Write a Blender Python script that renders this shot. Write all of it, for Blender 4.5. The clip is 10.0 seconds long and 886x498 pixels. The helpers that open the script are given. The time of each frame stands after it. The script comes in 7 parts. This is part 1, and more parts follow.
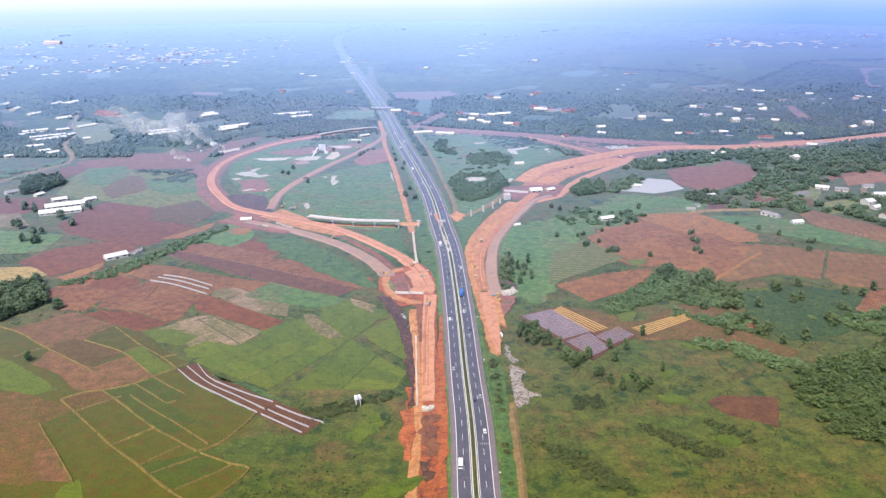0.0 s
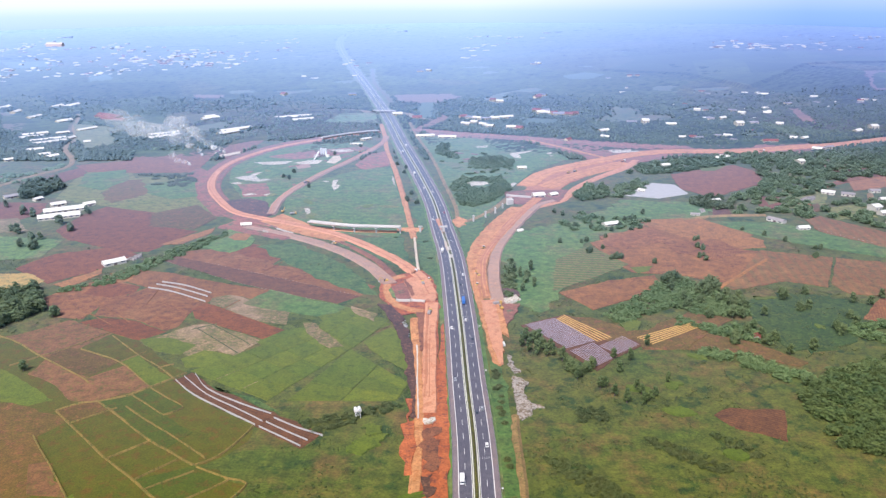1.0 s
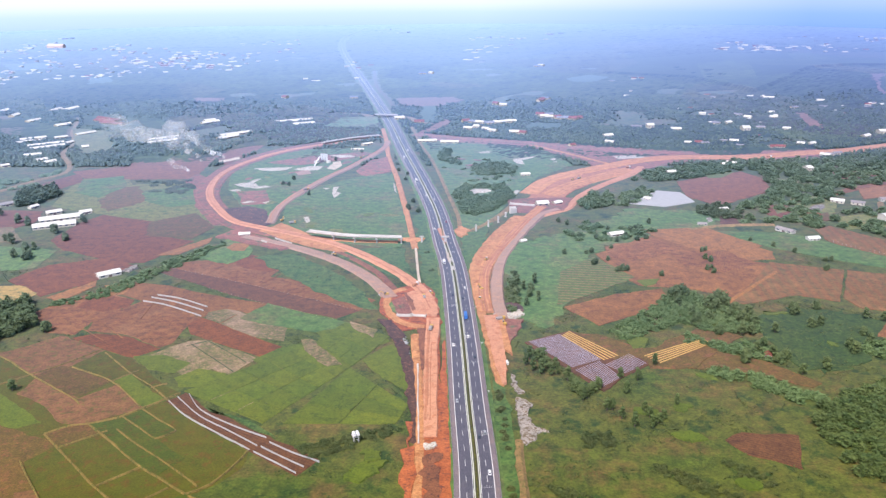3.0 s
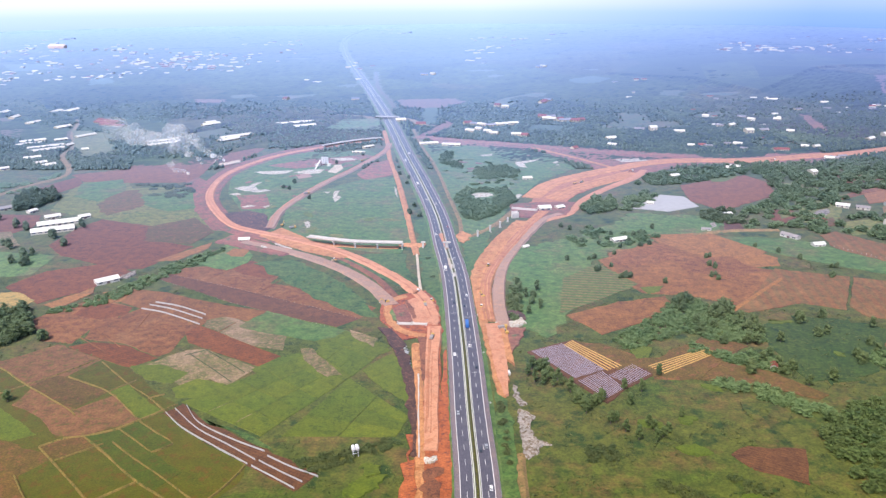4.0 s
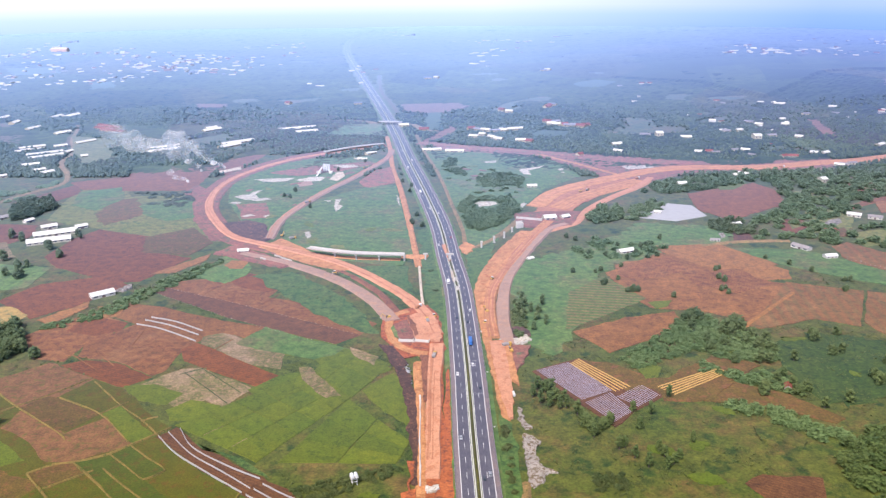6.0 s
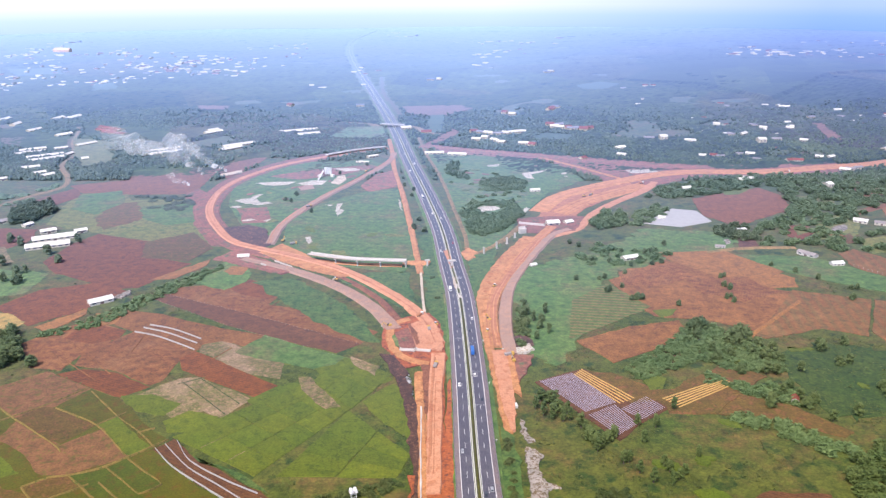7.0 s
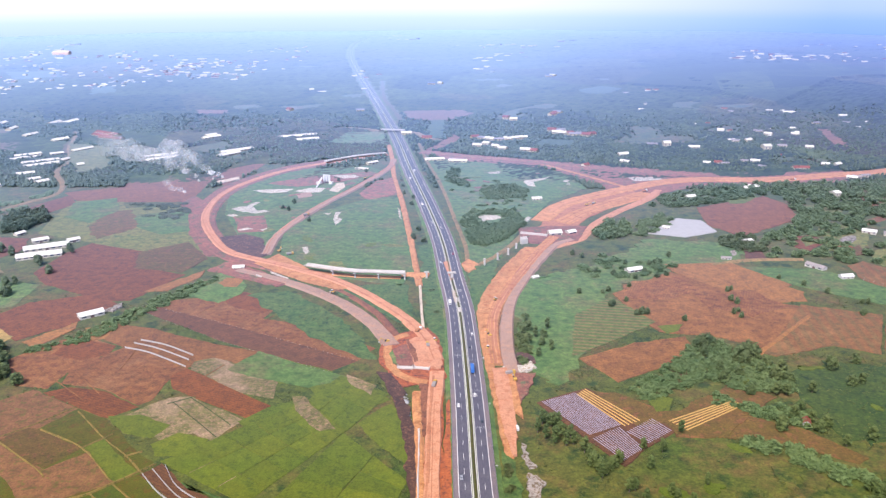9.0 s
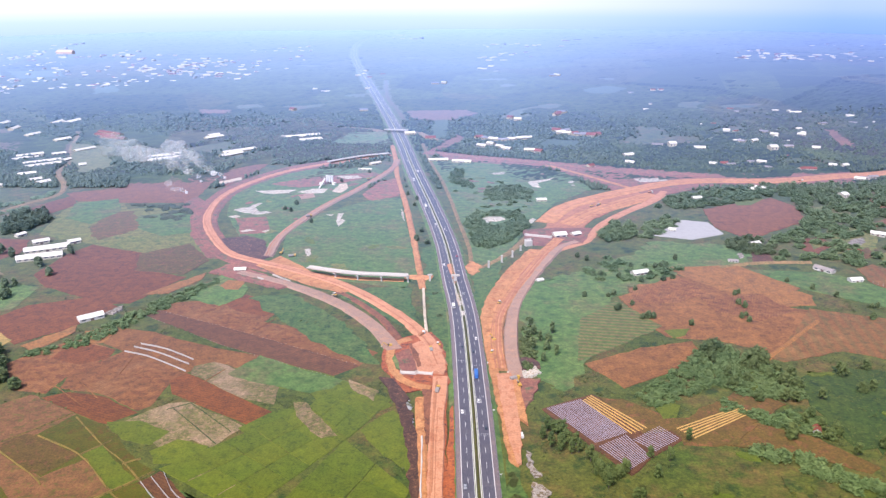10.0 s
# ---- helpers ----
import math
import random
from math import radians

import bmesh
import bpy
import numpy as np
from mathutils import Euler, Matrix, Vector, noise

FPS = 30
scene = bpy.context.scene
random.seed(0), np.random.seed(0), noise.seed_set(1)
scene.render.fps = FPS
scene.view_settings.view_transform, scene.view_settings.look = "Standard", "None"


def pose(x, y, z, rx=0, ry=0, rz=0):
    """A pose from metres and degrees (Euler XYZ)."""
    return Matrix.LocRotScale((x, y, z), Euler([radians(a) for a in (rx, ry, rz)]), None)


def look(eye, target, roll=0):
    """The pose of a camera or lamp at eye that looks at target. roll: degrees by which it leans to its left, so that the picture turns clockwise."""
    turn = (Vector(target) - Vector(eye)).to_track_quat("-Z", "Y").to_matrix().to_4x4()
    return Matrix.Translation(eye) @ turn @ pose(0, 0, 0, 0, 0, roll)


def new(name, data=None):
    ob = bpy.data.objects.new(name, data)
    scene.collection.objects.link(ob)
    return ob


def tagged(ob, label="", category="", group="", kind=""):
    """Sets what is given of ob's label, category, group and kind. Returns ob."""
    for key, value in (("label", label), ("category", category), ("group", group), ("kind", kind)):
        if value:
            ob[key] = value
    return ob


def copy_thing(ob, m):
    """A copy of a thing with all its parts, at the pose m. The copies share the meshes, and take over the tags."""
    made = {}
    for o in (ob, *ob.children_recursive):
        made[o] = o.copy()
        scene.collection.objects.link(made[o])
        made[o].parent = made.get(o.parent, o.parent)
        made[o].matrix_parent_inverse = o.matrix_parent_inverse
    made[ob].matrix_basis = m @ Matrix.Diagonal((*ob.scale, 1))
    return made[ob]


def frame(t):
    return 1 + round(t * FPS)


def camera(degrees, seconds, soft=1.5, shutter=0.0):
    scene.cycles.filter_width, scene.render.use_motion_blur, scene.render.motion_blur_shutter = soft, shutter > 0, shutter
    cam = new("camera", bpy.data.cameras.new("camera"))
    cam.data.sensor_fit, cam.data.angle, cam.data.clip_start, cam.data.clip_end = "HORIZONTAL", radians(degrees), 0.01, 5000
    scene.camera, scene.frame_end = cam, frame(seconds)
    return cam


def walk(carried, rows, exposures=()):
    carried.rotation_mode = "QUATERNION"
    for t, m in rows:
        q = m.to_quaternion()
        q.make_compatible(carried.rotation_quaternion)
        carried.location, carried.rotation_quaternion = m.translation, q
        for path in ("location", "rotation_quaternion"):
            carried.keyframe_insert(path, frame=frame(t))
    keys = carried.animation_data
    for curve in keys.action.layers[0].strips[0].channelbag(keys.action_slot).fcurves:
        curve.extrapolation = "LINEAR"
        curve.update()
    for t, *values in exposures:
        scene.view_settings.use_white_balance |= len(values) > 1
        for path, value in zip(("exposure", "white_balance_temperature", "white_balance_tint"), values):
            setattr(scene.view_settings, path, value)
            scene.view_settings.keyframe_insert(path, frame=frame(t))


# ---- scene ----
cam = camera(58.4, 10.0, soft=1.4)
PATH = [
    (0, (-0.42, -7.556, 249.225), (-0.431, -5.663, 248.579), -0.3),
    (0.5, (-0.266, -2.607, 249.987), (-0.28, -0.714, 249.343), -0.3),
    (1, (0.066, 2.393, 251.022), (0.049, 4.287, 250.379), -0.3),
    (1.5, (0.157, 7.276, 252.165), (0.139, 9.169, 251.521), -0.3),
    (2, (0.257, 12.343, 253.282), (0.238, 14.237, 252.639), -0.3),
    (2.5, (0.381, 17.058, 254.46), (0.36, 18.952, 253.817), -0.3),
    (4, (0.981, 30.97, 259.892), (0.953, 32.863, 259.247), -0.3),
    (4.5, (0.981, 35.916, 260.978), (0.951, 37.809, 260.334), -0.3),
    (5, (1.19, 41.042, 262.027), (1.157, 42.936, 261.385), -0.3),
    (5.5, (1.487, 45.869, 262.991), (1.452, 47.762, 262.349), -0.4),
    (7, (1.956, 60.299, 267.54), (1.912, 62.193, 266.898), -0.3),
    (7.5, (1.994, 65.109, 268.472), (1.95, 67.003, 267.832), -0.4),
    (8, (2.376, 70.459, 269.426), (2.332, 72.353, 268.786), -0.3),
    (8.5, (2.739, 75.719, 270.081), (2.694, 77.614, 269.442), -0.3),
    (9, (2.964, 80.578, 270.5), (2.917, 82.473, 269.863), -0.2),
    (9.5, (2.875, 85.062, 270.651), (2.823, 86.957, 270.013), -0.2),
    (10, (2.702, 89.623, 270.68), (2.646, 91.518, 270.041), -0.2),
]
walk(cam, [(t, look(eye, target, roll)) for t, eye, target, roll in PATH], [(0, 0.47, 6500, 14.5), (10, 0.53, 6500, 20)])

# ---- world and light ----
SUN_ELEVATION, SUN_ROTATION = 55.0, 205.0
world = bpy.data.worlds.new("sky")
scene.world = world
world.use_nodes = True
wn = world.node_tree
wn.nodes.clear()
sky = wn.nodes.new("ShaderNodeTexSky")
sky.sky_type, sky.sun_disc = "NISHITA", False
sky.sun_elevation, sky.sun_rotation = radians(SUN_ELEVATION), radians(SUN_ROTATION)
sky.altitude, sky.air_density, sky.dust_density, sky.ozone_density = 100, 1.0, 3.0, 1.0
wback = wn.nodes.new("ShaderNodeBackground")
wback.inputs["Strength"].default_value = 0.125
wout = wn.nodes.new("ShaderNodeOutputWorld")
wn.links.new(sky.outputs[0], wback.inputs[0])
wn.links.new(wback.outputs[0], wout.inputs[0])

sun_data = bpy.data.lights.new("sun", "SUN")
sun_data.energy, sun_data.angle, sun_data.color = 3.0, radians(14), (1.0, 0.91, 0.76)
sun = new("sun", sun_data)
sun.rotation_euler = (radians(90 - SUN_ELEVATION), 0, radians(180 - SUN_ROTATION))


# ---- materials ----
def node(nt, kind, **values):
    n = nt.nodes.new(kind)
    for key, value in values.items():
        n.inputs[key].default_value = value
    return n


def maths(nt, op, a, b=None):
    n = nt.nodes.new("ShaderNodeMath")
    n.operation = op
    for i, v in enumerate((a, b)):
        if v is None:
            continue
        if isinstance(v, (int, float)):
            n.inputs[i].default_value = v
        else:
            nt.links.new(v, n.inputs[i])
    return n.outputs[0]


def mixed(nt, fac, a, b, mode="MIX"):
    n = nt.nodes.new("ShaderNodeMix")
    n.data_type, n.blend_type = "RGBA", mode
    for i, v in ((0, fac), (6, a), (7, b)):
        if isinstance(v, (int, float)):
            n.inputs[i].default_value = v
        elif isinstance(v, tuple):
            n.inputs[i].default_value = (*v, 1)
        else:
            nt.links.new(v, n.inputs[i])
    return n.outputs[2]


def ramp(nt, value, low, high):
    n = nt.nodes.new("ShaderNodeMapRange")
    n.inputs[1].default_value, n.inputs[2].default_value = low, high
    nt.links.new(value, n.inputs[0])
    return n.outputs[0]


def noise_of(nt, place, scale, detail=4.0, rough=0.6):
    n = node(nt, "ShaderNodeTexNoise", Scale=scale, Detail=detail, Roughness=rough)
    nt.links.new(place, n.inputs["Vector"])
    return n.outputs[0]


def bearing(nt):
    """How far east (+) or west (-) of the view's middle line a place lies, as a share of its distance."""
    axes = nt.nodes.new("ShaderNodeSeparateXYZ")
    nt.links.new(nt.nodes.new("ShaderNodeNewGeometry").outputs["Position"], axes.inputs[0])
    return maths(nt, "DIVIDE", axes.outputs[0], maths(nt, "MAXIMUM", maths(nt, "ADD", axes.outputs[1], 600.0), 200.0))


def haze_east(nt):
    """0 over the west and middle of the view, 1 over the east, where the painted haze is bluer."""
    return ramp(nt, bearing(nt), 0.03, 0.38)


def view_sides(nt):
    """0 in the middle of the view, 1 at its sides, where less haze is painted."""
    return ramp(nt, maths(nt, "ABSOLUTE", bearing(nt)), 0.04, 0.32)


HAZE = 0.112      # how fast the painted distance haze grows as the view flattens


def finish(nt, colour, rough, bump=None, bump_distance=0.3, haze=1.0, metal=0.0, leafy=False, level=False):
    """A rough body under painted haze: bluish gloss that grows as the view flattens."""
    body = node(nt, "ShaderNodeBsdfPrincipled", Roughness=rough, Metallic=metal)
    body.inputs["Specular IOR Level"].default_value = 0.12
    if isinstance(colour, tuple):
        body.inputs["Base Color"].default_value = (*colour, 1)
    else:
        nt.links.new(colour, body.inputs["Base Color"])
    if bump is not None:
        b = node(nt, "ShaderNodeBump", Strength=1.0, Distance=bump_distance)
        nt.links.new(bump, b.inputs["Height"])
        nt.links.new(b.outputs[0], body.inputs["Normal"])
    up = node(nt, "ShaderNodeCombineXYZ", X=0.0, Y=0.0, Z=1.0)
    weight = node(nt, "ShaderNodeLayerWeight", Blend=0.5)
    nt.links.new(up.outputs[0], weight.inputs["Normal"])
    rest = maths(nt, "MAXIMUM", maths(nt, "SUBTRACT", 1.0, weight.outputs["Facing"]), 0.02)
    # dry: share of the bluer haze laid over the view's east side
    dry = haze_east(nt)
    haze_rate = maths(nt, "MULTIPLY", maths(nt, "SUBTRACT", 1.10, maths(nt, "MULTIPLY", view_sides(nt), 0.13)), HAZE * haze)
    grow = maths(nt, "MAXIMUM", maths(nt, "SUBTRACT", maths(nt, "POWER", maths(nt, "DIVIDE", haze_rate, rest), 1.75), 0.05), 0.0)
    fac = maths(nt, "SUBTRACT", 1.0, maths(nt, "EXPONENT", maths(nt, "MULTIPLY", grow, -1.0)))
    # painted haze colour, deeper with distance and towards the east
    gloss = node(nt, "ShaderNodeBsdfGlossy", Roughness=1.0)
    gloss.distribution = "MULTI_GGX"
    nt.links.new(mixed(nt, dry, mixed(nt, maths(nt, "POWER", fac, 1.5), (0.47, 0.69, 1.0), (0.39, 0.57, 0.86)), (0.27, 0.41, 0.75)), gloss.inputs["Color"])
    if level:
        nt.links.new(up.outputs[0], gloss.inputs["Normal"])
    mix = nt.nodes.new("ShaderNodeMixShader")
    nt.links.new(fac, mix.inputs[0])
    under = body.outputs[0]
    if leafy:
        through_leaf = nt.nodes.new("ShaderNodeBsdfTranslucent")
        nt.links.new(mixed(nt, 0.5, colour, (0.16, 0.20, 0.03)), through_leaf.inputs["Color"])
        both = node(nt, "ShaderNodeMixShader", Fac=0.22)
        nt.links.new(under, both.inputs[1])
        nt.links.new(through_leaf.outputs[0], both.inputs[2])
        under = both.outputs[0]
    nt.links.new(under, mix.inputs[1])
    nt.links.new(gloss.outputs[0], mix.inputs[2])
    out = nt.nodes.new("ShaderNodeOutputMaterial")
    nt.links.new(mix.outputs[0], out.inputs[0])


def blank(name):
    m = bpy.data.materials.new(name)
    m.use_nodes = True
    m.node_tree.nodes.clear()
    return m, m.node_tree


def earth(name, a, b, spots=None, large=0.02, small=0.6, rows=None, row_colour=None, bump=0.2, rough=0.92, spot_share=0.52, mottle=0.5, dry=None, grit=0.62):
    """Ground cover: two tones in large patches, a finer grain, spots of a third tone, and rows (angle in degrees, spacing in metres)."""
    m, nt = blank(name)
    place = nt.nodes.new("ShaderNodeNewGeometry").outputs["Position"]
    big = ramp(nt, noise_of(nt, place, large, 5, 0.62), 0.32, 0.68)
    fine = noise_of(nt, place, small, 6, 0.7)
    colour = mixed(nt, big, a, b)
    grain = ramp(nt, fine, 0.33, 0.67)
    height = fine
    if spots:
        patch = ramp(nt, noise_of(nt, place, large * 5, 6, 0.7), spot_share, spot_share + 0.1)
        colour = mixed(nt, patch, colour, spots)
    if dry:
        colour = mixed(nt, maths(nt, "MULTIPLY", ramp(nt, noise_of(nt, place, 0.022, 6, 0.72), 0.50, 0.64), 0.8), colour, dry)
    if rows:
        angle, spacing = rows
        turn = nt.nodes.new("ShaderNodeMapping")
        turn.inputs["Rotation"].default_value = (0, 0, radians(-angle))
        nt.links.new(place, turn.inputs["Vector"])
        wave = node(nt, "ShaderNodeTexWave", Scale=0.314159 / spacing, Distortion=0.3, Detail=1.0)
        wave.inputs["Detail Scale"].default_value = 0.6
        wave.bands_direction = "Y"
        nt.links.new(turn.outputs[0], wave.inputs["Vector"])
        colour = mixed(nt, maths(nt, "MULTIPLY", ramp(nt, wave.outputs[1], 0.3, 0.8), 0.4), colour, row_colour)
        height = maths(nt, "ADD", fine, maths(nt, "MULTIPLY", wave.outputs[1], 0.6))
    middle = ramp(nt, noise_of(nt, place, 0.13, 5, 0.65), 0.3, 0.7)
    colour = mixed(nt, mottle, colour, mixed(nt, middle, (0.45, 0.50, 0.45), (1.40, 1.34, 1.30)), "MULTIPLY")
    colour = mixed(nt, grit, colour, mixed(nt, grain, (0.38, 0.40, 0.38), (1.50, 1.48, 1.46)), "MULTIPLY")
    tone = nt.nodes.new("ShaderNodeObjectInfo").outputs["Random"]
    colour = mixed(nt, 1.0, colour, mixed(nt, tone, (0.90, 0.91, 0.92), (1.09, 1.09, 1.08)), "MULTIPLY")
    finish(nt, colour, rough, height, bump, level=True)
    return m


def plain(name, colour, rough=0.6, metal=0.0, vary=0.15, scale=0.8, haze=1.0, tint=0.0):
    """Painted, concrete or metal surface with stains at two scales; tint: how far pieces differ in tone."""
    m, nt = blank(name)
    place = nt.nodes.new("ShaderNodeNewGeometry").outputs["Position"]
    a = ramp(nt, noise_of(nt, place, scale * 0.2, 4), 0.3, 0.7)
    b = ramp(nt, noise_of(nt, place, scale * 3, 5, 0.7), 0.3, 0.7)
    dark = tuple(c * (1 - 2 * vary) for c in colour)
    col = mixed(nt, maths(nt, "MULTIPLY", maths(nt, "ADD", a, b), 0.5), dark, colour)
    if tint:
        r = nt.nodes.new("ShaderNodeObjectInfo").outputs["Random"]
        col = mixed(nt, maths(nt, "MULTIPLY", r, tint), col, tuple(c * 0.45 for c in colour))
    finish(nt, col, rough, None, 0.1, haze, metal)
    return m


def foliage(name, dark, light, pale):
    m, nt = blank(name)
    geo = nt.nodes.new("ShaderNodeNewGeometry")
    info = nt.nodes.new("ShaderNodeObjectInfo")
    col = mixed(nt, ramp(nt, geo.outputs["Random Per Island"], 0.0, 1.0), dark, light)
    col = mixed(nt, maths(nt, "MULTIPLY", info.outputs["Random"], 0.35), col, pale)
    big = ramp(nt, noise_of(nt, geo.outputs["Position"], 0.012, 3), 0.35, 0.7)
    col = mixed(nt, maths(nt, "MULTIPLY", big, 0.55), col, pale)
    shade = ramp(nt, noise_of(nt, geo.outputs["Position"], 0.0045, 4), 0.38, 0.62)
    col = mixed(nt, shade, mixed(nt, 1.0, col, (0.64, 0.72, 0.72), "MULTIPLY"), col)
    clumps = ramp(nt, noise_of(nt, geo.outputs["Position"], 0.11, 4), 0.35, 0.7)
    col = mixed(nt, maths(nt, "MULTIPLY", clumps, 0.5), col, pale)
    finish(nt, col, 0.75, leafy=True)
    return m


M = {}
M["meadow"] = earth("meadow", (0.064, 0.100, 0.008), (0.112, 0.112, 0.016), (0.032, 0.060, 0.006), 0.012, 0.55, mottle=0.8, dry=(0.155, 0.098, 0.028))
M["grass"] = earth("grass", (0.088, 0.180, 0.034), (0.136, 0.196, 0.048), (0.064, 0.126, 0.025), 0.02, 0.4, mottle=0.7, dry=(0.175, 0.150, 0.060))
M["lush"] = earth("lush_grass", (0.102, 0.140, 0.005), (0.126, 0.146, 0.006), (0.082, 0.112, 0.006), 0.03, 0.7, mottle=0.3, grit=0.5)
M["lush_deep"] = earth("deep_green_rice", (0.086, 0.126, 0.005), (0.106, 0.134, 0.006), (0.070, 0.100, 0.006), 0.03, 0.7, mottle=0.35, grit=0.5)
M["verge"] = earth("verge_grass", (0.070, 0.142, 0.026), (0.108, 0.152, 0.034), (0.046, 0.096, 0.018), 0.04, 0.5, mottle=0.7)
M["knoll"] = earth("knoll_grass", (0.042, 0.078, 0.007), (0.064, 0.093, 0.010), (0.028, 0.056, 0.006), 0.03, 0.5, mottle=0.6)
M["paddy"] = earth("paddy", (0.096, 0.086, 0.002), (0.076, 0.086, 0.002), (0.112, 0.066, 0.005), 0.03, 0.9, bump=0.2, mottle=0.3, grit=0.5)
M["bund"] = earth("bund_earth", (0.240, 0.165, 0.040), (0.195, 0.140, 0.028), (0.105, 0.110, 0.014), 0.08, 1.2, bump=0.15)
M["paddy_deep"] = earth("paddy_deep", (0.058, 0.084, 0.003), (0.074, 0.086, 0.003), (0.085, 0.066, 0.005), 0.03, 0.9, bump=0.2, mottle=0.3, grit=0.5)
M["fallow"] = earth("fallow_soil", (0.205, 0.098, 0.038), (0.172, 0.090, 0.030), (0.112, 0.090, 0.016), 0.04, 0.8, mottle=0.6)
M["cut"] = earth("raw_cut_earth", (0.255, 0.105, 0.045), (0.205, 0.082, 0.038), (0.135, 0.058, 0.034), 0.08, 1.0, bump=0.4)
M["paddy_dry"] = earth("paddy_dry", (0.152, 0.082, 0.018), (0.106, 0.082, 0.009), (0.178, 0.082, 0.028), 0.03, 0.7)
M["soil"] = earth("ploughed_soil", (0.235, 0.100, 0.024), (0.290, 0.130, 0.034), (0.175, 0.070, 0.019), 0.035, 0.8, rows=(68, 2.2), row_colour=(0.175, 0.066, 0.022), spot_share=0.48, mottle=0.6, dry=(0.310, 0.155, 0.056))
M["soil_dark"] = earth("dark_soil", (0.184, 0.064, 0.010), (0.216, 0.078, 0.013), (0.142, 0.050, 0.010), 0.03, 0.9, rows=(-22, 2.5), row_colour=(0.135, 0.048, 0.013), mottle=0.6)
M["soil_purple"] = earth("purple_brown_soil", (0.138, 0.060, 0.020), (0.160, 0.072, 0.024), (0.105, 0.048, 0.018), 0.03, 0.9, rows=(-29, 2.4), row_colour=(0.088, 0.042, 0.018))
M["soil_orange"] = earth("orange_tan_soil", (0.330, 0.152, 0.036), (0.280, 0.130, 0.036), (0.210, 0.108, 0.036), 0.02, 0.7, rows=(-20, 2.5), row_colour=(0.360, 0.172, 0.046))
M["soil_red"] = earth("red_soil", (0.215, 0.084, 0.016), (0.245, 0.100, 0.022), (0.165, 0.066, 0.016), 0.02, 0.6, rows=(15, 3.0), row_colour=(0.175, 0.066, 0.035))
M["soil_rows"] = earth("striped_soil", (0.210, 0.094, 0.024), (0.245, 0.114, 0.030), (0.145, 0.094, 0.025), 0.02, 0.8, rows=(82, 9.0), row_colour=(0.130, 0.108, 0.030), mottle=0.4, bump=0.12, dry=(0.290, 0.150, 0.048))
M["soil_pale"] = earth("pale_stubble", (0.310, 0.205, 0.120), (0.235, 0.165, 0.080), (0.150, 0.138, 0.042), 0.06, 0.8, spot_share=0.42, mottle=0.6, dry=(0.360, 0.250, 0.165))
M["soil_tan"] = earth("tan_soil", (0.205, 0.088, 0.020), (0.250, 0.112, 0.026), (0.148, 0.062, 0.017), 0.025, 0.7, rows=(-20, 2.5), row_colour=(0.225, 0.105, 0.034), dry=(0.290, 0.132, 0.036), mottle=0.6)
M["straw"] = earth("straw_field", (0.420, 0.290, 0.080), (0.330, 0.230, 0.070), (0.180, 0.180, 0.060), 0.03, 0.9)
M["olive"] = earth("olive_crop", (0.146, 0.168, 0.030), (0.190, 0.180, 0.046), (0.100, 0.138, 0.022), 0.02, 0.5, mottle=0.7)
M["crop"] = earth("young_crop", (0.088, 0.140, 0.020), (0.110, 0.140, 0.026), (0.160, 0.110, 0.040), 0.05, 0.7, rows=(-8, 6.0), row_colour=(0.300, 0.170, 0.080), spot_share=0.55)
M["laterite"] = earth("laterite", (0.480, 0.218, 0.080), (0.555, 0.272, 0.112), (0.395, 0.156, 0.052), 0.03, 0.7, bump=0.15, mottle=0.45, grit=0.5)
M["laterite_dull"] = earth("dull_laterite", (0.400, 0.170, 0.080), (0.450, 0.205, 0.100), (0.330, 0.130, 0.062), 0.03, 0.7, bump=0.15, mottle=0.4, grit=0.5)
M["laterite_pale"] = earth("packed_laterite", (0.550, 0.272, 0.155), (0.505, 0.238, 0.130), (0.440, 0.185, 0.090), 0.03, 0.9, bump=0.06, mottle=0.22, grit=0.4)
M["laterite_wet"] = earth("wet_laterite", (0.360, 0.098, 0.028), (0.430, 0.132, 0.042), (0.170, 0.060, 0.035), 0.05, 0.7, bump=0.5)
M["track_dark"] = earth("worn_laterite", (0.390, 0.165, 0.080), (0.440, 0.200, 0.100), (0.330, 0.130, 0.062), 0.03, 0.9, bump=0.08, mottle=0.25, grit=0.4)
M["mud"] = earth("dark_mud", (0.070, 0.038, 0.022), (0.110, 0.056, 0.030), (0.200, 0.095, 0.050), 0.08, 1.0, bump=0.5)
M["gravel"] = earth("gravel_base", (0.390, 0.255, 0.190), (0.340, 0.220, 0.165), (0.430, 0.250, 0.165), 0.03, 1.2, bump=0.06, mottle=0.2, grit=0.4)
M["red_waste"] = earth("red_waste_ground", (0.300, 0.120, 0.075), (0.240, 0.105, 0.070), (0.130, 0.130, 0.060), 0.02, 0.5)
M["path"] = earth("dirt_path", (0.300, 0.190, 0.070), (0.240, 0.155, 0.055), (0.130, 0.125, 0.030), 0.08, 1.2, bump=0.15)
M["sand"] = earth("pale_sand", (0.620, 0.540, 0.450), (0.520, 0.440, 0.360), (0.400, 0.300, 0.220), 0.05, 0.8, bump=0.15)
M["asphalt"] = earth("asphalt", (0.100, 0.095, 0.120), (0.085, 0.082, 0.105), (0.110, 0.105, 0.125), 0.02, 1.5, bump=0.02, rough=0.8, mottle=0.12)
M["shoulder"] = earth("shoulder_asphalt", (0.200, 0.160, 0.170), (0.170, 0.140, 0.150), (0.220, 0.170, 0.160), 0.03, 1.5, bump=0.02, mottle=0.15)
M["paint"] = plain("road_paint", (0.80, 0.80, 0.78), 0.6, vary=0.08)
M["concrete"] = plain("concrete", (0.62, 0.59, 0.54), 0.85, vary=0.12)
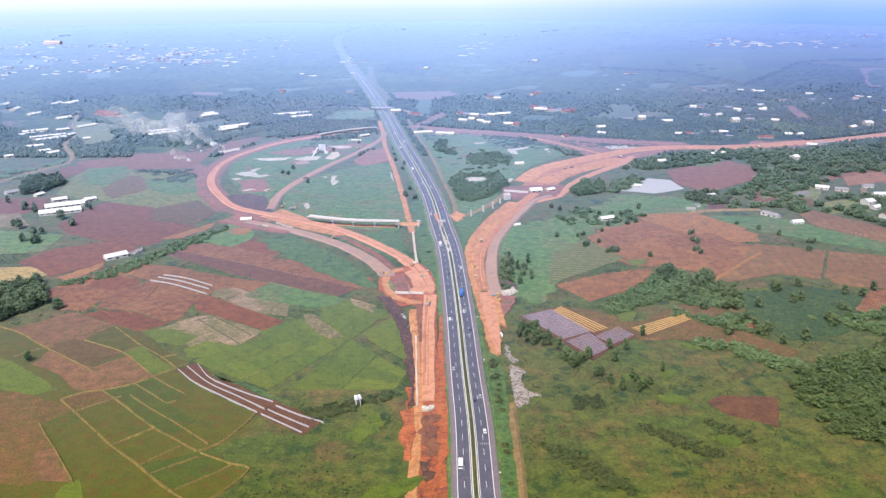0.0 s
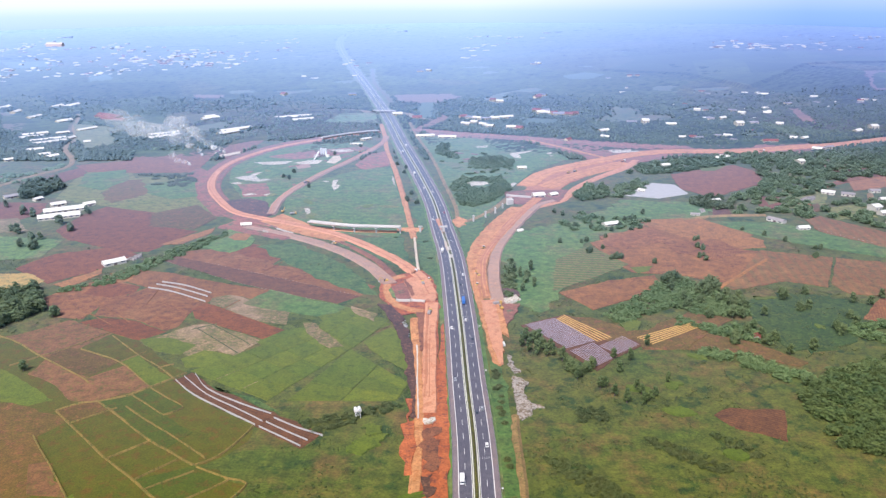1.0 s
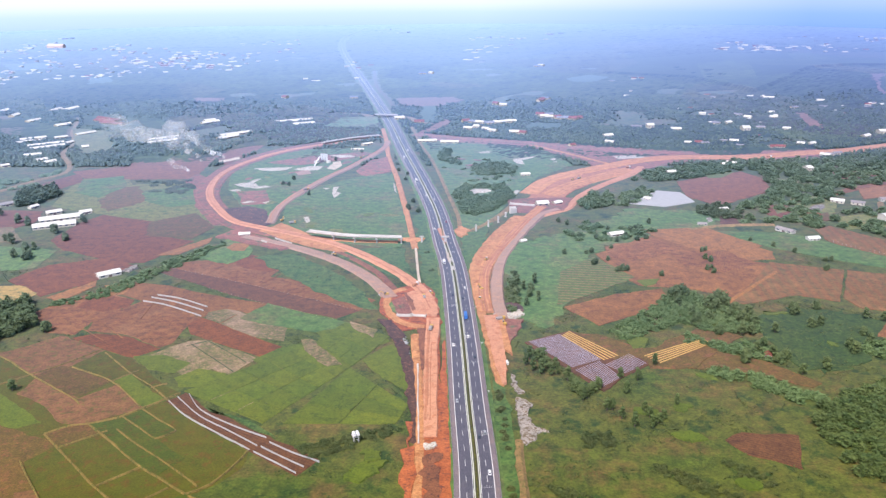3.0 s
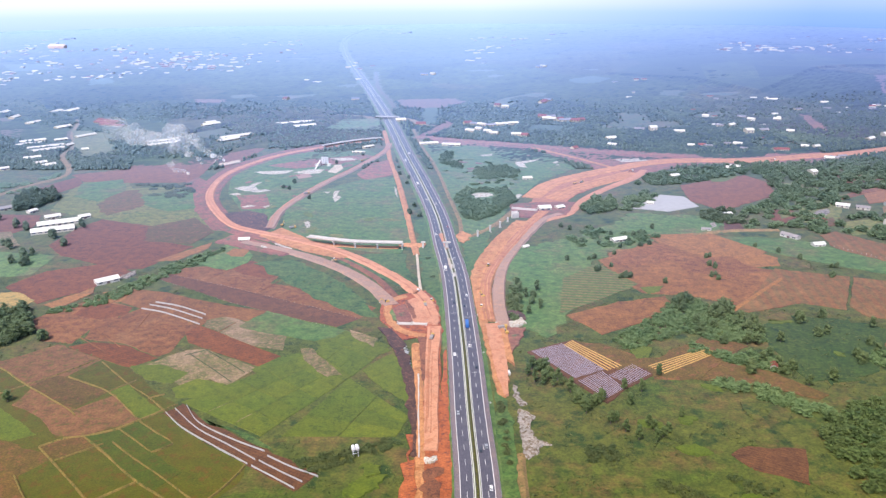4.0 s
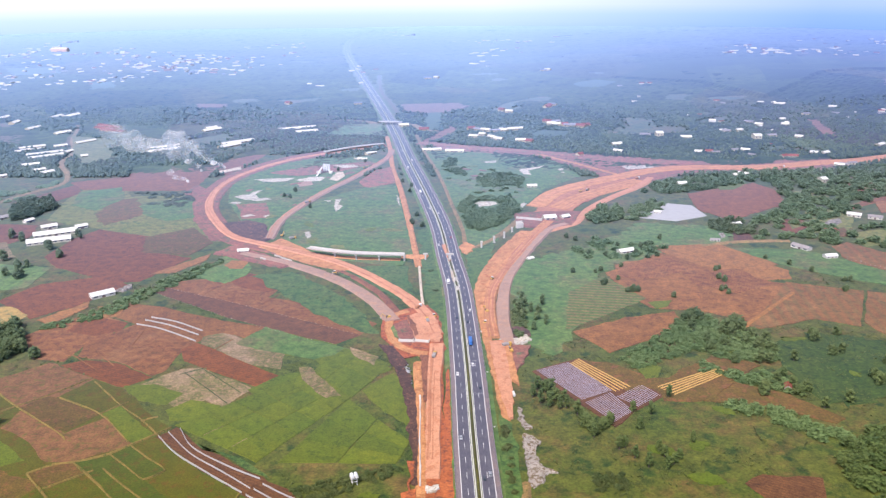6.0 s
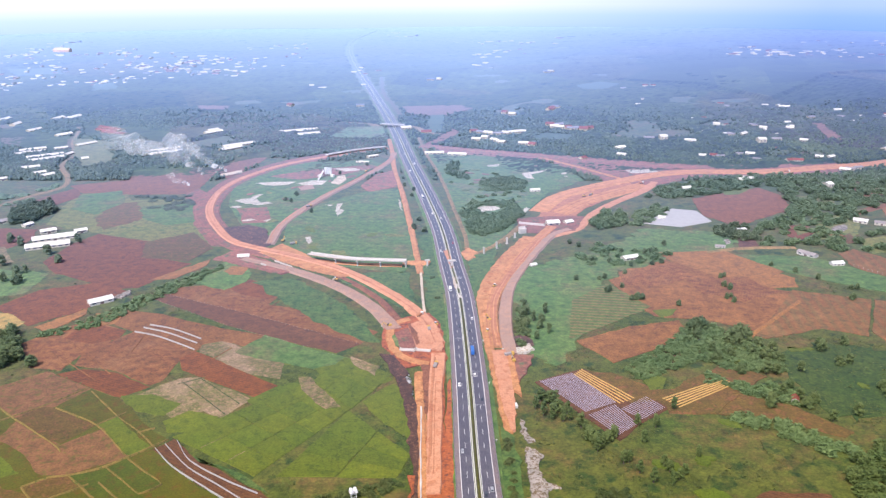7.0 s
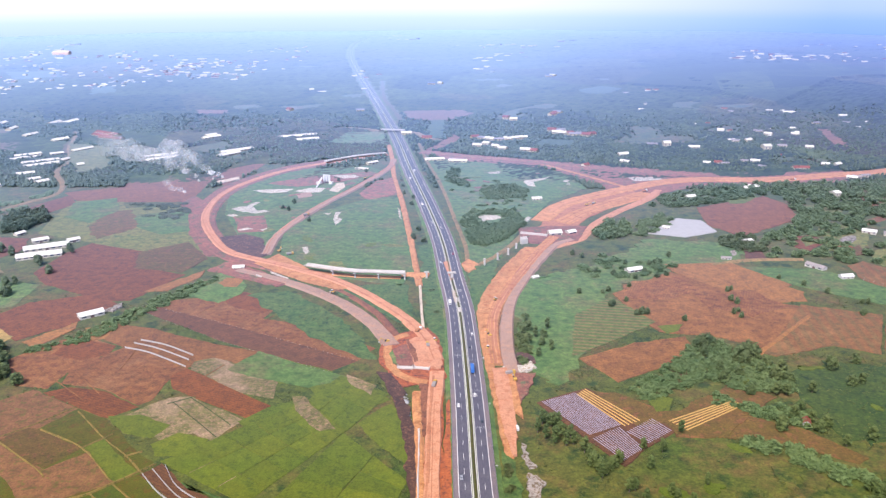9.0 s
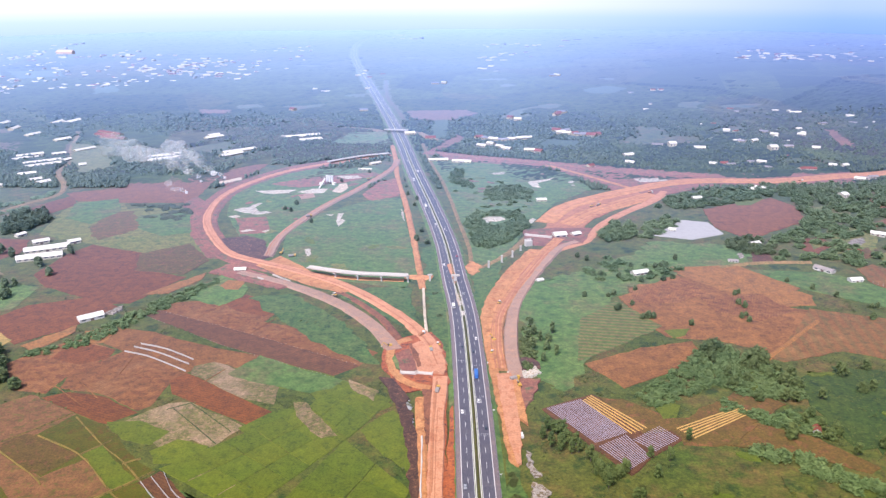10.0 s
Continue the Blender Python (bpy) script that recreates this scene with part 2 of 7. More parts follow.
M["plastic"] = plain("plastic_sheet", (0.46, 0.46, 0.46), 0.4, vary=0.12)
M["white"] = plain("white_sheet_roof", (0.78, 0.80, 0.82), 0.5, vary=0.08, tint=0.25, haze=0.6)
M["leaf"] = foliage("leaves", (0.056, 0.112, 0.020), (0.125, 0.190, 0.032), (0.175, 0.205, 0.046))
m, nt = blank("canopy_leaves")
place = nt.nodes.new("ShaderNodeNewGeometry").outputs["Position"]
turn = nt.nodes.new("ShaderNodeMapping")
turn.inputs["Rotation"].default_value, turn.inputs["Scale"].default_value = (0, 0, radians(20)), (0.0042, 0.0030, 0.0)
nt.links.new(place, turn.inputs["Vector"])
stand = nt.nodes.new("ShaderNodeTexVoronoi")
stand.inputs["Scale"].default_value = 1.0
nt.links.new(turn.outputs[0], stand.inputs["Vector"])
tone = nt.nodes.new("ShaderNodeSeparateColor")
nt.links.new(stand.outputs["Color"], tone.inputs[0])
canopy_colour = mixed(nt, tone.outputs[0], (0.014, 0.034, 0.009), (0.078, 0.112, 0.026))
canopy_colour = mixed(nt, maths(nt, "MULTIPLY", ramp(nt, tone.outputs[1], 0.7, 0.9), 0.5), canopy_colour, (0.120, 0.085, 0.040))
canopy_colour = mixed(nt, ramp(nt, noise_of(nt, place, 0.010, 5, 0.65), 0.35, 0.65), mixed(nt, 1.0, canopy_colour, (0.38, 0.46, 0.50), "MULTIPLY"), canopy_colour)
canopy_colour = mixed(nt, 0.7, canopy_colour, mixed(nt, ramp(nt, noise_of(nt, place, 0.05, 5, 0.75), 0.35, 0.65), (0.3, 0.36, 0.38), (1.75, 1.7, 1.6)), "MULTIPLY")
finish(nt, canopy_colour, 0.8, haze=0.86, level=True)
M["canopy"] = m
M["bark"] = plain("bark", (0.16, 0.12, 0.09), 0.9)
M["hedge_line"] = earth("bank_grass", (0.040, 0.075, 0.012), (0.060, 0.085, 0.018), (0.110, 0.090, 0.035), 0.05, 0.9)
M["kerb"] = plain("pale_kerb", (0.66, 0.66, 0.60), 0.8, vary=0.1)
M["hedge_soil"] = earth("median_soil", (0.100, 0.090, 0.040), (0.080, 0.080, 0.030), (0.060, 0.080, 0.025), 0.1, 1.5)
M["steel"] = plain("galvanised_steel", (0.50, 0.52, 0.54), 0.45, 0.6, vary=0.1)
M["thicket"] = foliage("thicket_leaves", (0.098, 0.188, 0.046), (0.178, 0.275, 0.072), (0.200, 0.265, 0.085))
M["shrub"] = foliage("shrub_leaves", (0.050, 0.094, 0.015), (0.105, 0.145, 0.025), (0.145, 0.145, 0.036))
M["hedge"] = foliage("hedge_leaves", (0.070, 0.085, 0.012), (0.170, 0.160, 0.025), (0.200, 0.180, 0.030))
# muddy tones, paled to carry the sky's white reflection on the water
M["water"] = earth("muddy_water", (0.460, 0.415, 0.380), (0.360, 0.310, 0.270), (0.130, 0.095, 0.050), 0.10, 0.5, bump=0.03, rough=0.25, spot_share=0.47)
M["pool"] = earth("pale_flooded_ground", (0.720, 0.690, 0.630), (0.580, 0.530, 0.460), (0.260, 0.190, 0.110), 0.12, 0.6, bump=0.03, rough=0.25, spot_share=0.49)
M["yellow"] = plain("yellow_paint", (0.62, 0.38, 0.05), 0.45, vary=0.12)
M["blue"] = plain("blue_paint", (0.04, 0.16, 0.50), 0.35, vary=0.08)
M["carwhite"] = plain("white_car_paint", (0.80, 0.80, 0.80), 0.3, vary=0.04)
M["cardark"] = plain("dark_car_paint", (0.07, 0.08, 0.10), 0.3, vary=0.1)
M["carred"] = plain("red_car_paint", (0.40, 0.05, 0.04), 0.3, vary=0.1)
M["glass"] = plain("dark_glass", (0.03, 0.04, 0.05), 0.08, vary=0.0)
M["rubber"] = plain("rubber", (0.03, 0.03, 0.03), 0.85, vary=0.1)
M["tile"] = plain("red_tile_roof", (0.32, 0.11, 0.08), 0.75, vary=0.2, tint=0.3, haze=0.7)
M["rust"] = plain("weathered_sheet_roof", (0.42, 0.38, 0.35), 0.6, vary=0.2, tint=0.5)
M["wall"] = plain("rendered_wall", (0.70, 0.70, 0.70), 0.85, vary=0.15, tint=0.3, haze=0.3)
M["town_wall"] = plain("pink_rendered_wall", (0.80, 0.68, 0.66), 0.85, vary=0.1, haze=0.3)
M["timber"] = plain("brown_boards", (0.20, 0.12, 0.07), 0.8, vary=0.2)
M["mulch"] = plain("silver_mulch", (0.42, 0.36, 0.43), 0.45, vary=0.22, scale=1.5)
M["strawrow"] = plain("straw_cover", (0.64, 0.40, 0.12), 0.8, vary=0.2, scale=1.5)
M["green"] = plain("green_sign_face", (0.02, 0.25, 0.12), 0.5)

for key, share in (("smoke", 0.24), ("smoke_dense", 0.62)):
    m, nt = blank(key)
    place = nt.nodes.new("ShaderNodeNewGeometry").outputs["Position"]
    thick = maths(nt, "MULTIPLY", ramp(nt, noise_of(nt, place, 0.055, 5, 0.65), 0.34, 0.66), share)
    clear = nt.nodes.new("ShaderNodeBsdfTransparent")
    lit = node(nt, "ShaderNodeBsdfDiffuse")
    lit.inputs["Color"].default_value = (0.84, 0.91, 1.0, 1)
    passing = nt.nodes.new("ShaderNodeBsdfTranslucent")
    passing.inputs["Color"].default_value = (0.84, 0.91, 1.0, 1)
    body = node(nt, "ShaderNodeMixShader", Fac=0.5)
    nt.links.new(lit.outputs[0], body.inputs[1])
    nt.links.new(passing.outputs[0], body.inputs[2])
    mix = nt.nodes.new("ShaderNodeMixShader")
    nt.links.new(thick, mix.inputs[0])
    nt.links.new(clear.outputs[0], mix.inputs[1])
    nt.links.new(body.outputs[0], mix.inputs[2])
    out = nt.nodes.new("ShaderNodeOutputMaterial")
    nt.links.new(mix.outputs[0], out.inputs[0])
    M[key] = m

# the land beyond the built ground: haze painted as a glow, whiter with height
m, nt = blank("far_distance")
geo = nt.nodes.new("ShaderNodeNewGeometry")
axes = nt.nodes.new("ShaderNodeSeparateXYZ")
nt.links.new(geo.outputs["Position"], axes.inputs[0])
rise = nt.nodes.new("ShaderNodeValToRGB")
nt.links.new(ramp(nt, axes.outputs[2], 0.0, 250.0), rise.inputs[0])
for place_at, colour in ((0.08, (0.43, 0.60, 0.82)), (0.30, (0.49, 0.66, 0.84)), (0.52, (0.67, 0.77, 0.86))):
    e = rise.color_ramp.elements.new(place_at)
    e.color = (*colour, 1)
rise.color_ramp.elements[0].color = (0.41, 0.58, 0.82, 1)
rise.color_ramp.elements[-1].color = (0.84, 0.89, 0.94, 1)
east = haze_east(nt)       # the painted haze is darker and bluer to the east
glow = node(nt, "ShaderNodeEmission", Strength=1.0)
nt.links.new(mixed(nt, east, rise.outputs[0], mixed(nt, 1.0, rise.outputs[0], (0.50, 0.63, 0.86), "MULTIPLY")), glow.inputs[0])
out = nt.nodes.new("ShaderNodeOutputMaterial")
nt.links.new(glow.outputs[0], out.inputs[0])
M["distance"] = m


# ---- mesh helpers ----
def mesh_object(name, verts, faces, material, parent=None, smooth=False):
    me = bpy.data.meshes.new(name)
    me.from_pydata([tuple(v) for v in verts], [], [tuple(f) for f in faces])
    if material:
        me.materials.append(material)
    if smooth:
        me.polygons.foreach_set("use_smooth", [True] * len(me.polygons))
    me.update()
    ob = new(name, me)
    if parent:
        ob.parent = parent
    return ob


def part(name, bm, material, parent, label=""):
    me = bpy.data.meshes.new(name)
    bm.to_mesh(me)
    bm.free()
    me.materials.append(material)
    ob = new(name, me)
    ob.parent = parent
    return tagged(ob, label)


def curve_through(points, step):
    """Catmull-Rom line through the points, in steps of about that many metres."""
    p = [np.array(q, float) for q in points]
    p = [2 * p[0] - p[1]] + p + [2 * p[-1] - p[-2]]
    line = []
    for a, b, c, d in zip(p, p[1:], p[2:], p[3:]):
        n = max(2, int(np.linalg.norm(c - b) / step))
        for i in range(n):
            t = i / n
            line.append(0.5 * (2 * b + (c - a) * t + (2 * a - 5 * b + 4 * c - d) * t * t + (3 * b - a - 3 * c + d) * t ** 3))
    line.append(p[-2])
    return np.array(line)


def normals_of(line):
    d = np.gradient(line, axis=0)
    d /= np.linalg.norm(d, axis=1)[:, None]
    return np.stack([d[:, 1], -d[:, 0]], 1)      # to the right


def wobble(line, amount, scale):
    return np.array([noise.noise((x * scale, y * scale, 3.1)) for x, y in line]) * amount


LAYER = [0]           # keeps overlapping sheets apart in height
KEEP_CLEAR = []       # outlines of fields, where no wood grows
ROADS = []            # lines and half widths, where nothing grows


def field(points, material, label, z=0.12, ragged=1.2, name="field", clear=True, category="field", grain=6.0):
    """A patch of ground with a slightly uneven outline, standing a little proud with sloping edges."""
    LAYER[0] += 1
    z += 0.004 * LAYER[0]
    outline = []
    n = len(points)
    for i in range(n):
        a, b = np.array(points[i]), np.array(points[(i + 1) % n])
        k = max(2, int(np.linalg.norm(b - a) / grain))
        outline += [a + (b - a) * j / k for j in range(k)]
    outline = np.array(outline)
    outline = outline + np.stack([wobble(outline, ragged * 2, 0.54 / grain), wobble(outline + 77, ragged * 2, 0.54 / grain)], 1)
    if clear:
        KEEP_CLEAR.append(outline)
    c = outline.mean(0)
    k = len(outline)
    verts = [(x, y, hill(x, y) + z) for x, y in outline] + [(*(p + (p - c) / np.linalg.norm(p - c) * 0.4), hill(*p) - 0.15) for p in outline]
    faces = [tuple(range(k))] + [(i, i + k, (i + 1) % k + k, (i + 1) % k) for i in range(k)]
    ob = mesh_object(name, verts, faces, M[material])
    return tagged(ob, label, category, kind="structure")


def ribbon(points, width, material, label, z=0.4, name="dirt_road", ragged=0.5, slope=1.5, step=8.0, parent=None, category="road", roads=True, tracks=0):
    """A strip along a curve with banks down to the ground. width: one number, or one for each end."""
    LAYER[0] += 1
    z += 0.004 * LAYER[0]
    line = curve_through(points, step)
    w0, w1 = width if isinstance(width, tuple) else (width, width)
    half = np.linspace(w0, w1, len(line)) / 2
    nor = normals_of(line)
    if roads:
        ROADS.append((line, half + slope * z + 1.5))
    l = line - nor * (half + wobble(line, ragged * 2, 0.11))[:, None]
    r = line + nor * (half + wobble(line + 55, ragged * 2, 0.11))[:, None]
    rows = [l - nor * slope * (z + 0.2), l, r, r + nor * slope * (z + 0.2)]
    heights = [-0.2, z, z, -0.2]
    verts = [(x, y, hill(x, y) + h) for row, h in zip(rows, heights) for x, y in row]
    k = len(line)
    faces = [(j * k + i, (j + 1) * k + i, (j + 1) * k + i + 1, j * k + i + 1) for j in range(3) for i in range(k - 1)]
    faces += [(0, k, 2 * k, 3 * k), (k - 1, 4 * k - 1, 3 * k - 1, 2 * k - 1)]
    ob = mesh_object(name, verts, faces, M[material], parent)
    if parent:
        return ob
    rng = random.Random(int(line[0][0] * 7 + line[0][1]))
    for i in range(tracks):                 # worn wheel tracks and graded bands along the strip
        off = rng.uniform(-0.42, 0.42) * 2 * half.min()
        w = rng.uniform(0.5, 1.6)
        c = line + nor * (off + wobble(line + 9 * i, 1.2, 0.03))[:, None]
        a0, a1 = sorted((rng.randrange(0, k), rng.randrange(0, k)))
        if a1 - a0 < 5:
            a0, a1 = 0, k
        c, nn = c[a0:a1], nor[a0:a1]
        side = [c - nn * w / 2, c + nn * w / 2]
        strip = [(x, y, hill(x, y) + z + 0.03 + 0.004 * i) for row in side for x, y in row]
        q = len(c)
        mesh_object("wheel_track", strip, [(j, q + j, q + j + 1, j + 1) for j in range(q - 1)], M[rng.choice(("laterite_pale", "track_dark", "track_dark"))], ob)
    return tagged(ob, label, category, kind="structure")


def hill(x, y):
    """Rise of the land: flat round the interchange, low wooded hills far out."""
    d = math.hypot(x, y)
    far = min(1.0, max(0.0, (d - 1700) / 1500))
    bump = 34 * math.exp(-((x - 1010) / 260) ** 2 - ((y - 2020) / 300) ** 2)
    return bump + far * (9 * noise.noise((x * 0.0011, y * 0.0011, 0.3)) + 5)


# ---- ground and distance ----
R = 4850.0
rings = [0] + [40 * i for i in range(1, 40)] + [1600 + 70 * i for i in range(0, 47)]
rings = [r for r in rings if r < R] + [R]
spokes = 180
verts, faces = [(0, 60, 0)], []
for r in rings[1:]:
    for k in range(spokes):
        a = 2 * math.pi * k / spokes
        x, y = r * math.cos(a), 60 + r * math.sin(a)
        verts.append((x, y, hill(x, y)))
for k in range(spokes):
    faces.append((0, 1 + k, 1 + (k + 1) % spokes))
for i in range(len(rings) - 2):
    for k in range(spokes):
        a, b = 1 + i * spokes, 1 + (i + 1) * spokes
        faces.append((a + k, b + k, b + (k + 1) % spokes, a + (k + 1) % spokes))
tagged(mesh_object("ground", verts, faces, M["meadow"], smooth=True), "rough green meadow land with brown dry patches", "ground", kind="structure")

# glowing haze ring; its unseen upper part also feeds the haze gloss
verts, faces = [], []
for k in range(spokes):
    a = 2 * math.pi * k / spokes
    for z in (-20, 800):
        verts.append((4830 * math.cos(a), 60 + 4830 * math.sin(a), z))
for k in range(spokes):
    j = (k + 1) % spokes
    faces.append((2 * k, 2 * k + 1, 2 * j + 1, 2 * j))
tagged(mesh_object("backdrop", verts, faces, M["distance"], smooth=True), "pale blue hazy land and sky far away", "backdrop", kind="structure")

# ---- fields west of the motorway ----
P_RICE = "green and olive rice paddy beside others"
field([(-340.4, 541.6), (-317.1, 546.6), (-275.4, 521.2), (-252.8, 543.0), (-180.2, 482.6), (-183.4, 471.0), (-143.6, 433.6), (-115.8, 413.0), (-117.1, 397.1), (-126.5, 382.3), (-139.5, 372.1), (-121.1, 361.8), (-107.5, 356.5), (-115.0, 338.7), (-120.8, 328.4), (-243.8, 328.7), (-354.8, 521.7)], "paddy", "olive green rice paddies divided by earth bunds", 0.08)
field([(-333.8, 485.2), (-313.9, 492.0), (-284.2, 472.4), (-252.3, 445.0), (-263.3, 437.7), (-288.8, 445.2), (-310.8, 445.3)], "lush", "bright green grass plot", 0.14)
field([(-306.6, 437.9), (-276.0, 441.4), (-227.7, 422.2), (-241.5, 403.9), (-219.2, 374.1), (-206.2, 352.7), (-222.3, 342.8), (-254.7, 347.8)], "paddy_dry", "brownish fallow paddy", 0.14)
field([(-341.0, 616.1), (-326.1, 641.2), (-306.5, 661.8), (-268.9, 641.9), (-273.7, 619.8), (-285.8, 598.9), (-288.5, 571.9), (-314.2, 576.7)], "soil", "red-brown ploughed field", 0.14, 0.7)
field([(-310.2, 638.3), (-303.6, 655.3), (-268.9, 641.9), (-268.3, 626.7), (-285.9, 616.7), (-312.8, 626.2)], "soil_dark", "dark red-brown tilled plot", 0.15, 0.7)
field([(-285.8, 598.9), (-273.7, 619.8), (-261.8, 638.9), (-199.8, 604.6), (-207.3, 588.3), (-208.8, 556.8), (-215.9, 549.7), (-247.8, 572.5), (-282.1, 579.6)], "soil", "reddish brown ploughed field", 0.14, 0.7)
field([(-288.5, 566.2), (-274.4, 574.6), (-246.4, 569.2), (-215.0, 547.4), (-229.9, 533.1), (-277.4, 559.1)], "soil_dark", "dark brown ploughed strip", 0.15, 0.7)
field([(-299.7, 666.3), (-286.2, 683.7), (-256.3, 677.0), (-193.2, 647.0), (-153.0, 634.1), (-161.5, 612.5), (-186.0, 622.8), (-200.1, 605.5), (-261.8, 638.9)], "soil_tan", "brown field with plastic strips", 0.13, 0.7)
field([(-266.2, 719.7), (-259.1, 737.0), (-234.7, 741.3), (-196.2, 758.5), (-157.3, 732.6), (-165.2, 696.9), (-119.4, 682.0), (-64.0, 641.2), (-75.5, 619.3), (-192.5, 684.7)], "soil", "red-brown garden plots", 0.15, 0.7)
field([(-215.1, 741.5), (-195.8, 757.1), (-157.3, 732.6), (-167.8, 708.0), (-195.9, 720.4)], "soil_dark", "dark red garden plot", 0.16, 0.7)
field([(-275.9, 711.9), (-262.7, 719.7), (-192.5, 684.7), (-75.5, 619.3), (-94.7, 601.3), (-189.6, 653.4)], "soil_purple", "dark purple-brown tilled strip", 0.17, 0.7)
field([(-307.5, 676.5), (-284.8, 680.2), (-283.3, 655.5), (-293.4, 652.2)], "soil_orange", "tan bare ground beside the ditch", 0.15)
field([(-208.5, 591.8), (-199.8, 604.6), (-125.6, 550.9), (-136.1, 534.4), (-199.5, 573.1)], "soil_dark", "dark red ploughed strip", 0.18, 0.5)
field([(-198.8, 614.9), (-186.0, 622.8), (-156.8, 606.0), (-127.9, 584.1), (-125.6, 561.1), (-147.0, 568.0), (-169.5, 583.6), (-196.2, 602.8)], "soil_pale", "pale stubble plot", 0.16)
field([(-197.4, 560.1), (-183.3, 562.7), (-137.8, 532.2), (-146.6, 520.9), (-152.0, 508.0), (-168.3, 516.5), (-180.9, 505.6), (-221.6, 533.2), (-211.9, 545.2)], "soil_pale", "pale pinkish stubble plots", 0.16)
field([(-229.7, 535.3), (-209.0, 537.8), (-185.0, 524.5), (-191.3, 509.4), (-212.3, 515.8)], "lush", "green plot among the stubble", 0.17)
field([(-189.1, 503.6), (-177.8, 516.3), (-155.1, 510.0), (-157.4, 495.8), (-169.4, 491.9), (-181.7, 489.2)], "lush", "bright green paddy plot", 0.17)
field([(-157.8, 609.7), (-149.6, 631.1), (-91.7, 601.4), (-102.2, 584.5), (-125.1, 582.5)], "lush", "bright green young crop", 0.16)
field([(-113.5, 563.6), (-106.0, 563.7), (-77.3, 521.8), (-85.7, 517.6), (-107.3, 544.4)], "soil_pale", "pinkish bare strip in the green plots", 0.55)
field([(-80.5, 596.1), (-57.7, 579.9), (-59.1, 566.7), (-76.2, 582.2)], "soil_pale", "pale stubble beside the ditch", 0.55)
field([(-165.6, 487.6), (-144.9, 484.3), (-118.8, 466.3), (-128.4, 455.8), (-153.2, 469.7)], "soil_pale", "weedy pale stubble", 0.18, 3.0)
field([(-331.5, 539.4), (-318.1, 548.7), (-297.3, 570.3), (-253.2, 544.1), (-267.0, 521.1), (-286.9, 506.2), (-309.8, 523.3)], "fallow", "pinkish brown fallow plot", 0.16)
field([(-284.0, 502.5), (-259.1, 484.8), (-241.1, 474.6), (-223.8, 495.0), (-195.1, 463.9), (-223.0, 444.8), (-236.7, 442.7), (-263.1, 468.2), (-284.5, 480.7)], "fallow", "brown fallow paddy", 0.15)
field([(-286.9, 506.2), (-274.5, 519.3), (-265.8, 518.2), (-229.7, 497.7), (-241.8, 476.3), (-259.1, 484.8)], "paddy_dry", "olive brown plot", 0.17)
field([(-267.0, 521.1), (-253.2, 544.1), (-229.6, 532.7), (-190.8, 491.3), (-199.5, 487.9), (-223.2, 509.5), (-229.7, 497.7)], "paddy", "olive green paddy", 0.17)
field([(-228.1, 497.7), (-222.0, 509.5), (-196.4, 484.4), (-183.7, 471.8), (-197.2, 464.7)], "lush", "bright green paddy plot", 0.17)
field([(-244.4, 431.9), (-231.8, 439.7), (-220.6, 443.3), (-209.6, 433.9), (-225.9, 418.1)], "paddy_dry", "brownish paddy", 0.17)
field([(-221.7, 443.3), (-203.4, 450.7), (-195.4, 461.5), (-165.6, 435.8), (-173.3, 426.7), (-151.5, 406.7), (-161.6, 391.2), (-183.7, 406.8)], "paddy_deep", "deep green paddy", 0.17)
field([(-168.2, 360.4), (-140.0, 373.8), (-126.2, 369.3), (-119.5, 361.8), (-141.3, 338.7), (-152.2, 345.1)], "paddy_deep", "deep green paddy", 0.17)
field([(-231.9, 374.1), (-223.0, 376.9), (-196.8, 345.2), (-218.8, 347.7)], "fallow", "brown fallow paddy", 0.17)
field([(-202.6, 341.8), (-194.9, 347.7), (-183.7, 328.6), (-199.4, 328.6)], "lush", "bright green plot", 0.17)
field([(-183.4, 471.0), (-174.1, 481.8), (-154.8, 461.3), (-109.0, 429.9), (-74.5, 406.4), (-84.5, 390.4), (-116.1, 414.3), (-143.9, 435.0)], "soil_purple", "dark tilled beds with white plastic lines", 0.2)
field([(-64.4, 529.6), (-45.1, 555.3), (-31.2, 539.5), (-27.8, 483.5), (-41.1, 496.6)], "lush", "bright green young rice", 0.1)
field([(-105.5, 578.0), (-70.4, 589.4), (-45.4, 560.7), (-65.9, 544.9), (-83.5, 548.1)], "lush", "bright green young rice", 0.13)
field([(-167.9, 461.3), (-146.5, 458.1), (-117.1, 442.8), (-103.4, 428.5), (-109.3, 431.3), (-155.5, 463.6)], "verge", "weedy strip beside the beds", 0.1)
field([(-142.3, 530.1), (-126.9, 548.4), (-103.2, 563.3), (-106.9, 545.1), (-129.7, 520.3)], "lush_deep", "green plot", 0.14)
field([(-153.6, 634.6), (-110.2, 608.1), (-70.4, 589.4), (-105.5, 578.0), (-144.3, 590.0), (-170.4, 602.4)], "grass", "green plot", 0.12)
field([(-419.9, 804.1), (-416.1, 865.5), (-403.8, 899.3), (-326.4, 869.0), (-326.7, 823.9), (-267.5, 802.3), (-295.5, 736.2), (-316.7, 732.9), (-391.2, 774.0)], "soil_dark", "dark red ploughed field", 0.14)
field([(-402.6, 687.7), (-384.6, 728.4), (-337.2, 749.1), (-303.6, 727.6), (-310.5, 702.6), (-332.2, 671.7), (-353.1, 650.2)], "soil_dark", "dark red ploughed field", 0.14)
field([(-555, 1013), (-545, 1055), (-525, 1108), (-497, 1061), (-510, 1022)], "soil_dark", "dark red ploughed field", 0.2)
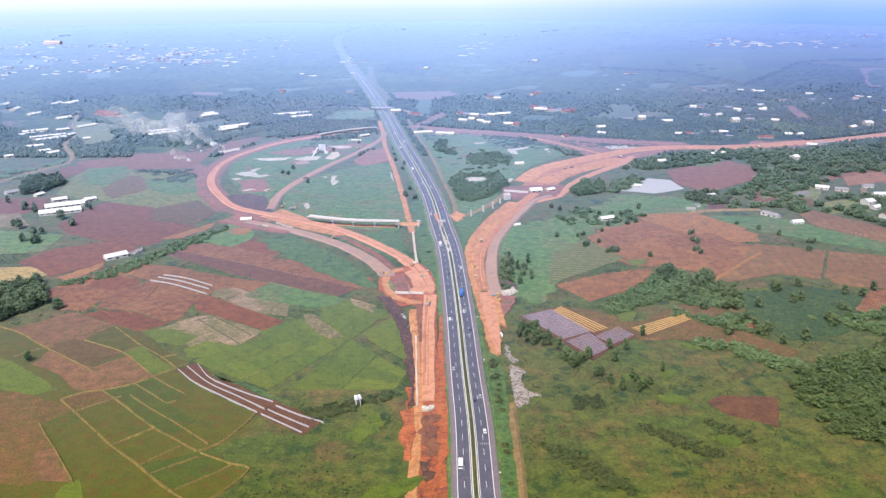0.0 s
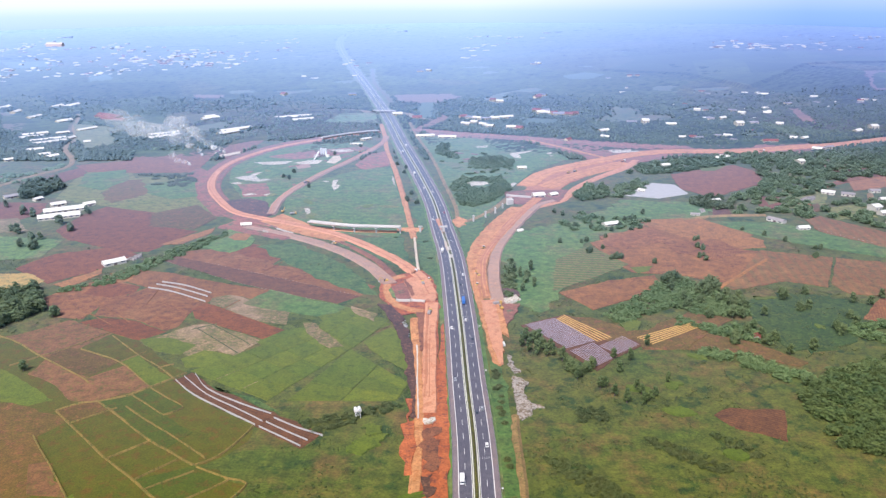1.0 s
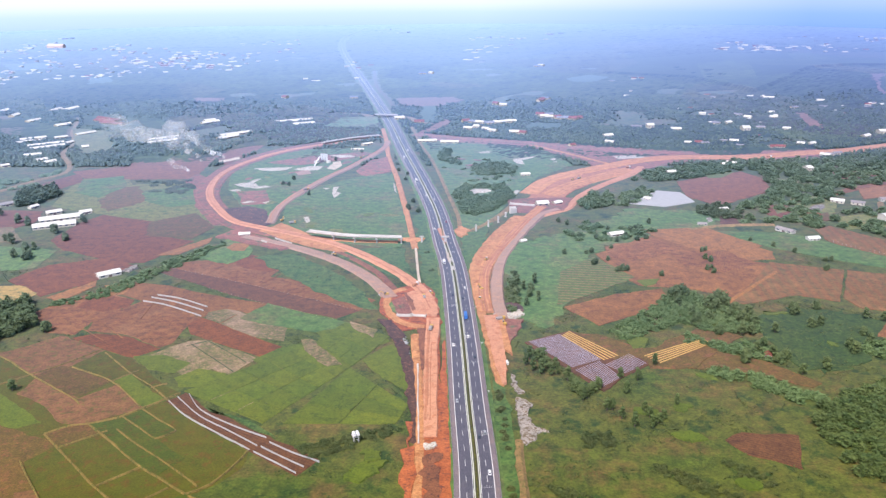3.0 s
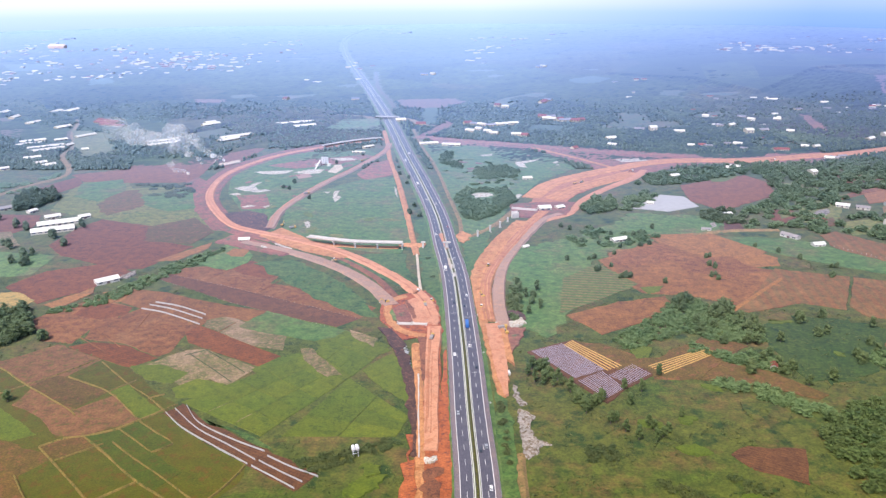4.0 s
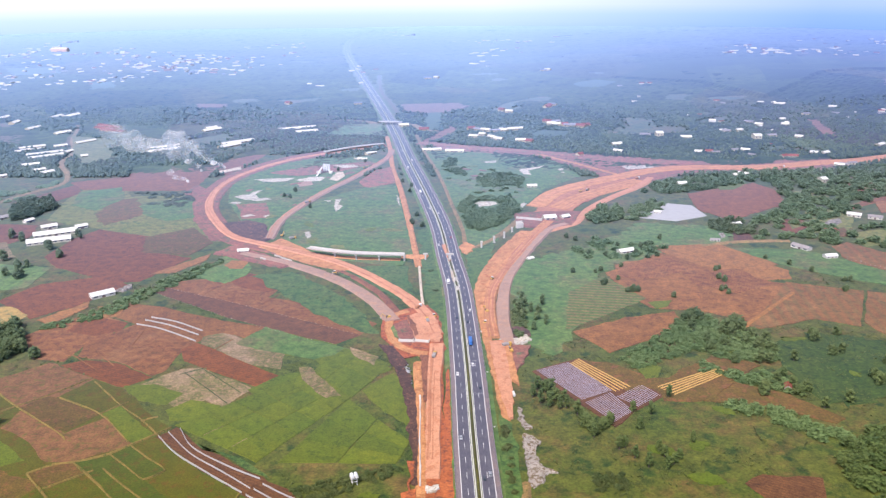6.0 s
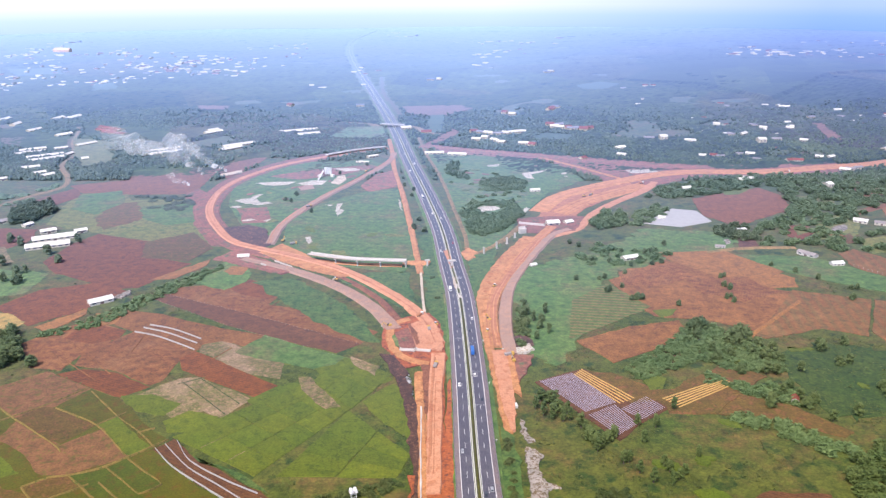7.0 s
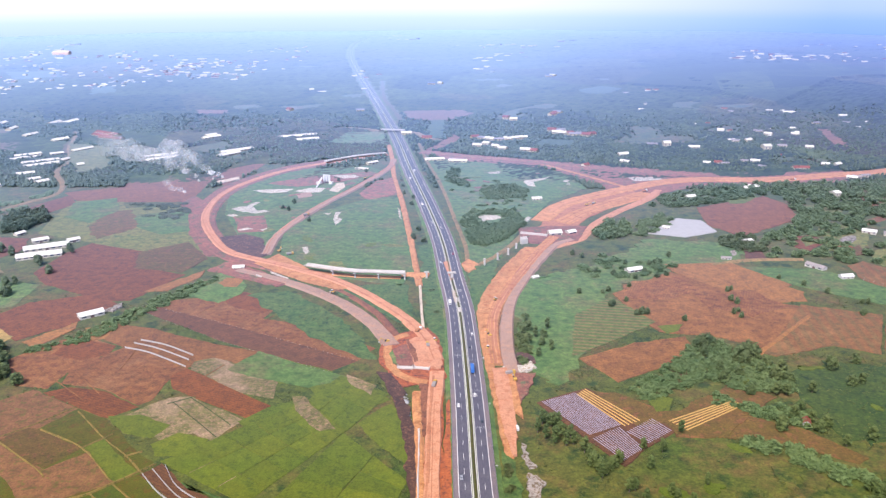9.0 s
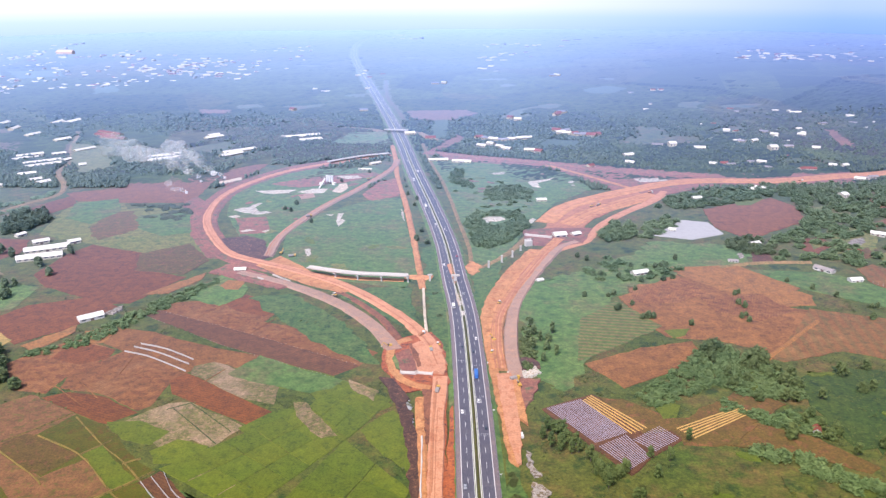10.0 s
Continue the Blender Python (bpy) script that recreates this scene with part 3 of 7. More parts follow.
field([(-540, 1119), (-469, 1152), (-491, 1219), (-360, 1235), (-353, 1076), (-434, 1071), (-504, 1079)], "soil_red", "red ploughed field with smoking stubble", 0.2)
field([(-365, 1204), (-352, 1310), (-301, 1361), (-313, 1243), (-332, 1162)], "soil_red", "red ploughed field", 0.2)
field([(-571, 922), (-482, 916), (-467.4, 870.9), (-478.6, 847.9), (-530.1, 848.5)], "soil_dark", "dark red field", 0.15)
field([(-527.5, 844.0), (-484.2, 852.5), (-450.5, 804.4), (-498.8, 792.8)], "soil_pale", "pale fallow field", 0.15)
field([(-497.7, 790.8), (-397.1, 774.0), (-394.4, 720.0), (-448.9, 704.0)], "grass", "green vegetable field", 0.15)
field([(-431.3, 672.7), (-383.2, 675.2), (-359.0, 657.3), (-363.4, 640.5), (-396.3, 610.4)], "straw", "yellow ripe grain field", 0.15)
field([(-505, 1072), (-459, 1107), (-424, 1043), (-346, 1052), (-305, 932), (-261.1, 856.5), (-299.9, 808.8), (-400.4, 899.2), (-481, 934), (-497, 1000)], "olive", "light olive crop field", 0.1)
field([(-363, 1069), (-357, 1105), (-327, 1069), (-308, 974), (-278, 905), (-251.4, 856.3), (-264.3, 856.5), (-306, 932)], "red_waste", "bare red soil beside the ramp", 0.25)
field([(-911, 1610), (-806, 1536), (-688, 1469), (-645, 1327), (-716, 1355), (-806, 1412)], "paddy_dry", "brownish cleared yard", 0.2)
field([(-739, 1598), (-655, 1588), (-539, 1529), (-474, 1612), (-428, 1527), (-508, 1405), (-683, 1481)], "soil_red", "red cleared land", 0.2)

def plots(a, b, c, d, across, along, mats, label, z=0.1, gap=0.4):
    """A quarter of land cut into small plots with narrow banks left between them."""
    a, b, c, d = (np.array(q) for q in (a, b, c, d))
    rng = random.Random(int(a[0] + b[1]))
    for i in range(across):
        for j in range(along):
            u0, u1, v0, v1 = i / across, (i + 1) / across, j / along, (j + 1) / along
            q = [a + (b - a) * u + (d - a) * v + (a - b + c - d) * u * v for u, v in ((u0, v0), (u1, v0), (u1, v1), (u0, v1))]
            mid = sum(q) / 4
            q = [tuple(p + (mid - p) / np.linalg.norm(mid - p) * gap * 1.4) for p in q]
            field(q, rng.choice(mats), label, z + rng.uniform(0, 0.06), 0.5)


for i, (a, b) in enumerate((((-224.0, 707.4), (-206.4, 745.7)), ((-171.7, 674.5), (-157.6, 704.3)), ((-139.7, 650.7), (-121.6, 678.5)), ((-193.2, 554.7), (-151.3, 512.0)), ((-182.7, 561.1), (-145.4, 525.7)), ((-196.3, 552.3), (-181.8, 561.9)),
             ((-312.7, 604.1), (-257.3, 557.7)), ((-307.0, 623.3), (-249.0, 565.9)), ((-251.0, 649.5), (-249.1, 600.3)), ((-192.0, 574.9), (-173.8, 610.5)))):
    ribbon([a, ((a[0] + b[0]) / 2 + 0.4, (a[1] + b[1]) / 2), b], 0.45, "hedge_line" if 3 <= i < 6 else "soil_tan", "low grassy bank between plots", 0.3, "bank", 0.2, 0.3, 5.0, category="bank", roads=False)
plots((-176.8, 484.3), (-102.5, 558.9), (-69.6, 519.9), (-115.6, 444.3), 5, 3, ("lush", "lush", "lush_deep"), "small bright green rice plot")
plots((-102.5, 558.9), (-84.1, 595.6), (-46.0, 569.6), (-69.6, 519.9), 2, 3, ("lush", "lush_deep"), "small green rice plot")
plots((-102.9, 444.2), (-71.4, 518.0), (-27.0, 467.0), (-33.9, 443.9), 3, 2, ("lush_deep", "lush", "lush_deep"), "small weedy green plot")
field([(-436, 961), (-438, 1031), (-411, 1030), (-377, 960), (-386, 933), (-407, 915)], "paddy_dry", "brownish stubble plot", 0.16, 4.0)
field([(-401, 1011), (-339, 1029), (-311, 945), (-341, 932), (-377, 960)], "grass", "green plot of young trees", 0.15)
field([(-339.5, 869.2), (-298, 905), (-259.2, 849.6), (-272.4, 808.5), (-325.2, 819.7)], "paddy_dry", "brownish fallow plot", 0.15)
field([(-502, 1065), (-456, 1092), (-427, 1030), (-442, 976), (-482, 1000)], "grass", "green plot", 0.15)

field([(-346.6, 648.1), (-336.1, 663.1), (-320.3, 686.2), (-316.2, 674.0), (-327.8, 646.0), (-335.6, 638.3)], "soil_orange", "tan bare ground beside the ditch", 0.15)
field([(-301.6, 655.3), (-298.7, 670.5), (-286.3, 680.3), (-282.9, 667.1), (-290.3, 650.9)], "soil_orange", "tan bare corner beside the ditch", 0.15)
field([(-292.8, 753.1), (-272.1, 784.2), (-252.2, 814.3), (-250.0, 795.8), (-269.6, 760.8)], "soil_orange", "tan strip along the ditch", 0.15)
field([(-258.3, 753.1), (-240.0, 785.5), (-232.4, 812.3), (-198.5, 772.7), (-198.6, 752.6), (-214.0, 730.7)], "grass", "green meadow plot below the ramp", 0.14, 1.5)
field([(-228.5, 778.1), (-223.7, 793.4), (-207.5, 790.6), (-207.3, 769.6), (-220.6, 769.4)], "soil_orange", "small tan bare plot", 0.2, 0.8)

# ---- fields east of the motorway ----
field([(142.0, 758.5), (207.1, 817.4), (239.7, 780.3), (278.6, 738.9), (305.9, 729.8), (246.0, 642.0), (208.3, 666.7), (164.1, 674.6), (150.9, 714.4)], "soil_tan", "wide brown bare field", 0.14)
field([(208.1, 821.6), (249.5, 838.6), (283.0, 805.9), (316.5, 765.9), (310.5, 742.1), (278.6, 738.9), (238.6, 776.4)], "soil_orange", "orange tan field", 0.16)
field([(93.1, 625.8), (139.3, 652.8), (182.9, 666.9), (185.1, 645.4), (150.6, 612.3), (115.6, 588.0)], "soil_tan", "brown tilled field", 0.15)
field([(302.3, 735.1), (362.6, 712.2), (323.8, 637.2), (294.1, 651.4), (242.3, 631.2), (231.3, 639.4), (250.7, 656.1)], "soil_rows", "striped tan and green field", 0.15)
field([(365.3, 712.2), (426.1, 692.1), (381.6, 610.4), (335.4, 622.4), (330.8, 644.1)], "soil_rows", "red field with pale rows", 0.16)
field([(353.4, 610.6), (381.6, 610.4), (351.8, 555.7), (319.2, 569.1)], "soil", "red field", 0.17)
field([(389.6, 836.8), (410.9, 850.0), (468.5, 769.9), (443.0, 723.2), (386.6, 794.5)], "soil_rows", "red field with rows of young plants", 0.16)
field([(270.1, 833.9), (357.3, 826.2), (443.0, 723.2), (430.4, 700.1), (347.1, 756.2), (284.3, 810.1)], "grass", "green field strip", 0.14)
field([(299, 1051), (403, 1109), (418, 1073), (410, 1007), (316, 931), (291, 979)], "soil_red", "red ploughed field", 0.2)
field([(215, 943), (261, 1004), (288, 994), (294, 950), (253, 929)], "plastic", "plot covered with whitish plastic sheeting", 0.5, 0.6)
field([(45.6, 778.6), (129.1, 829.1), (211, 924), (302, 910), (290.4, 849.3), (208.1, 821.6), (142.7, 762.3), (105.2, 660.3), (76.0, 582.4), (50.5, 606.8), (50.5, 675.7)], "grass", "green pasture", 0.08, 6.0)
field([(163.0, 533.1), (191.3, 543.1), (223.5, 525.8), (247.7, 494.9), (237.4, 488.8), (208.5, 506.9), (167.4, 518.4)], "paddy_dry", "brown bare soil", 0.15)
field([(159.0, 427.3), (172.5, 434.2), (205.2, 432.0), (193.4, 397.8), (168.5, 411.8)], "soil_purple", "brown bare patch", 0.16)
field([(54.7, 558.3), (82.0, 574.1), (91.0, 578.9), (122.9, 536.4), (129.1, 541.4), (139.4, 523.5), (117.5, 505.0), (99.6, 484.2), (84.8, 509.3), (80.9, 513.8)], "soil_purple", "plot under rows of silver mulch", 0.2, 0.6)

field([(238.7, 593.0), (278.5, 624.2), (314.0, 617.4), (339.6, 592.2), (310.4, 542.3), (257.5, 508.4), (241.1, 517.9), (231.6, 548.0)], "knoll", "bright green grass on the knoll", 0.1, 6.0, "grass_slope", False, "grass")
field([(420, 968), (452, 945), (441, 903), (405.4, 898.1)], "olive", "olive garden beside a pond", 0.2)
field([(523, 1021), (588, 1046), (570, 989), (502, 961)], "soil_orange", "bare orange ground by the houses", 0.2)
field([(431.8, 882.8), (487, 902), (472.6, 846.9), (423.7, 836.4)], "olive", "olive garden plots", 0.2)
field([(398.0, 888.2), (431, 903), (424.3, 873.2), (389.5, 859.5)], "paddy_dry", "brown garden plot", 0.2)
field([(428, 1056), (481, 1083), (474, 1038), (421, 998)], "olive", "light green garden", 0.2)
field([(531, 1107), (608, 1132), (594, 1088), (519, 1061)], "soil_tan", "bare tan ground", 0.2)
field([(305.0, 891.6), (323.2, 895.7), (316.6, 858.8), (293.9, 853.3)], "soil_purple", "dark tilled plot by a house", 0.2)
field([(374, 932), (399, 941), (395, 908), (368.3, 881.3), (361.3, 896.2)], "soil_dark", "brown bare earth round a garden", 0.2)
field([(377, 924), (393, 930), (388, 908), (371.5, 896.4)], "olive", "olive garden plot", 0.25)
field([(350, 1087), (389, 1113), (393, 1104), (366, 1073), (347, 1070)], "lush", "light green plot at the wood edge", 0.25)
field([(415, 965), (455, 981), (463, 944), (433.0, 893.4), (392.9, 883.5)], "olive", "olive meadow round a pond", 0.15)
field([(200.9, 836.5), (273.9, 844.4), (312.5, 783.2), (288.7, 761.4), (254.3, 782.3), (221.5, 807.6)], "soil_orange", "orange tan field", 0.3)
field([(216.6, 760.3), (270.5, 768.1), (288.7, 728.2), (250.3, 709.0), (217.3, 727.1)], "soil", "darker tilled band in the wide field", 0.3, 3.0)
field([(165.7, 788.4), (212.5, 804.3), (223.8, 767.4), (187.5, 746.2), (147.0, 745.6)], "soil", "dark tilled band in the wide field", 0.3, 4.0)
field([(99.6, 706.7), (138.5, 750.0), (165.7, 694.2), (125.8, 658.9), (87.4, 628.8)], "crop", "young green crop in narrow rows", 0.14, 1.0)
field([(130.8, 531.3), (145.9, 515.6), (194.3, 546.4), (219.0, 568.7), (195.0, 587.7), (164.7, 563.7)], "paddy_dry", "brown weedy soil round the straw rows", 0.1, 2.0)
field([(165.8, 685.4), (187.0, 690.3), (179.8, 676.7), (169.5, 672.1)], "lush", "small bright green plot at the field corner", 0.35, 1.0)
# ---- interchange ground ----
field([(-201, 944), (-175, 1026), (-114, 1100), (-82, 1100), (-61, 942), (-42.8, 809.9), (-54.1, 775.9), (-140.8, 804.9), (-187.1, 855.5)], "grass", "green grass inside the loop", 0.1)
field([(-313, 1123), (-284, 1215), (-231, 1269), (-141, 1286), (-120, 1257), (-158, 1131), (-191, 1033), (-207, 958), (-207.5, 891.6), (-250, 931), (-290, 1019)], "grass", "green grass inside the loop", 0.1)
field([(-136, 1119), (-122, 1186), (-98, 1212), (-83, 1118), (-120, 1083)], "red_waste", "bare red soil", 0.2)
field([(-275, 1003), (-239, 1008), (-218, 944), (-252, 939)], "red_waste", "bare reddish soil", 0.2)
field([(-55, 1356), (65, 1311), (153, 1251), (175, 1152), (117, 1078), (69, 954), (43.6, 859.4), (14.0, 819.7), (-1, 969), (-27, 1176)], "grass", "green overgrown ground", 0.1)
field([(-57, 1412), (8, 1376), (105, 1341), (197, 1308), (284, 1272), (371, 1256), (488, 1254), (579, 1275), (549, 1186), (431, 1167), (328, 1161), (241, 1105), (220, 1124), (179, 1181), (145, 1261), (83, 1296), (-30, 1339)], "red_waste", "graded red earth", 0.25)
field([(88.6, 958.8), (125.6, 1050.9), (179.1, 1116.1), (234.1, 1141.8), (246.9, 1110.0), (190.9, 1051.1), (150.6, 997.9), (129.2, 949.8)], "laterite_dull", "graded brown-red earth between two ramps", 0.3, 1.5)

field([(-275, 1173), (-222, 1214), (-137, 1248), (-122, 1234), (-166, 1187), (-228, 1152)], "red_waste", "pinkish graded strip inside the loop", 0.2)
field([(-221, 1113), (-203, 1128), (-197, 1102), (-213, 1091)], "gravel", "grey works yard", 0.2)
# ---- rough verges between the ramps and the motorway ----
field([(-191.3, 750.4), (-156.2, 761.1), (-111.0, 712.0), (-74.3, 655.0), (-62.6, 620.8), (-90.3, 636.2), (-125.9, 669.4), (-168.3, 719.5)], "verge", "rough bright green grass between the earthworks", 0.06, 3.0, "grass_verge", False, "grass")
field([(-138.1, 781.3), (-93.3, 775.4), (-48.8, 778.9), (-36.6, 687.2), (-54.4, 697.0), (-89.1, 739.7)], "verge", "rough bright green grass between the earthworks", 0.06, 3.0, "grass_verge", False, "grass")
field([(-23.8, 667.0), (-35.4, 798.3), (-43.3, 889.5), (-27.7, 906.1), (-11.1, 751.9), (-5.7, 618.4), (-17.0, 628.5)], "verge", "rough bright green grass between the earthworks", 0.06, 3.0, "grass_verge", False, "grass")
field([(9.4, 812.0), (40.7, 851.2), (30.1, 752.3), (16.9, 673.2), (13.7, 717.2)], "verge", "rough bright green grass between the earthworks", 0.06, 3.0, "grass_verge", False, "grass")
field([(27.5, 500.0), (36.5, 486.0), (36.2, 328.0), (26.5, 328.0), (25.5, 420.0)], "verge", "rough green grass on the motorway verge", 0.06, 1.5, "grass_verge", False, "grass")
# ---- earthworks and dirt roads ----
field([(-16.8, 323.7), (-19.9, 352.2), (-19.5, 396.8), (-18.0, 422.6), (-18.7, 519.6), (-21.9, 583.2), (-42.1, 577.5), (-60.1, 620.5), (-60.3, 647.5), (-52.5, 664.7), (-24.8, 679.4), (-13.5, 654.2), (-8.8, 595.0), (-9.3, 560.5), (-6.0, 436.5), (-2.6, 373.3), (-1.3, 323.6)], "laterite_wet", "raw orange earth fill beside the motorway", 0.3, 1.5, "earth_fill")
ribbon([(-12.6, 428.1), (-13.8, 483.4), (-15.0, 560.5), (-14.5, 601.1)], (7.5, 10), "laterite_pale", "packed orange earth embankment", 1.2, "ramp_embankment", tracks=3, slope=0.6)
ribbon([(-18.8, 323.7), (-18.0, 373.4), (-18.4, 422.6), (-20.2, 466.9), (-24.1, 519.6), (-27.4, 571.7)], 4, "laterite", "haul road of orange earth", 0.6, "haul_road")
ribbon([(-167.4, 817.7), (-209.8, 842.2), (-244.7, 867.9), (-281, 926), (-311, 997), (-322, 1083), (-312, 1165), (-266, 1260), (-206, 1317)], (22, 34), "red_waste", "dark red slope along the loop ramp", 0.5, "ramp_slope", step=10)
ribbon([(-15.8, 620.1), (-26.9, 664.5), (-55.9, 714.9), (-107.0, 776.5), (-161.2, 817.6), (-210.8, 846.7), (-245.9, 872.7), (-281, 931), (-308, 997), (-320, 1079), (-310, 1157), (-265, 1251), (-197, 1317), (-122, 1374)], (9, 7.5), "laterite_pale", "packed orange loop ramp under construction", 1.6, "loop_ramp", tracks=7, slope=0.9, step=10)
ribbon([(-51.1, 644.7), (-72.6, 689.2), (-107.7, 736.0), (-160.7, 781.0), (-218.8, 814.1)], (11, 8), "gravel", "grey gravel-based ramp under construction", 1.3, "ramp_base", slope=0.6)
ribbon([(-40.1, 664.8), (-49.7, 658.2), (-53.9, 643.4), (-53.3, 626.3), (-49.3, 610.1), (-42.5, 597.5), (-31.9, 587.9), (-20.8, 584.6)], 6, "laterite", "curving earth haul road", 0.9, "haul_road", slope=0.5)
ribbon([(-202.7, 862.7), (-205, 917), (-197, 978), (-174, 1066), (-144, 1150), (-111, 1266), (-106, 1336)], (9, 8), "gravel", "earth ramp inside the loop", 1.0, "inner_ramp", tracks=7, slope=0.8)
ribbon([(-125, 1455), (-110, 1341), (-96, 1212), (-73, 1064), (-55, 928), (-43.8, 831.3), (-35.9, 775.7)], 4, "laterite", "orange earth track", 0.5, "haul_road")
ribbon([(-35.9, 775.7), (-32.3, 724.8), (-28.5, 679.5)], 2.1, "sand", "pale sandy access track", 0.5, "access_track", 0.15, 0.2)
ribbon([(-73, 1472), (-55, 1340), (-27, 1176), (-5, 999), (7, 901), (9.9, 837.2)], 2.6, "path", "narrow dirt track beside the motorway", 0.3)
ribbon([(27.7, 613.3), (26.6, 661.1), (29.9, 707.4), (40.8, 752.3), (59.3, 806.6), (85.0, 877.8), (106, 926)], (11.5, 11), "laterite", "orange ramp under construction with wheel tracks", 1.3, "ramp_embankment", tracks=16, slope=0.7)
ribbon([(39.8, 600.7), (39.3, 660.9), (46.5, 732.6), (68.5, 808.5), (101.6, 892.3), (125, 917)], (9.5, 7), "gravel", "grey gravel-based ramp under construction", 1.2, "ramp_base", slope=0.6)
ribbon([(97, 991), (131, 1061), (186, 1113), (237, 1151), (292, 1187), (356, 1202), (443, 1201), (541, 1230), (622, 1251), (766, 1316)], (22, 26), "laterite", "wide orange earth road under construction", 0.8, "road_embankment", tracks=7, step=12)
ribbon([(101.6, 892.3), (120, 907), (137, 925), (149, 955), (166, 990), (196, 1033), (246, 1094), (271, 1139)], (6, 9), "laterite_pale", "winding orange haul road", 0.7, "haul_road")
ribbon([(122, 982), (158, 1034), (213, 1087), (253, 1123)], 22, "laterite", "graded red earth", 0.6, "road_embankment", tracks=7)
ribbon([(-64, 1394), (8, 1360), (103, 1321), (193, 1279), (279, 1249), (363, 1229)], (20, 14), "red_waste", "graded red road formation", 0.9, "road_embankment", tracks=7)
ribbon([(126, 1305), (185, 1223), (233, 1151)], 6, "laterite", "orange haul road", 0.6, "haul_road")
ribbon([(-595, 963), (-569, 1056), (-547, 1108), (-565, 1166), (-612, 1244), (-630, 1327), (-680, 1426), (-719, 1534), (-744, 1583)], 5, "path", "winding pale country road", 0.35, "country_road", step=14)

ribbon([(-165.1, 805.1), (-111.2, 763.2), (-72.1, 713.4), (-47.0, 658.8)], (3, 4), "cut", "dark cut between the two ramps", 0.5, "cut_slope")
# ---- bunds between the paddies ----
def bund(points, width=0.5, material="bund"):
    ribbon(points, width, material, "low earth bund between paddies", 0.3, "bund", 0.25, 0.35, 5.0, category="bund", roads=False)


bund([(-363.6, 552.2), (-323.2, 533.3), (-289.4, 507.1), (-247.6, 476.3), (-238.0, 467.3)])
bund([(-303.9, 492.0), (-289.4, 507.1), (-275.4, 521.2), (-256.2, 546.2)])
bund([(-265.8, 518.2), (-229.7, 497.7), (-198.0, 464.7)])
bund([(-252.0, 541.0), (-221.2, 509.5), (-197.8, 488.7), (-182.2, 471.8)])
bund([(-229.7, 497.7), (-216.7, 514.1)])
bund([(-199.8, 488.7), (-191.1, 494.8)])
bund([(-243.3, 431.9), (-232.4, 441.2), (-222.4, 443.4), (-207.1, 450.7), (-196.1, 461.5), (-178.0, 481.8)], 0.8)
bund([(-243.3, 431.9), (-229.3, 418.1), (-211.5, 400.6), (-191.8, 380.8), (-168.2, 360.4), (-152.2, 345.1), (-132.2, 328.5)], 0.8)
bund([(-222.4, 443.4), (-203.3, 426.9), (-179.1, 403.6), (-161.0, 389.4), (-140.0, 373.8)], 0.75)
bund([(-195.4, 461.5), (-180.5, 448.3), (-165.6, 435.8), (-175.1, 426.7)])
bund([(-204.0, 452.2), (-175.1, 426.7)])
bund([(-202.0, 437.4), (-186.2, 423.3), (-158.0, 400.4), (-135.6, 380.6)])
bund([(-140.0, 373.8), (-129.7, 382.3), (-121.2, 400.3), (-117.1, 414.3)], 0.8)
bund([(-190.2, 380.8), (-173.6, 397.4)])
bund([(-168.2, 360.4), (-151.3, 379.5)])
bund([(-159.3, 352.6), (-138.4, 368.3)])
bund([(-141.3, 338.7), (-120.0, 357.6), (-118.6, 361.8)])
bund([(-227.6, 418.1), (-206.6, 435.3)])
bund([(-243.2, 403.9), (-226.4, 382.6), (-215.0, 368.5), (-196.8, 345.2)])
bund([(-138.0, 372.1), (-118.6, 361.8), (-107.2, 357.6), (-115.0, 338.7), (-121.5, 330.7)])

# ---- motorway ----
AXIS = [(14.8, 319.2), (13.8, 331.7), (13.5, 396.6), (11.1, 466.0), (8.1, 571.4), (1.9, 707.6), (-7.4, 799.2), (-19, 914), (-42, 1064), (-76, 1265), (-122, 1552), (-204, 1994), (-352, 2759), (-435, 3248), (-479, 3631), (-496, 4021), (-462, 4608)]
axis = curve_through(AXIS, 10.0)
axis_n = normals_of(axis)
axis_s = np.concatenate([[0], np.cumsum(np.linalg.norm(np.diff(axis, axis=0), axis=1))])
ROADS.append((axis, np.full(len(axis), 17.0)))


def on_axis(s, off=0.0):
    """Place and heading on the motorway, s metres along it, off metres to its right."""
    x, y = np.interp(s, axis_s, axis[:, 0]), np.interp(s, axis_s, axis[:, 1])
    nx, ny = np.interp(s, axis_s, axis_n[:, 0]), np.interp(s, axis_s, axis_n[:, 1])
    return x + nx * off, y + ny * off, math.degrees(math.atan2(ny, nx))


def lengthwise(name, profile, material, parent=None, s0=0.0, s1=None, step=10.0):
    """A strip of constant section along the motorway: profile of (offset, height) from left to right."""
    s1 = axis_s[-1] if s1 is None else s1
    n = max(2, int((s1 - s0) / step) + 1)
    verts, faces, k = [], [], len(profile)
    for s in np.linspace(s0, s1, n):
        for off, h in profile:
            x, y, _ = on_axis(s, off)
            verts.append((x, y, hill(x, y) + h))
    for i in range(n - 1):
        for j in range(k - 1):
            faces.append((i * k + j, i * k + j + 1, (i + 1) * k + j + 1, (i + 1) * k + j))
    faces += [tuple(range(k - 1, -1, -1)), tuple((n - 1) * k + j for j in range(k))]
    return mesh_object(name, verts, faces, material, parent)


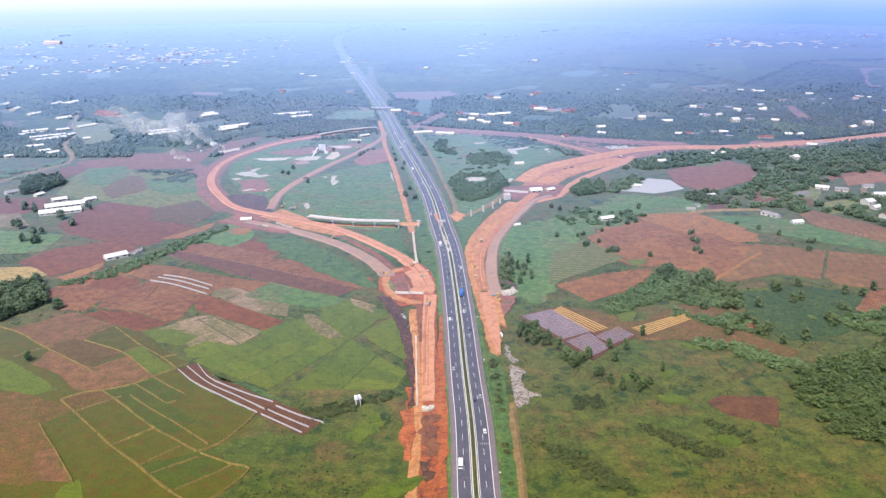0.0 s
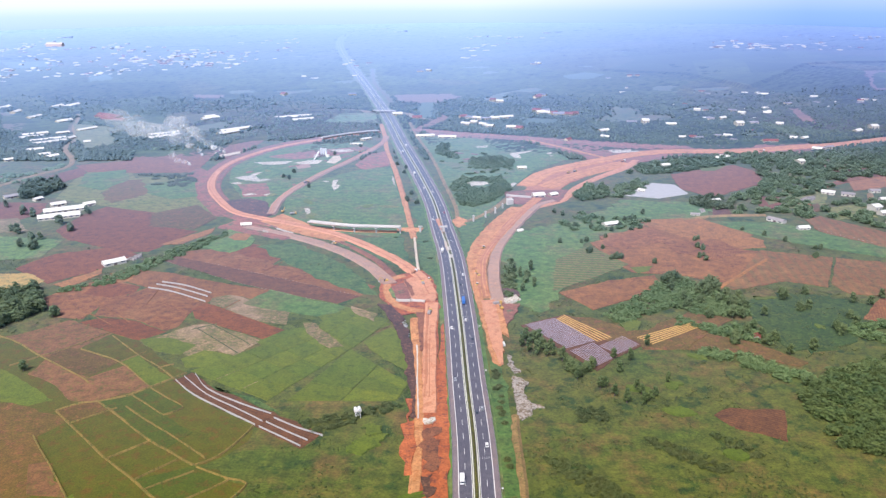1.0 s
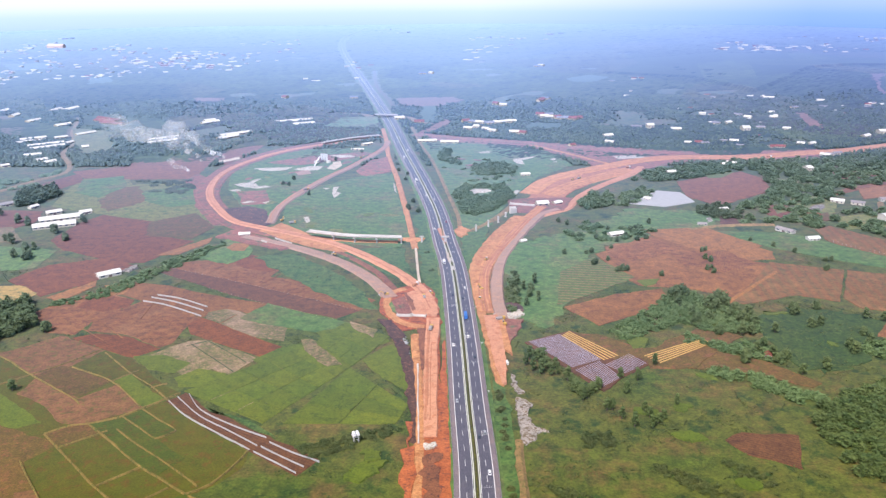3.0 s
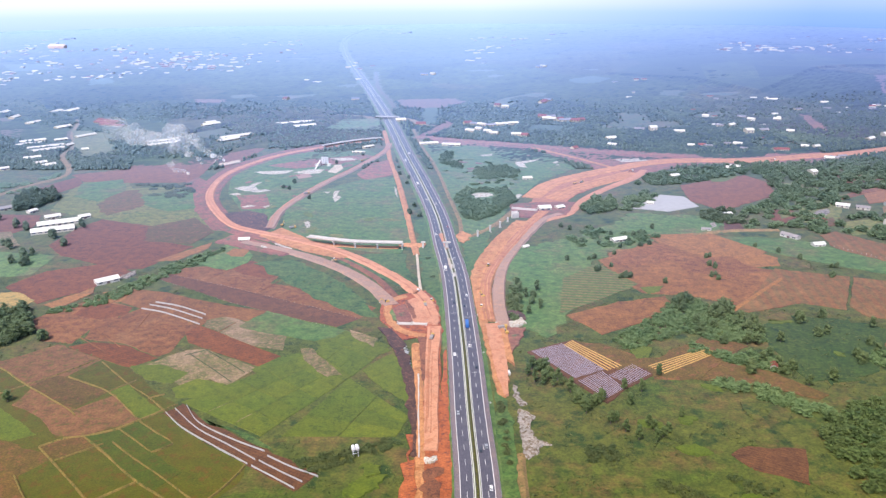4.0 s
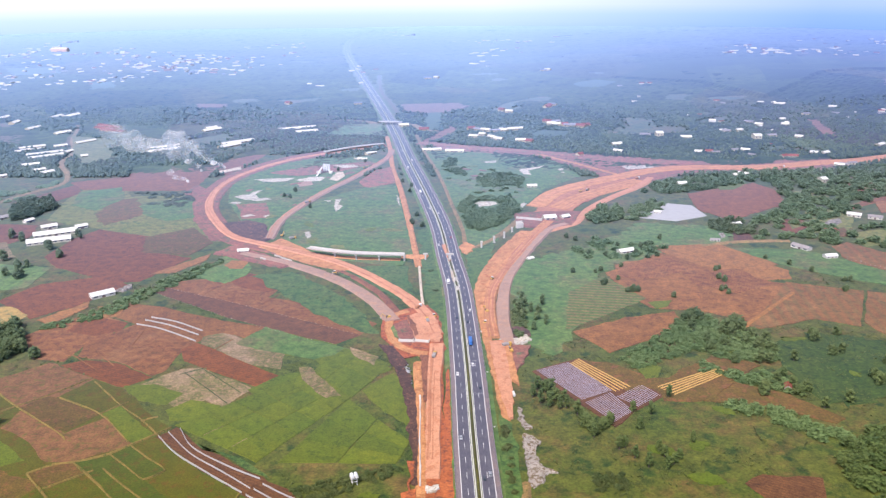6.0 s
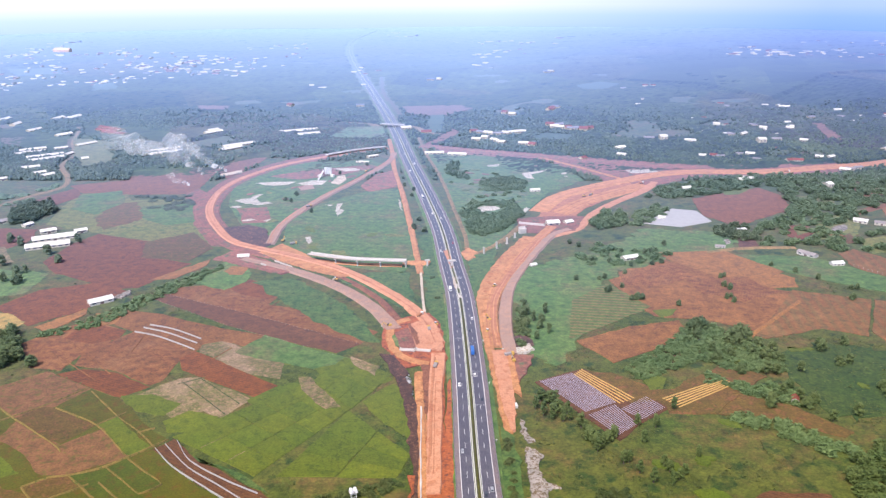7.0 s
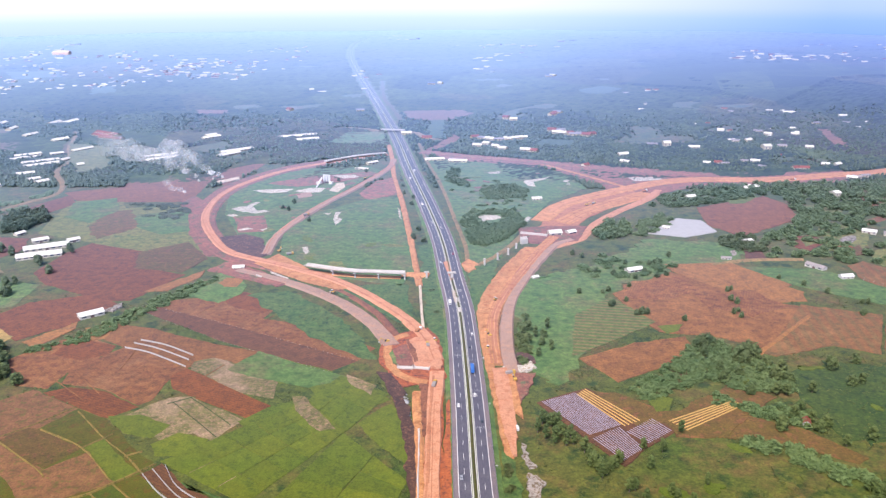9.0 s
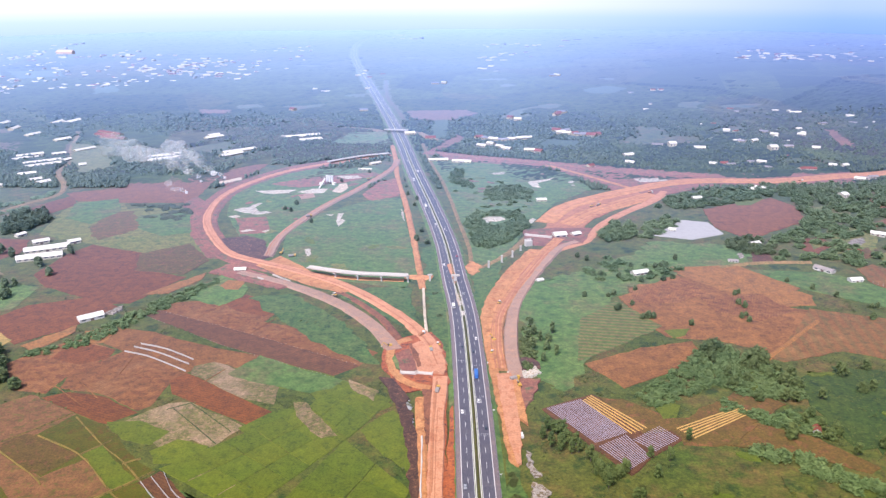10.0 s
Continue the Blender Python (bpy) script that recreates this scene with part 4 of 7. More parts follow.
ROAD_TOP = 1.5
motorway = tagged(lengthwise("motorway", [(-16.5, -0.3), (-12.6, ROAD_TOP - 0.03), (12.6, ROAD_TOP - 0.03), (16.5, -0.3)], M["grass"]), "two-carriageway asphalt motorway with white markings", "road", kind="structure")
for lo, hi in ((-9.5, -1.9), (1.9, 9.5)):
    lengthwise("carriageway", [(lo, ROAD_TOP - 0.2), (lo, ROAD_TOP + 0.02), (hi, ROAD_TOP + 0.02), (hi, ROAD_TOP - 0.2)], M["asphalt"], motorway)
for lo, hi in ((-12.4, -9.5), (9.5, 12.4)):
    lengthwise("hard_shoulder", [(lo, ROAD_TOP - 0.2), (lo, ROAD_TOP + 0.02), (hi, ROAD_TOP + 0.02), (hi, ROAD_TOP - 0.2)], M["shoulder"], motorway)
for off, w in ((-9.3, 0.34), (-2.2, 0.26), (2.2, 0.26), (9.3, 0.34)):
    lengthwise("edge_line", [(off - w / 2, ROAD_TOP + 0.01), (off - w / 2, ROAD_TOP + 0.035), (off + w / 2, ROAD_TOP + 0.035), (off + w / 2, ROAD_TOP + 0.01)], M["paint"], motorway)
# median: two pale kerbs with planted soil between them
for off in (-1.35, 1.35):
    lengthwise("median_kerb", [(off - 0.28, ROAD_TOP - 0.1), (off - 0.22, ROAD_TOP + 0.75), (off + 0.22, ROAD_TOP + 0.75), (off + 0.28, ROAD_TOP - 0.1)], M["kerb"], motorway)
lengthwise("median_soil", [(-1.1, ROAD_TOP - 0.1), (-1.05, ROAD_TOP + 0.5), (1.05, ROAD_TOP + 0.5), (1.1, ROAD_TOP - 0.1)], M["hedge_soil"], motorway)
# steel guard rails outside the shoulders
for off in (-12.45, 12.45):
    lengthwise("guard_rail", [(off - 0.06, ROAD_TOP + 0.45), (off + 0.06, ROAD_TOP + 0.6), (off - 0.06, ROAD_TOP + 0.8)], M["steel"], motorway, 0.0, 1600.0)
# lane dashes, 6 m long every 15 m
dash_mesh = None
far_v, far_f = [], []
for off in (-5.7, 5.7):
    s = 4.0
    while s < 3000:
        x, y, heading = on_axis(s + 3, off)
        z = hill(x, y) + ROAD_TOP + 0.025
        if s < 1100:
            if dash_mesh is None:
                ob = mesh_object("lane_dash", [(-0.10, -3, 0), (0.10, -3, 0), (0.10, 3, 0), (-0.10, 3, 0), (-0.09, -2.98, 0.012), (0.09, -2.98, 0.012), (0.09, 2.98, 0.012), (-0.09, 2.98, 0.012)],
                                 [(4, 5, 6, 7), (0, 1, 5, 4), (1, 2, 6, 5), (2, 3, 7, 6), (3, 0, 4, 7)], M["paint"], motorway)
                dash_mesh = ob.data
            else:
                ob = new("lane_dash", dash_mesh)
                ob.parent = motorway
            ob.matrix_basis = pose(x, y, z, 0, 0, heading)
        else:
            c, sn = math.cos(radians(heading)), math.sin(radians(heading))
            i = len(far_v)
            for u, v in ((-0.15, -3), (0.15, -3), (0.15, 3), (-0.15, 3)):
                far_v.append((x + c * u - sn * v, y + sn * u + c * v, z + 0.012))
            far_f.append((i, i + 1, i + 2, i + 3))
        s += 15.0
tagged(mesh_object("lane_markings", far_v, far_f, M["paint"], motorway), "far white lane dashes", kind="stuff")
# groups of transverse rumble bars on the lanes
for s, side in ((205, 1), (253, 1), (300, 1), (308, -1), (60, 1)):
    for k in range(6):
        x, y, heading = on_axis(s, side * (2.9 + 1.2 * k))
        ob = new("rumble_bar", dash_mesh)
        ob.parent = motorway
        ob.matrix_basis = pose(x, y, ROAD_TOP + 0.03, 0, 0, heading) @ Matrix.Diagonal((0.55, 0.38, 1, 1))


# ---- plants ----
def ico(level):
    bm = bmesh.new()
    bmesh.ops.create_icosphere(bm, subdivisions=level, radius=1.0)
    v = np.array([q.co[:] for q in bm.verts])
    f = np.array([[w.index for w in q.verts] for q in bm.faces])
    bm.free()
    return v, f


ICO = {1: ico(1), 2: ico(2), 3: ico(3)}
ring_at = np.arange(6) * math.pi / 3
ICO[0] = (np.array([(0.15, 0.1, 1.0)] + [(math.cos(q), math.sin(q), -0.7) for q in ring_at]), np.array([(0, i + 1, (i + 1) % 6 + 1) for i in range(6)]))


def joined(name, verts, faces, material, label, category):
    """One object from large arrays of triangles."""
    me = bpy.data.meshes.new(name)
    me.vertices.add(len(verts))
    me.vertices.foreach_set("co", np.asarray(verts, np.float32).ravel())
    n = len(faces)
    me.loops.add(3 * n)
    me.loops.foreach_set("vertex_index", np.asarray(faces, np.int32).ravel())
    me.polygons.add(n)
    me.polygons.foreach_set("loop_start", np.arange(0, 3 * n, 3, dtype=np.int32))
    me.materials.append(material)
    me.update(calc_edges=True)
    return tagged(new(name, me), label, category, kind="stuff")


def crowns(places, radii, heights, level, rng, lift=0.55, rough=0.35, base=0.0):
    """Uneven leaf clumps standing on the ground at the places."""
    v0, f0 = ICO[level]
    n, k = len(places), len(v0)
    ang = rng.uniform(0, 2 * math.pi, n)
    c, s = np.cos(ang)[:, None], np.sin(ang)[:, None]
    j = 1 + rng.normal(0, rough * 0.6, (n, k)).clip(-rough, rough * 1.4)
    x = (v0[None, :, 0] * c - v0[None, :, 1] * s) * j * radii[:, None]
    y = (v0[None, :, 0] * s + v0[None, :, 1] * c) * j * radii[:, None]
    z = v0[None, :, 2] * j * heights[:, None] * 0.5 + heights[:, None] * lift + (base[:, None] if isinstance(base, np.ndarray) else base)
    ground = np.array([hill(a, b) for a, b in places])
    out = np.stack([x + places[:, 0:1], y + places[:, 1:2], np.maximum(z, -0.1) + ground[:, None]], 2).reshape(-1, 3)
    tri = (f0[None] + (np.arange(n) * k)[:, None, None]).reshape(-1, 3)
    return out, tri


def tufts(points, size, rng, count=9):
    """Leaf sprays: loose triangles turned every way round each point (x, y, z)."""
    n = len(points)
    c = points[:, None, :] + rng.normal(0, 0.42, (n, count, 3)) * np.reshape(size, (-1, 1, 1))
    u = rng.normal(0, 0.5, (n, count, 3)) * np.reshape(size, (-1, 1, 1))
    w = rng.normal(0, 0.5, (n, count, 3)) * np.reshape(size, (-1, 1, 1))
    u[:, :, 2] *= 0.4
    w[:, :, 2] *= 0.4
    v = np.stack([c - u, c + u * 0.4 + w, c + u - w * 0.6], 2).reshape(-1, 3)
    return v, np.arange(len(v)).reshape(-1, 3)


def inside(points, outline):
    x, y = points[:, 0], points[:, 1]
    hit = np.zeros(len(points), bool)
    o = np.asarray(outline)
    for (x1, y1), (x2, y2) in zip(o, np.roll(o, -1, 0)):
        cross = (y1 > y) != (y2 > y)
        hit ^= cross & (x < (x2 - x1) * (y - y1) / (y2 - y1 + 1e-9) + x1)
    return hit


def near_roads(points, extra=0.0):
    hit = np.zeros(len(points), bool)
    for line, half in ROADS:
        lo, hi = line.min(0) - 40, line.max(0) + 40
        idx = np.where(((points > lo) & (points < hi)).all(1) & ~hit)[0]
        for part_of in np.array_split(idx, max(1, len(idx) // 2000)):
            if len(part_of) == 0:
                continue
            d = np.linalg.norm(points[part_of][:, None] - line[None], axis=2) - half[None] - extra
            hit[part_of] |= (d < 0).any(1)
    return hit


def free_of(points, extra=2.0):
    ok = ~near_roads(points, extra)
    for o in KEEP_CLEAR:
        lo, hi = o.min(0), o.max(0)
        idx = np.where(ok & ((points > lo) & (points < hi)).all(1))[0]
        if len(idx):
            ok[idx] &= ~inside(points[idx], o)
    return points[ok]


def scatter(outline, spacing, rng, share=1.0):
    """Jittered places inside an outline."""
    o = np.asarray(outline)
    lo, hi = o.min(0), o.max(0)
    gx, gy = np.meshgrid(np.arange(lo[0], hi[0], spacing), np.arange(lo[1], hi[1], spacing))
    p = np.stack([gx.ravel(), gy.ravel()], 1)
    p = p + rng.uniform(-0.45, 0.45, p.shape) * spacing
    p = p[rng.random(len(p)) < share]
    return p[inside(p, o)] if len(p) else p


def tree_kind(name, label, seed, height, spread, material, lumps=10, low=0.2):
    """A broad-leaved tree: tapered trunk with limbs, and a crown of leaf clumps and loose leaves."""
    rng = np.random.default_rng(seed)
    root = tagged(new(name), label, "tree")
    bm = bmesh.new()
    top = height * 0.7
    rings_at = [(0, 0.030), (0.3, 0.022), (0.65, 0.014), (1.0, 0.006)]
    lean = rng.uniform(-0.04, 0.04, 2) * height
    loops = []
    for t, r in rings_at:
        loops.append([bm.verts.new((lean[0] * t * t + math.cos(a) * r * height, lean[1] * t * t + math.sin(a) * r * height, t * top - 0.2)) for a in np.arange(6) * math.pi / 3])
    for a, b in zip(loops, loops[1:]):
        for i in range(6):
            bm.faces.new((a[i], a[(i + 1) % 6], b[(i + 1) % 6], b[i]))
    centres = []
    for i in range(lumps):
        a = i * 2.4 + rng.uniform(-0.4, 0.4)
        t = (i + 0.5) / lumps
        h = height * (low + (0.92 - low) * t + rng.uniform(-0.05, 0.05))
        r = spread * (0.95 - 0.75 * abs(t - 0.35)) * rng.uniform(0.35, 0.75)
        centres.append((math.cos(a) * r, math.sin(a) * r, h))
    for cx, cy, cz in centres[::2]:                      # limbs
        base = Vector((lean[0] * 0.2, lean[1] * 0.2, cz * 0.55))
        tip = Vector((cx * 0.8, cy * 0.8, cz))
        side = Vector((0.010 * height, 0, 0))
        other = Vector((0, 0.010 * height, 0))
        q = [bm.verts.new(base + d) for d in (side, other, -side)]
        e = bm.verts.new(tip)
        for i in range(3):
            bm.faces.new((q[i], q[(i + 1) % 3], e))
    part("trunk", bm, M["bark"], root)
    verts, faces = [], []
    v0, f0 = ICO[2]
    count = 0
    for c in centres:
        r = spread * rng.uniform(0.26, 0.42)
        j = 1 + rng.normal(0, 0.16, len(v0)).clip(-0.3, 0.4)
        verts.append(v0 * j[:, None] * (r, r, r * 0.8) + c)
        faces.append(f0 + count)
        count += len(v0)
        for _ in range(64):                              # loose leaf sprays round the clump
            d = rng.normal(0, 1, 3)
            d /= np.linalg.norm(d)
            p = np.array(c) + d * r * rng.uniform(0.8, 1.55)
            u = rng.normal(0, 1, 3) * (1, 1, 0.45) * spread * 0.085
            w = rng.normal(0, 1, 3) * (1, 1, 0.45) * spread * 0.085
            verts.append(np.array([p - u, p + w, p + u, p - w * 0.7]))
            faces.append(np.array([[0, 1, 2], [0, 2, 3]]) + count)
            count += 4
    crown = joined("crown", np.concatenate(verts), np.concatenate(faces), material, "", "")
    del crown["kind"]
    crown.parent = root
    return root


TREE_LABELS = ("dark green round-crowned tree standing on the meadow", "slender dark green tree with a high crown", "broad bushy green tree with a low crown")
KINDS = [tree_kind("tree", TREE_LABELS[0], 1, 8.5, 3.0, M["leaf"]), tree_kind("tree", TREE_LABELS[1], 2, 11.0, 2.6, M["leaf"], 12, 0.25),
         tree_kind("tree", TREE_LABELS[2], 3, 7.0, 4.0, M["leaf"], 11, 0.12), tree_kind("tree", TREE_LABELS[0], 4, 9.0, 3.6, M["leaf"], 11),
         tree_kind("tree", TREE_LABELS[1], 5, 10.0, 2.4, M["leaf"], 12, 0.2)]
used_kind = set()
tree_rng = random.Random(5)


def tree(place, size=1.0, kind=None, group="scattered trees"):
    k = tree_rng.randrange(len(KINDS)) if kind is None else kind
    turn = tree_rng.uniform(0, 360)
    scale = size * tree_rng.uniform(0.85, 1.15)
    m = pose(place[0], place[1], hill(*place), 0, 0, turn)
    if k not in used_kind:
        used_kind.add(k)
        ob = KINDS[k]
        ob.matrix_basis = m
    else:
        ob = copy_thing(KINDS[k], m)
    ob.scale = (scale, scale, scale * tree_rng.uniform(0.9, 1.1))
    return tagged(ob, group=group)


for p in [(51.6, 521.0), (55.9, 513.4), (61.6, 509.6), (66.7, 519.0), (71.6, 515.2), (60.7, 528.8), (67.7, 505.9), (55.4, 530.8), (64.3, 523.9), (72.3, 507.7)]:
    tree(p, 1.05, tree_rng.choice((1, 3, 4)), "trees beside the mulched plot")
for p in [(78.0, 498.6), (81.5, 484.6), (84.3, 479.5), (87.6, 476.1), (96.9, 487.9), (79.8, 491.5), (84.4, 472.8), (91.5, 481.1)]:
    tree(p, 1.0, tree_rng.choice((1, 3, 4)), "trees beside the mulched plot")
for p in [(114.2, 502.9), (114.2, 482.7), (125.2, 500.1), (141.6, 520.5), (97.3, 460.0), (101.0, 461.5), (104.8, 450.7), (110.6, 441.7), (119.7, 456.7), (122.0, 452.1), (125.7, 444.6), (121.1, 440.2), (142.4, 466.1), (130.4, 450.6)]:
    tree(p, 0.85, tree_rng.choice((0, 1, 4)), "saplings on the meadow")
for p in [(52.6, 669.6), (58.2, 675.6), (62.4, 663.6), (66.2, 649.2), (73.5, 678.5), (72.7, 639.4), (61.9, 628.7), (56.2, 649.3), (56.5, 687.9), (69.0, 663.6)]:
    tree(p, 0.95, None, "trees on the pasture")
for p in [(274.8, 608.8), (275.0, 615.1), (297.5, 621.4), (287.2, 590.2), (278.9, 586.7), (327.7, 602.1), (311.4, 571.5), (290.9, 550.8), (308.5, 556.0), (290.4, 540.4), (258.7, 515.9), (239.4, 508.5), (339.7, 597.1), (356.4, 611.9), (246.0, 575.4), (226.9, 572.1)]:
    tree(p, 1.0, tree_rng.choice((0, 2, 3)), "trees on the knoll")
for p in [(184.4, 642.6), (188.6, 634.3), (198.2, 648.0), (207.7, 620.9), (213.3, 615.6), (221.8, 624.7), (220.5, 605.4), (228.0, 595.5), (235.6, 590.6), (229.9, 615.5), (236.0, 605.3), (191.5, 605.7), (191.1, 591.0), (203.7, 599.4), (220.2, 572.1), (202.4, 572.3), (229.1, 553.4), (229.7, 525.7), (237.7, 532.6), (221.1, 542.9), (206.9, 525.9), (229.9, 537.7)]:
    tree(p, 1.15, tree_rng.choice((0, 2, 3)), "trees in the thicket")
for p in [(-429.0, 750.1), (-414.0, 742.8), (-412.9, 749.9), (-420.7, 774.3), (-426.7, 768.6), (-484.8, 866.4), (-470.2, 859.2), (-431.7, 836.1), (-425.5, 829.5), (-465.8, 804.6), (-454.5, 794.3), (-402.8, 803.9), (-409.6, 865.4), (-290.5, 485.0), (-311.9, 579.5), (-313.5, 576.1), (-520.5, 895.9), (-416.9, 874.9)]:
    tree(p, 1.15, tree_rng.choice((0, 2, 3)), "farm trees")
for p in [(150.2, 740.3), (152.7, 709.4), (158.4, 711.0), (190.3, 697.7), (246.9, 735.7), (240.4, 705.2), (243.4, 742.8), (181.8, 813.4), (191.3, 800.9), (201.7, 806.9), (150.3, 807.6), (134.2, 728.2), (169.5, 797.1), (110.6, 758.9), (345.4, 712.4), (348.4, 715.7), (361.9, 738.0), (168.3, 839.6), (217.3, 861.8), (126.8, 858.3), (118.4, 867.8)]:
    tree(p, 0.8, 2, "bushes between the fields")
for p in [(153.0, 711.1), (157.1, 712.4), (162.2, 711.2), (237.0, 713.6), (241.6, 717.4), (251.8, 769.3), (247.3, 765.0), (136.8, 730.9), (159.4, 775.0), (132.0, 759.0), (137.9, 763.3), (356.9, 738.3), (307.1, 799.6), (323.6, 781.9), (337.7, 763.5), (191.3, 836.4), (197.7, 839.8), (201.1, 829.8), (127.0, 815.7), (133.2, 812.6)]:
    tree(p, 0.7, 2, "bushes between the fields")
for p in [(188.1, 644.2), (194.8, 646.3), (217.9, 629.0), (224.0, 627.2)]:
    tree(p, 1.6, 2, "large trees behind the thicket")
for p in [(-214, 1033), (-223, 1040), (-214, 1067), (-180, 986), (-157, 1267), (-141, 1244), (-174, 1187), (-62, 1064), (-61, 1092), (-39, 909), (-47, 952), (-51, 920), (-75, 1118)]:
    tree(p, 0.9, 2, "trees inside the loop")

wood_rng = np.random.default_rng(11)


def wood(outline, spacing, height, label, share=1.0, material="leaf", name="wood", clump=1.6, clear=None):
    """A wood or thicket: trees about spacing apart, each a heap of small leaf clumps of uneven height."""
    stems = scatter(outline, spacing, wood_rng, share)
    stems = stems[~near_roads(stems, spacing * 0.5)]
    if clear:                               # an open place inside, such as a pool
        stems = stems[~inside(stems, np.asarray(clear))]
    tall = wood_rng.uniform(0.55, 1.3, len(stems)) * height
    n = max(5, int(7 * (spacing / clump) ** 1.3))
    a = wood_rng.uniform(0, 2 * math.pi, (len(stems), n))
    t = np.sqrt(wood_rng.uniform(0, 1, (len(stems), n)))
    r = t * spacing * 0.68
    p = stems[:, None] + np.stack([np.cos(a) * r, np.sin(a) * r], 2)
    top = tall[:, None] * (1.0 - 0.55 * t ** 2) * wood_rng.uniform(0.75, 1.1, (len(stems), n))
    p, top = p.reshape(-1, 2), top.ravel()
    ground = np.array([hill(x, y) for x, y in p])
    size = wood_rng.uniform(0.7, 1.2, len(p)) * clump
    if clump < 1.8:
        v, f = tufts(np.column_stack([p, ground + np.maximum(top - clump * 0.3, 0.3)]), size, wood_rng)
    else:
        v, f = crowns(p, size * 0.62, size * 1.1, 1, wood_rng, 0.0, 0.55, np.maximum(top - clump * 0.3, 0.3))
    core_v, core_f = crowns(stems, np.full(len(stems), spacing * 0.38), tall * 0.7, 1, wood_rng, 0.25, 0.5)
    return joined(name, np.concatenate([v, core_v]), np.concatenate([f, core_f + len(v)]), M[material], label, "wood")


wood([(-403.4, 598.1), (-380.6, 616.7), (-356.4, 636.3), (-325.4, 587.8), (-347.2, 554.2), (-364.7, 531.6)], 4.0, 9.0, "dense dark green tree plantation", name="plantation")
wood([(235.3, 465.6), (261.5, 481.8), (330.9, 517.3), (255.0, 378.0), (222.6, 389.8), (220.6, 414.9), (218.4, 442.7)], 5.0, 5.5, "dense dark green scrub wood", 0.75, material="leaf")
wood([(178.2, 520.2), (212.5, 506.8), (234.6, 482.0), (253.4, 456.1), (243.3, 450.0), (221.9, 469.7), (199.0, 490.8), (176.4, 507.1)], 3.6, 3.0, "dark green hedge of scrub", 0.6, material="thicket", name="scrub", clump=1.5)
wood([(120.4, 576.3), (149.3, 606.0), (177.0, 642.7), (203.8, 659.4), (243.0, 605.3), (234.8, 575.4), (201.2, 575.7), (178.9, 593.5), (151.8, 576.1), (130.5, 559.5)], 3.6, 3.0, "tangled green thicket", 0.7, material="thicket", name="thicket", clump=1.3)
wood([(174.3, 575.9), (203.2, 553.5), (222.3, 558.8), (232.0, 537.7), (223.5, 525.8), (195.6, 543.1), (174.3, 559.1)], 3.6, 2.8, "tangled green thicket", 0.6, material="thicket", name="thicket", clump=1.5)
wood([(298.3, 552.9), (362.0, 574.5), (328.3, 512.6), (310.3, 525.2), (299.5, 537.2)], 4.0, 3.6, "dark green thicket", 0.6, material="thicket", name="thicket", clump=1.5)
wood([(-340.3, 638.9), (-321.5, 647.1), (-304.4, 667.0), (-288.0, 707.3), (-264.5, 753.8), (-235.1, 806.0), (-230.9, 789.7), (-252.8, 734.0), (-275.8, 688.0), (-295.0, 649.6), (-315.6, 633.3), (-333.5, 629.4)], 3.4, 2.3, "bushes along a ditch", 0.42, material="thicket", name="hedge", clump=1.4)
wood([(-552, 1007), (-514, 1022), (-492, 982), (-509, 935), (-526, 935)], 6.0, 8.5, "dark clump of farm trees", 0.95)
wood([(-657, 1074), (-577, 1073), (-562, 1127), (-551, 1116), (-557, 1033), (-595, 963)], 7.0, 2.5, "green garden crops and bushes", 0.5, material="thicket", clump=2.0, name="scrub")
wood([(-588, 1221), (-520, 1207), (-519, 1238), (-490, 1165), (-546, 1146)], 7.0, 7.0, "trees along the road", 0.9, clump=2.3)
wood([(-583, 1352), (-565, 1466), (-471, 1219), (-519, 1238)], 7.5, 8.0, "dark trees behind the smoke", 0.8, clump=2.3)
wood([(-423, 1063), (-351, 1069), (-327, 989), (-395, 1005)], 8.0, 2.2, "rows of young green shrubs", 0.4, material="shrub", clump=1.8, name="scrub")
wood([(-1.3, 980.4), (15.9, 1033.3), (68.5, 1038.9), (79.0, 979.5), (47.2, 909.2), (23.5, 890.2), (7.4, 902.3)], 4.5, 4.0, "dense green thicket round a small pool", 0.85, material="thicket", name="thicket", clump=1.4, clear=[(19, 1000), (24, 1016), (52, 1019), (56, 996), (44, 976), (27, 978)])
wood([(-25.5, 1244.0), (18.9, 1243.3), (93.8, 1122.7), (84.7, 1054.5), (27.2, 1039.4), (-15.1, 1124.1)], 5.0, 2.4, "scattered green scrub beside the motorway", 0.06, material="thicket", name="scrub", clump=1.3)
wood([(32.0, 1094.0), (51.0, 1083.0), (86.0, 1100.0), (94.0, 1136.0), (78.0, 1170.0), (49.0, 1163.0), (34.0, 1137.0)], 5.0, 3.6, "clump of green scrub", 0.6, material="thicket", clump=1.4, name="scrub")
wood([(-18.0, 1192.0), (8.0, 1148.0), (13.0, 1167.0), (-1.0, 1233.0), (-4.0, 1278.0), (-19.0, 1260.0)], 5.0, 3.4, "clump of green scrub", 0.5, material="thicket", clump=1.4, name="scrub")
wood([(154, 952), (174, 990), (201, 980), (189, 933), (155, 917)], 6.0, 6.5, "dark green trees", 0.7, material="thicket")
wood([(198, 966), (246, 1019), (264, 1000), (223, 948), (194, 924)], 6.5, 4.0, "dark green trees", 0.6, material="thicket")
wood([(122.7, 851.5), (147.5, 867.4), (160.8, 851.0), (217.3, 861.8), (221.9, 827.9), (173.3, 801.1), (125.2, 801.7), (110.5, 829.3)], 6.5, 3.5, "bushes", 0.25, material="thicket", name="scrub")
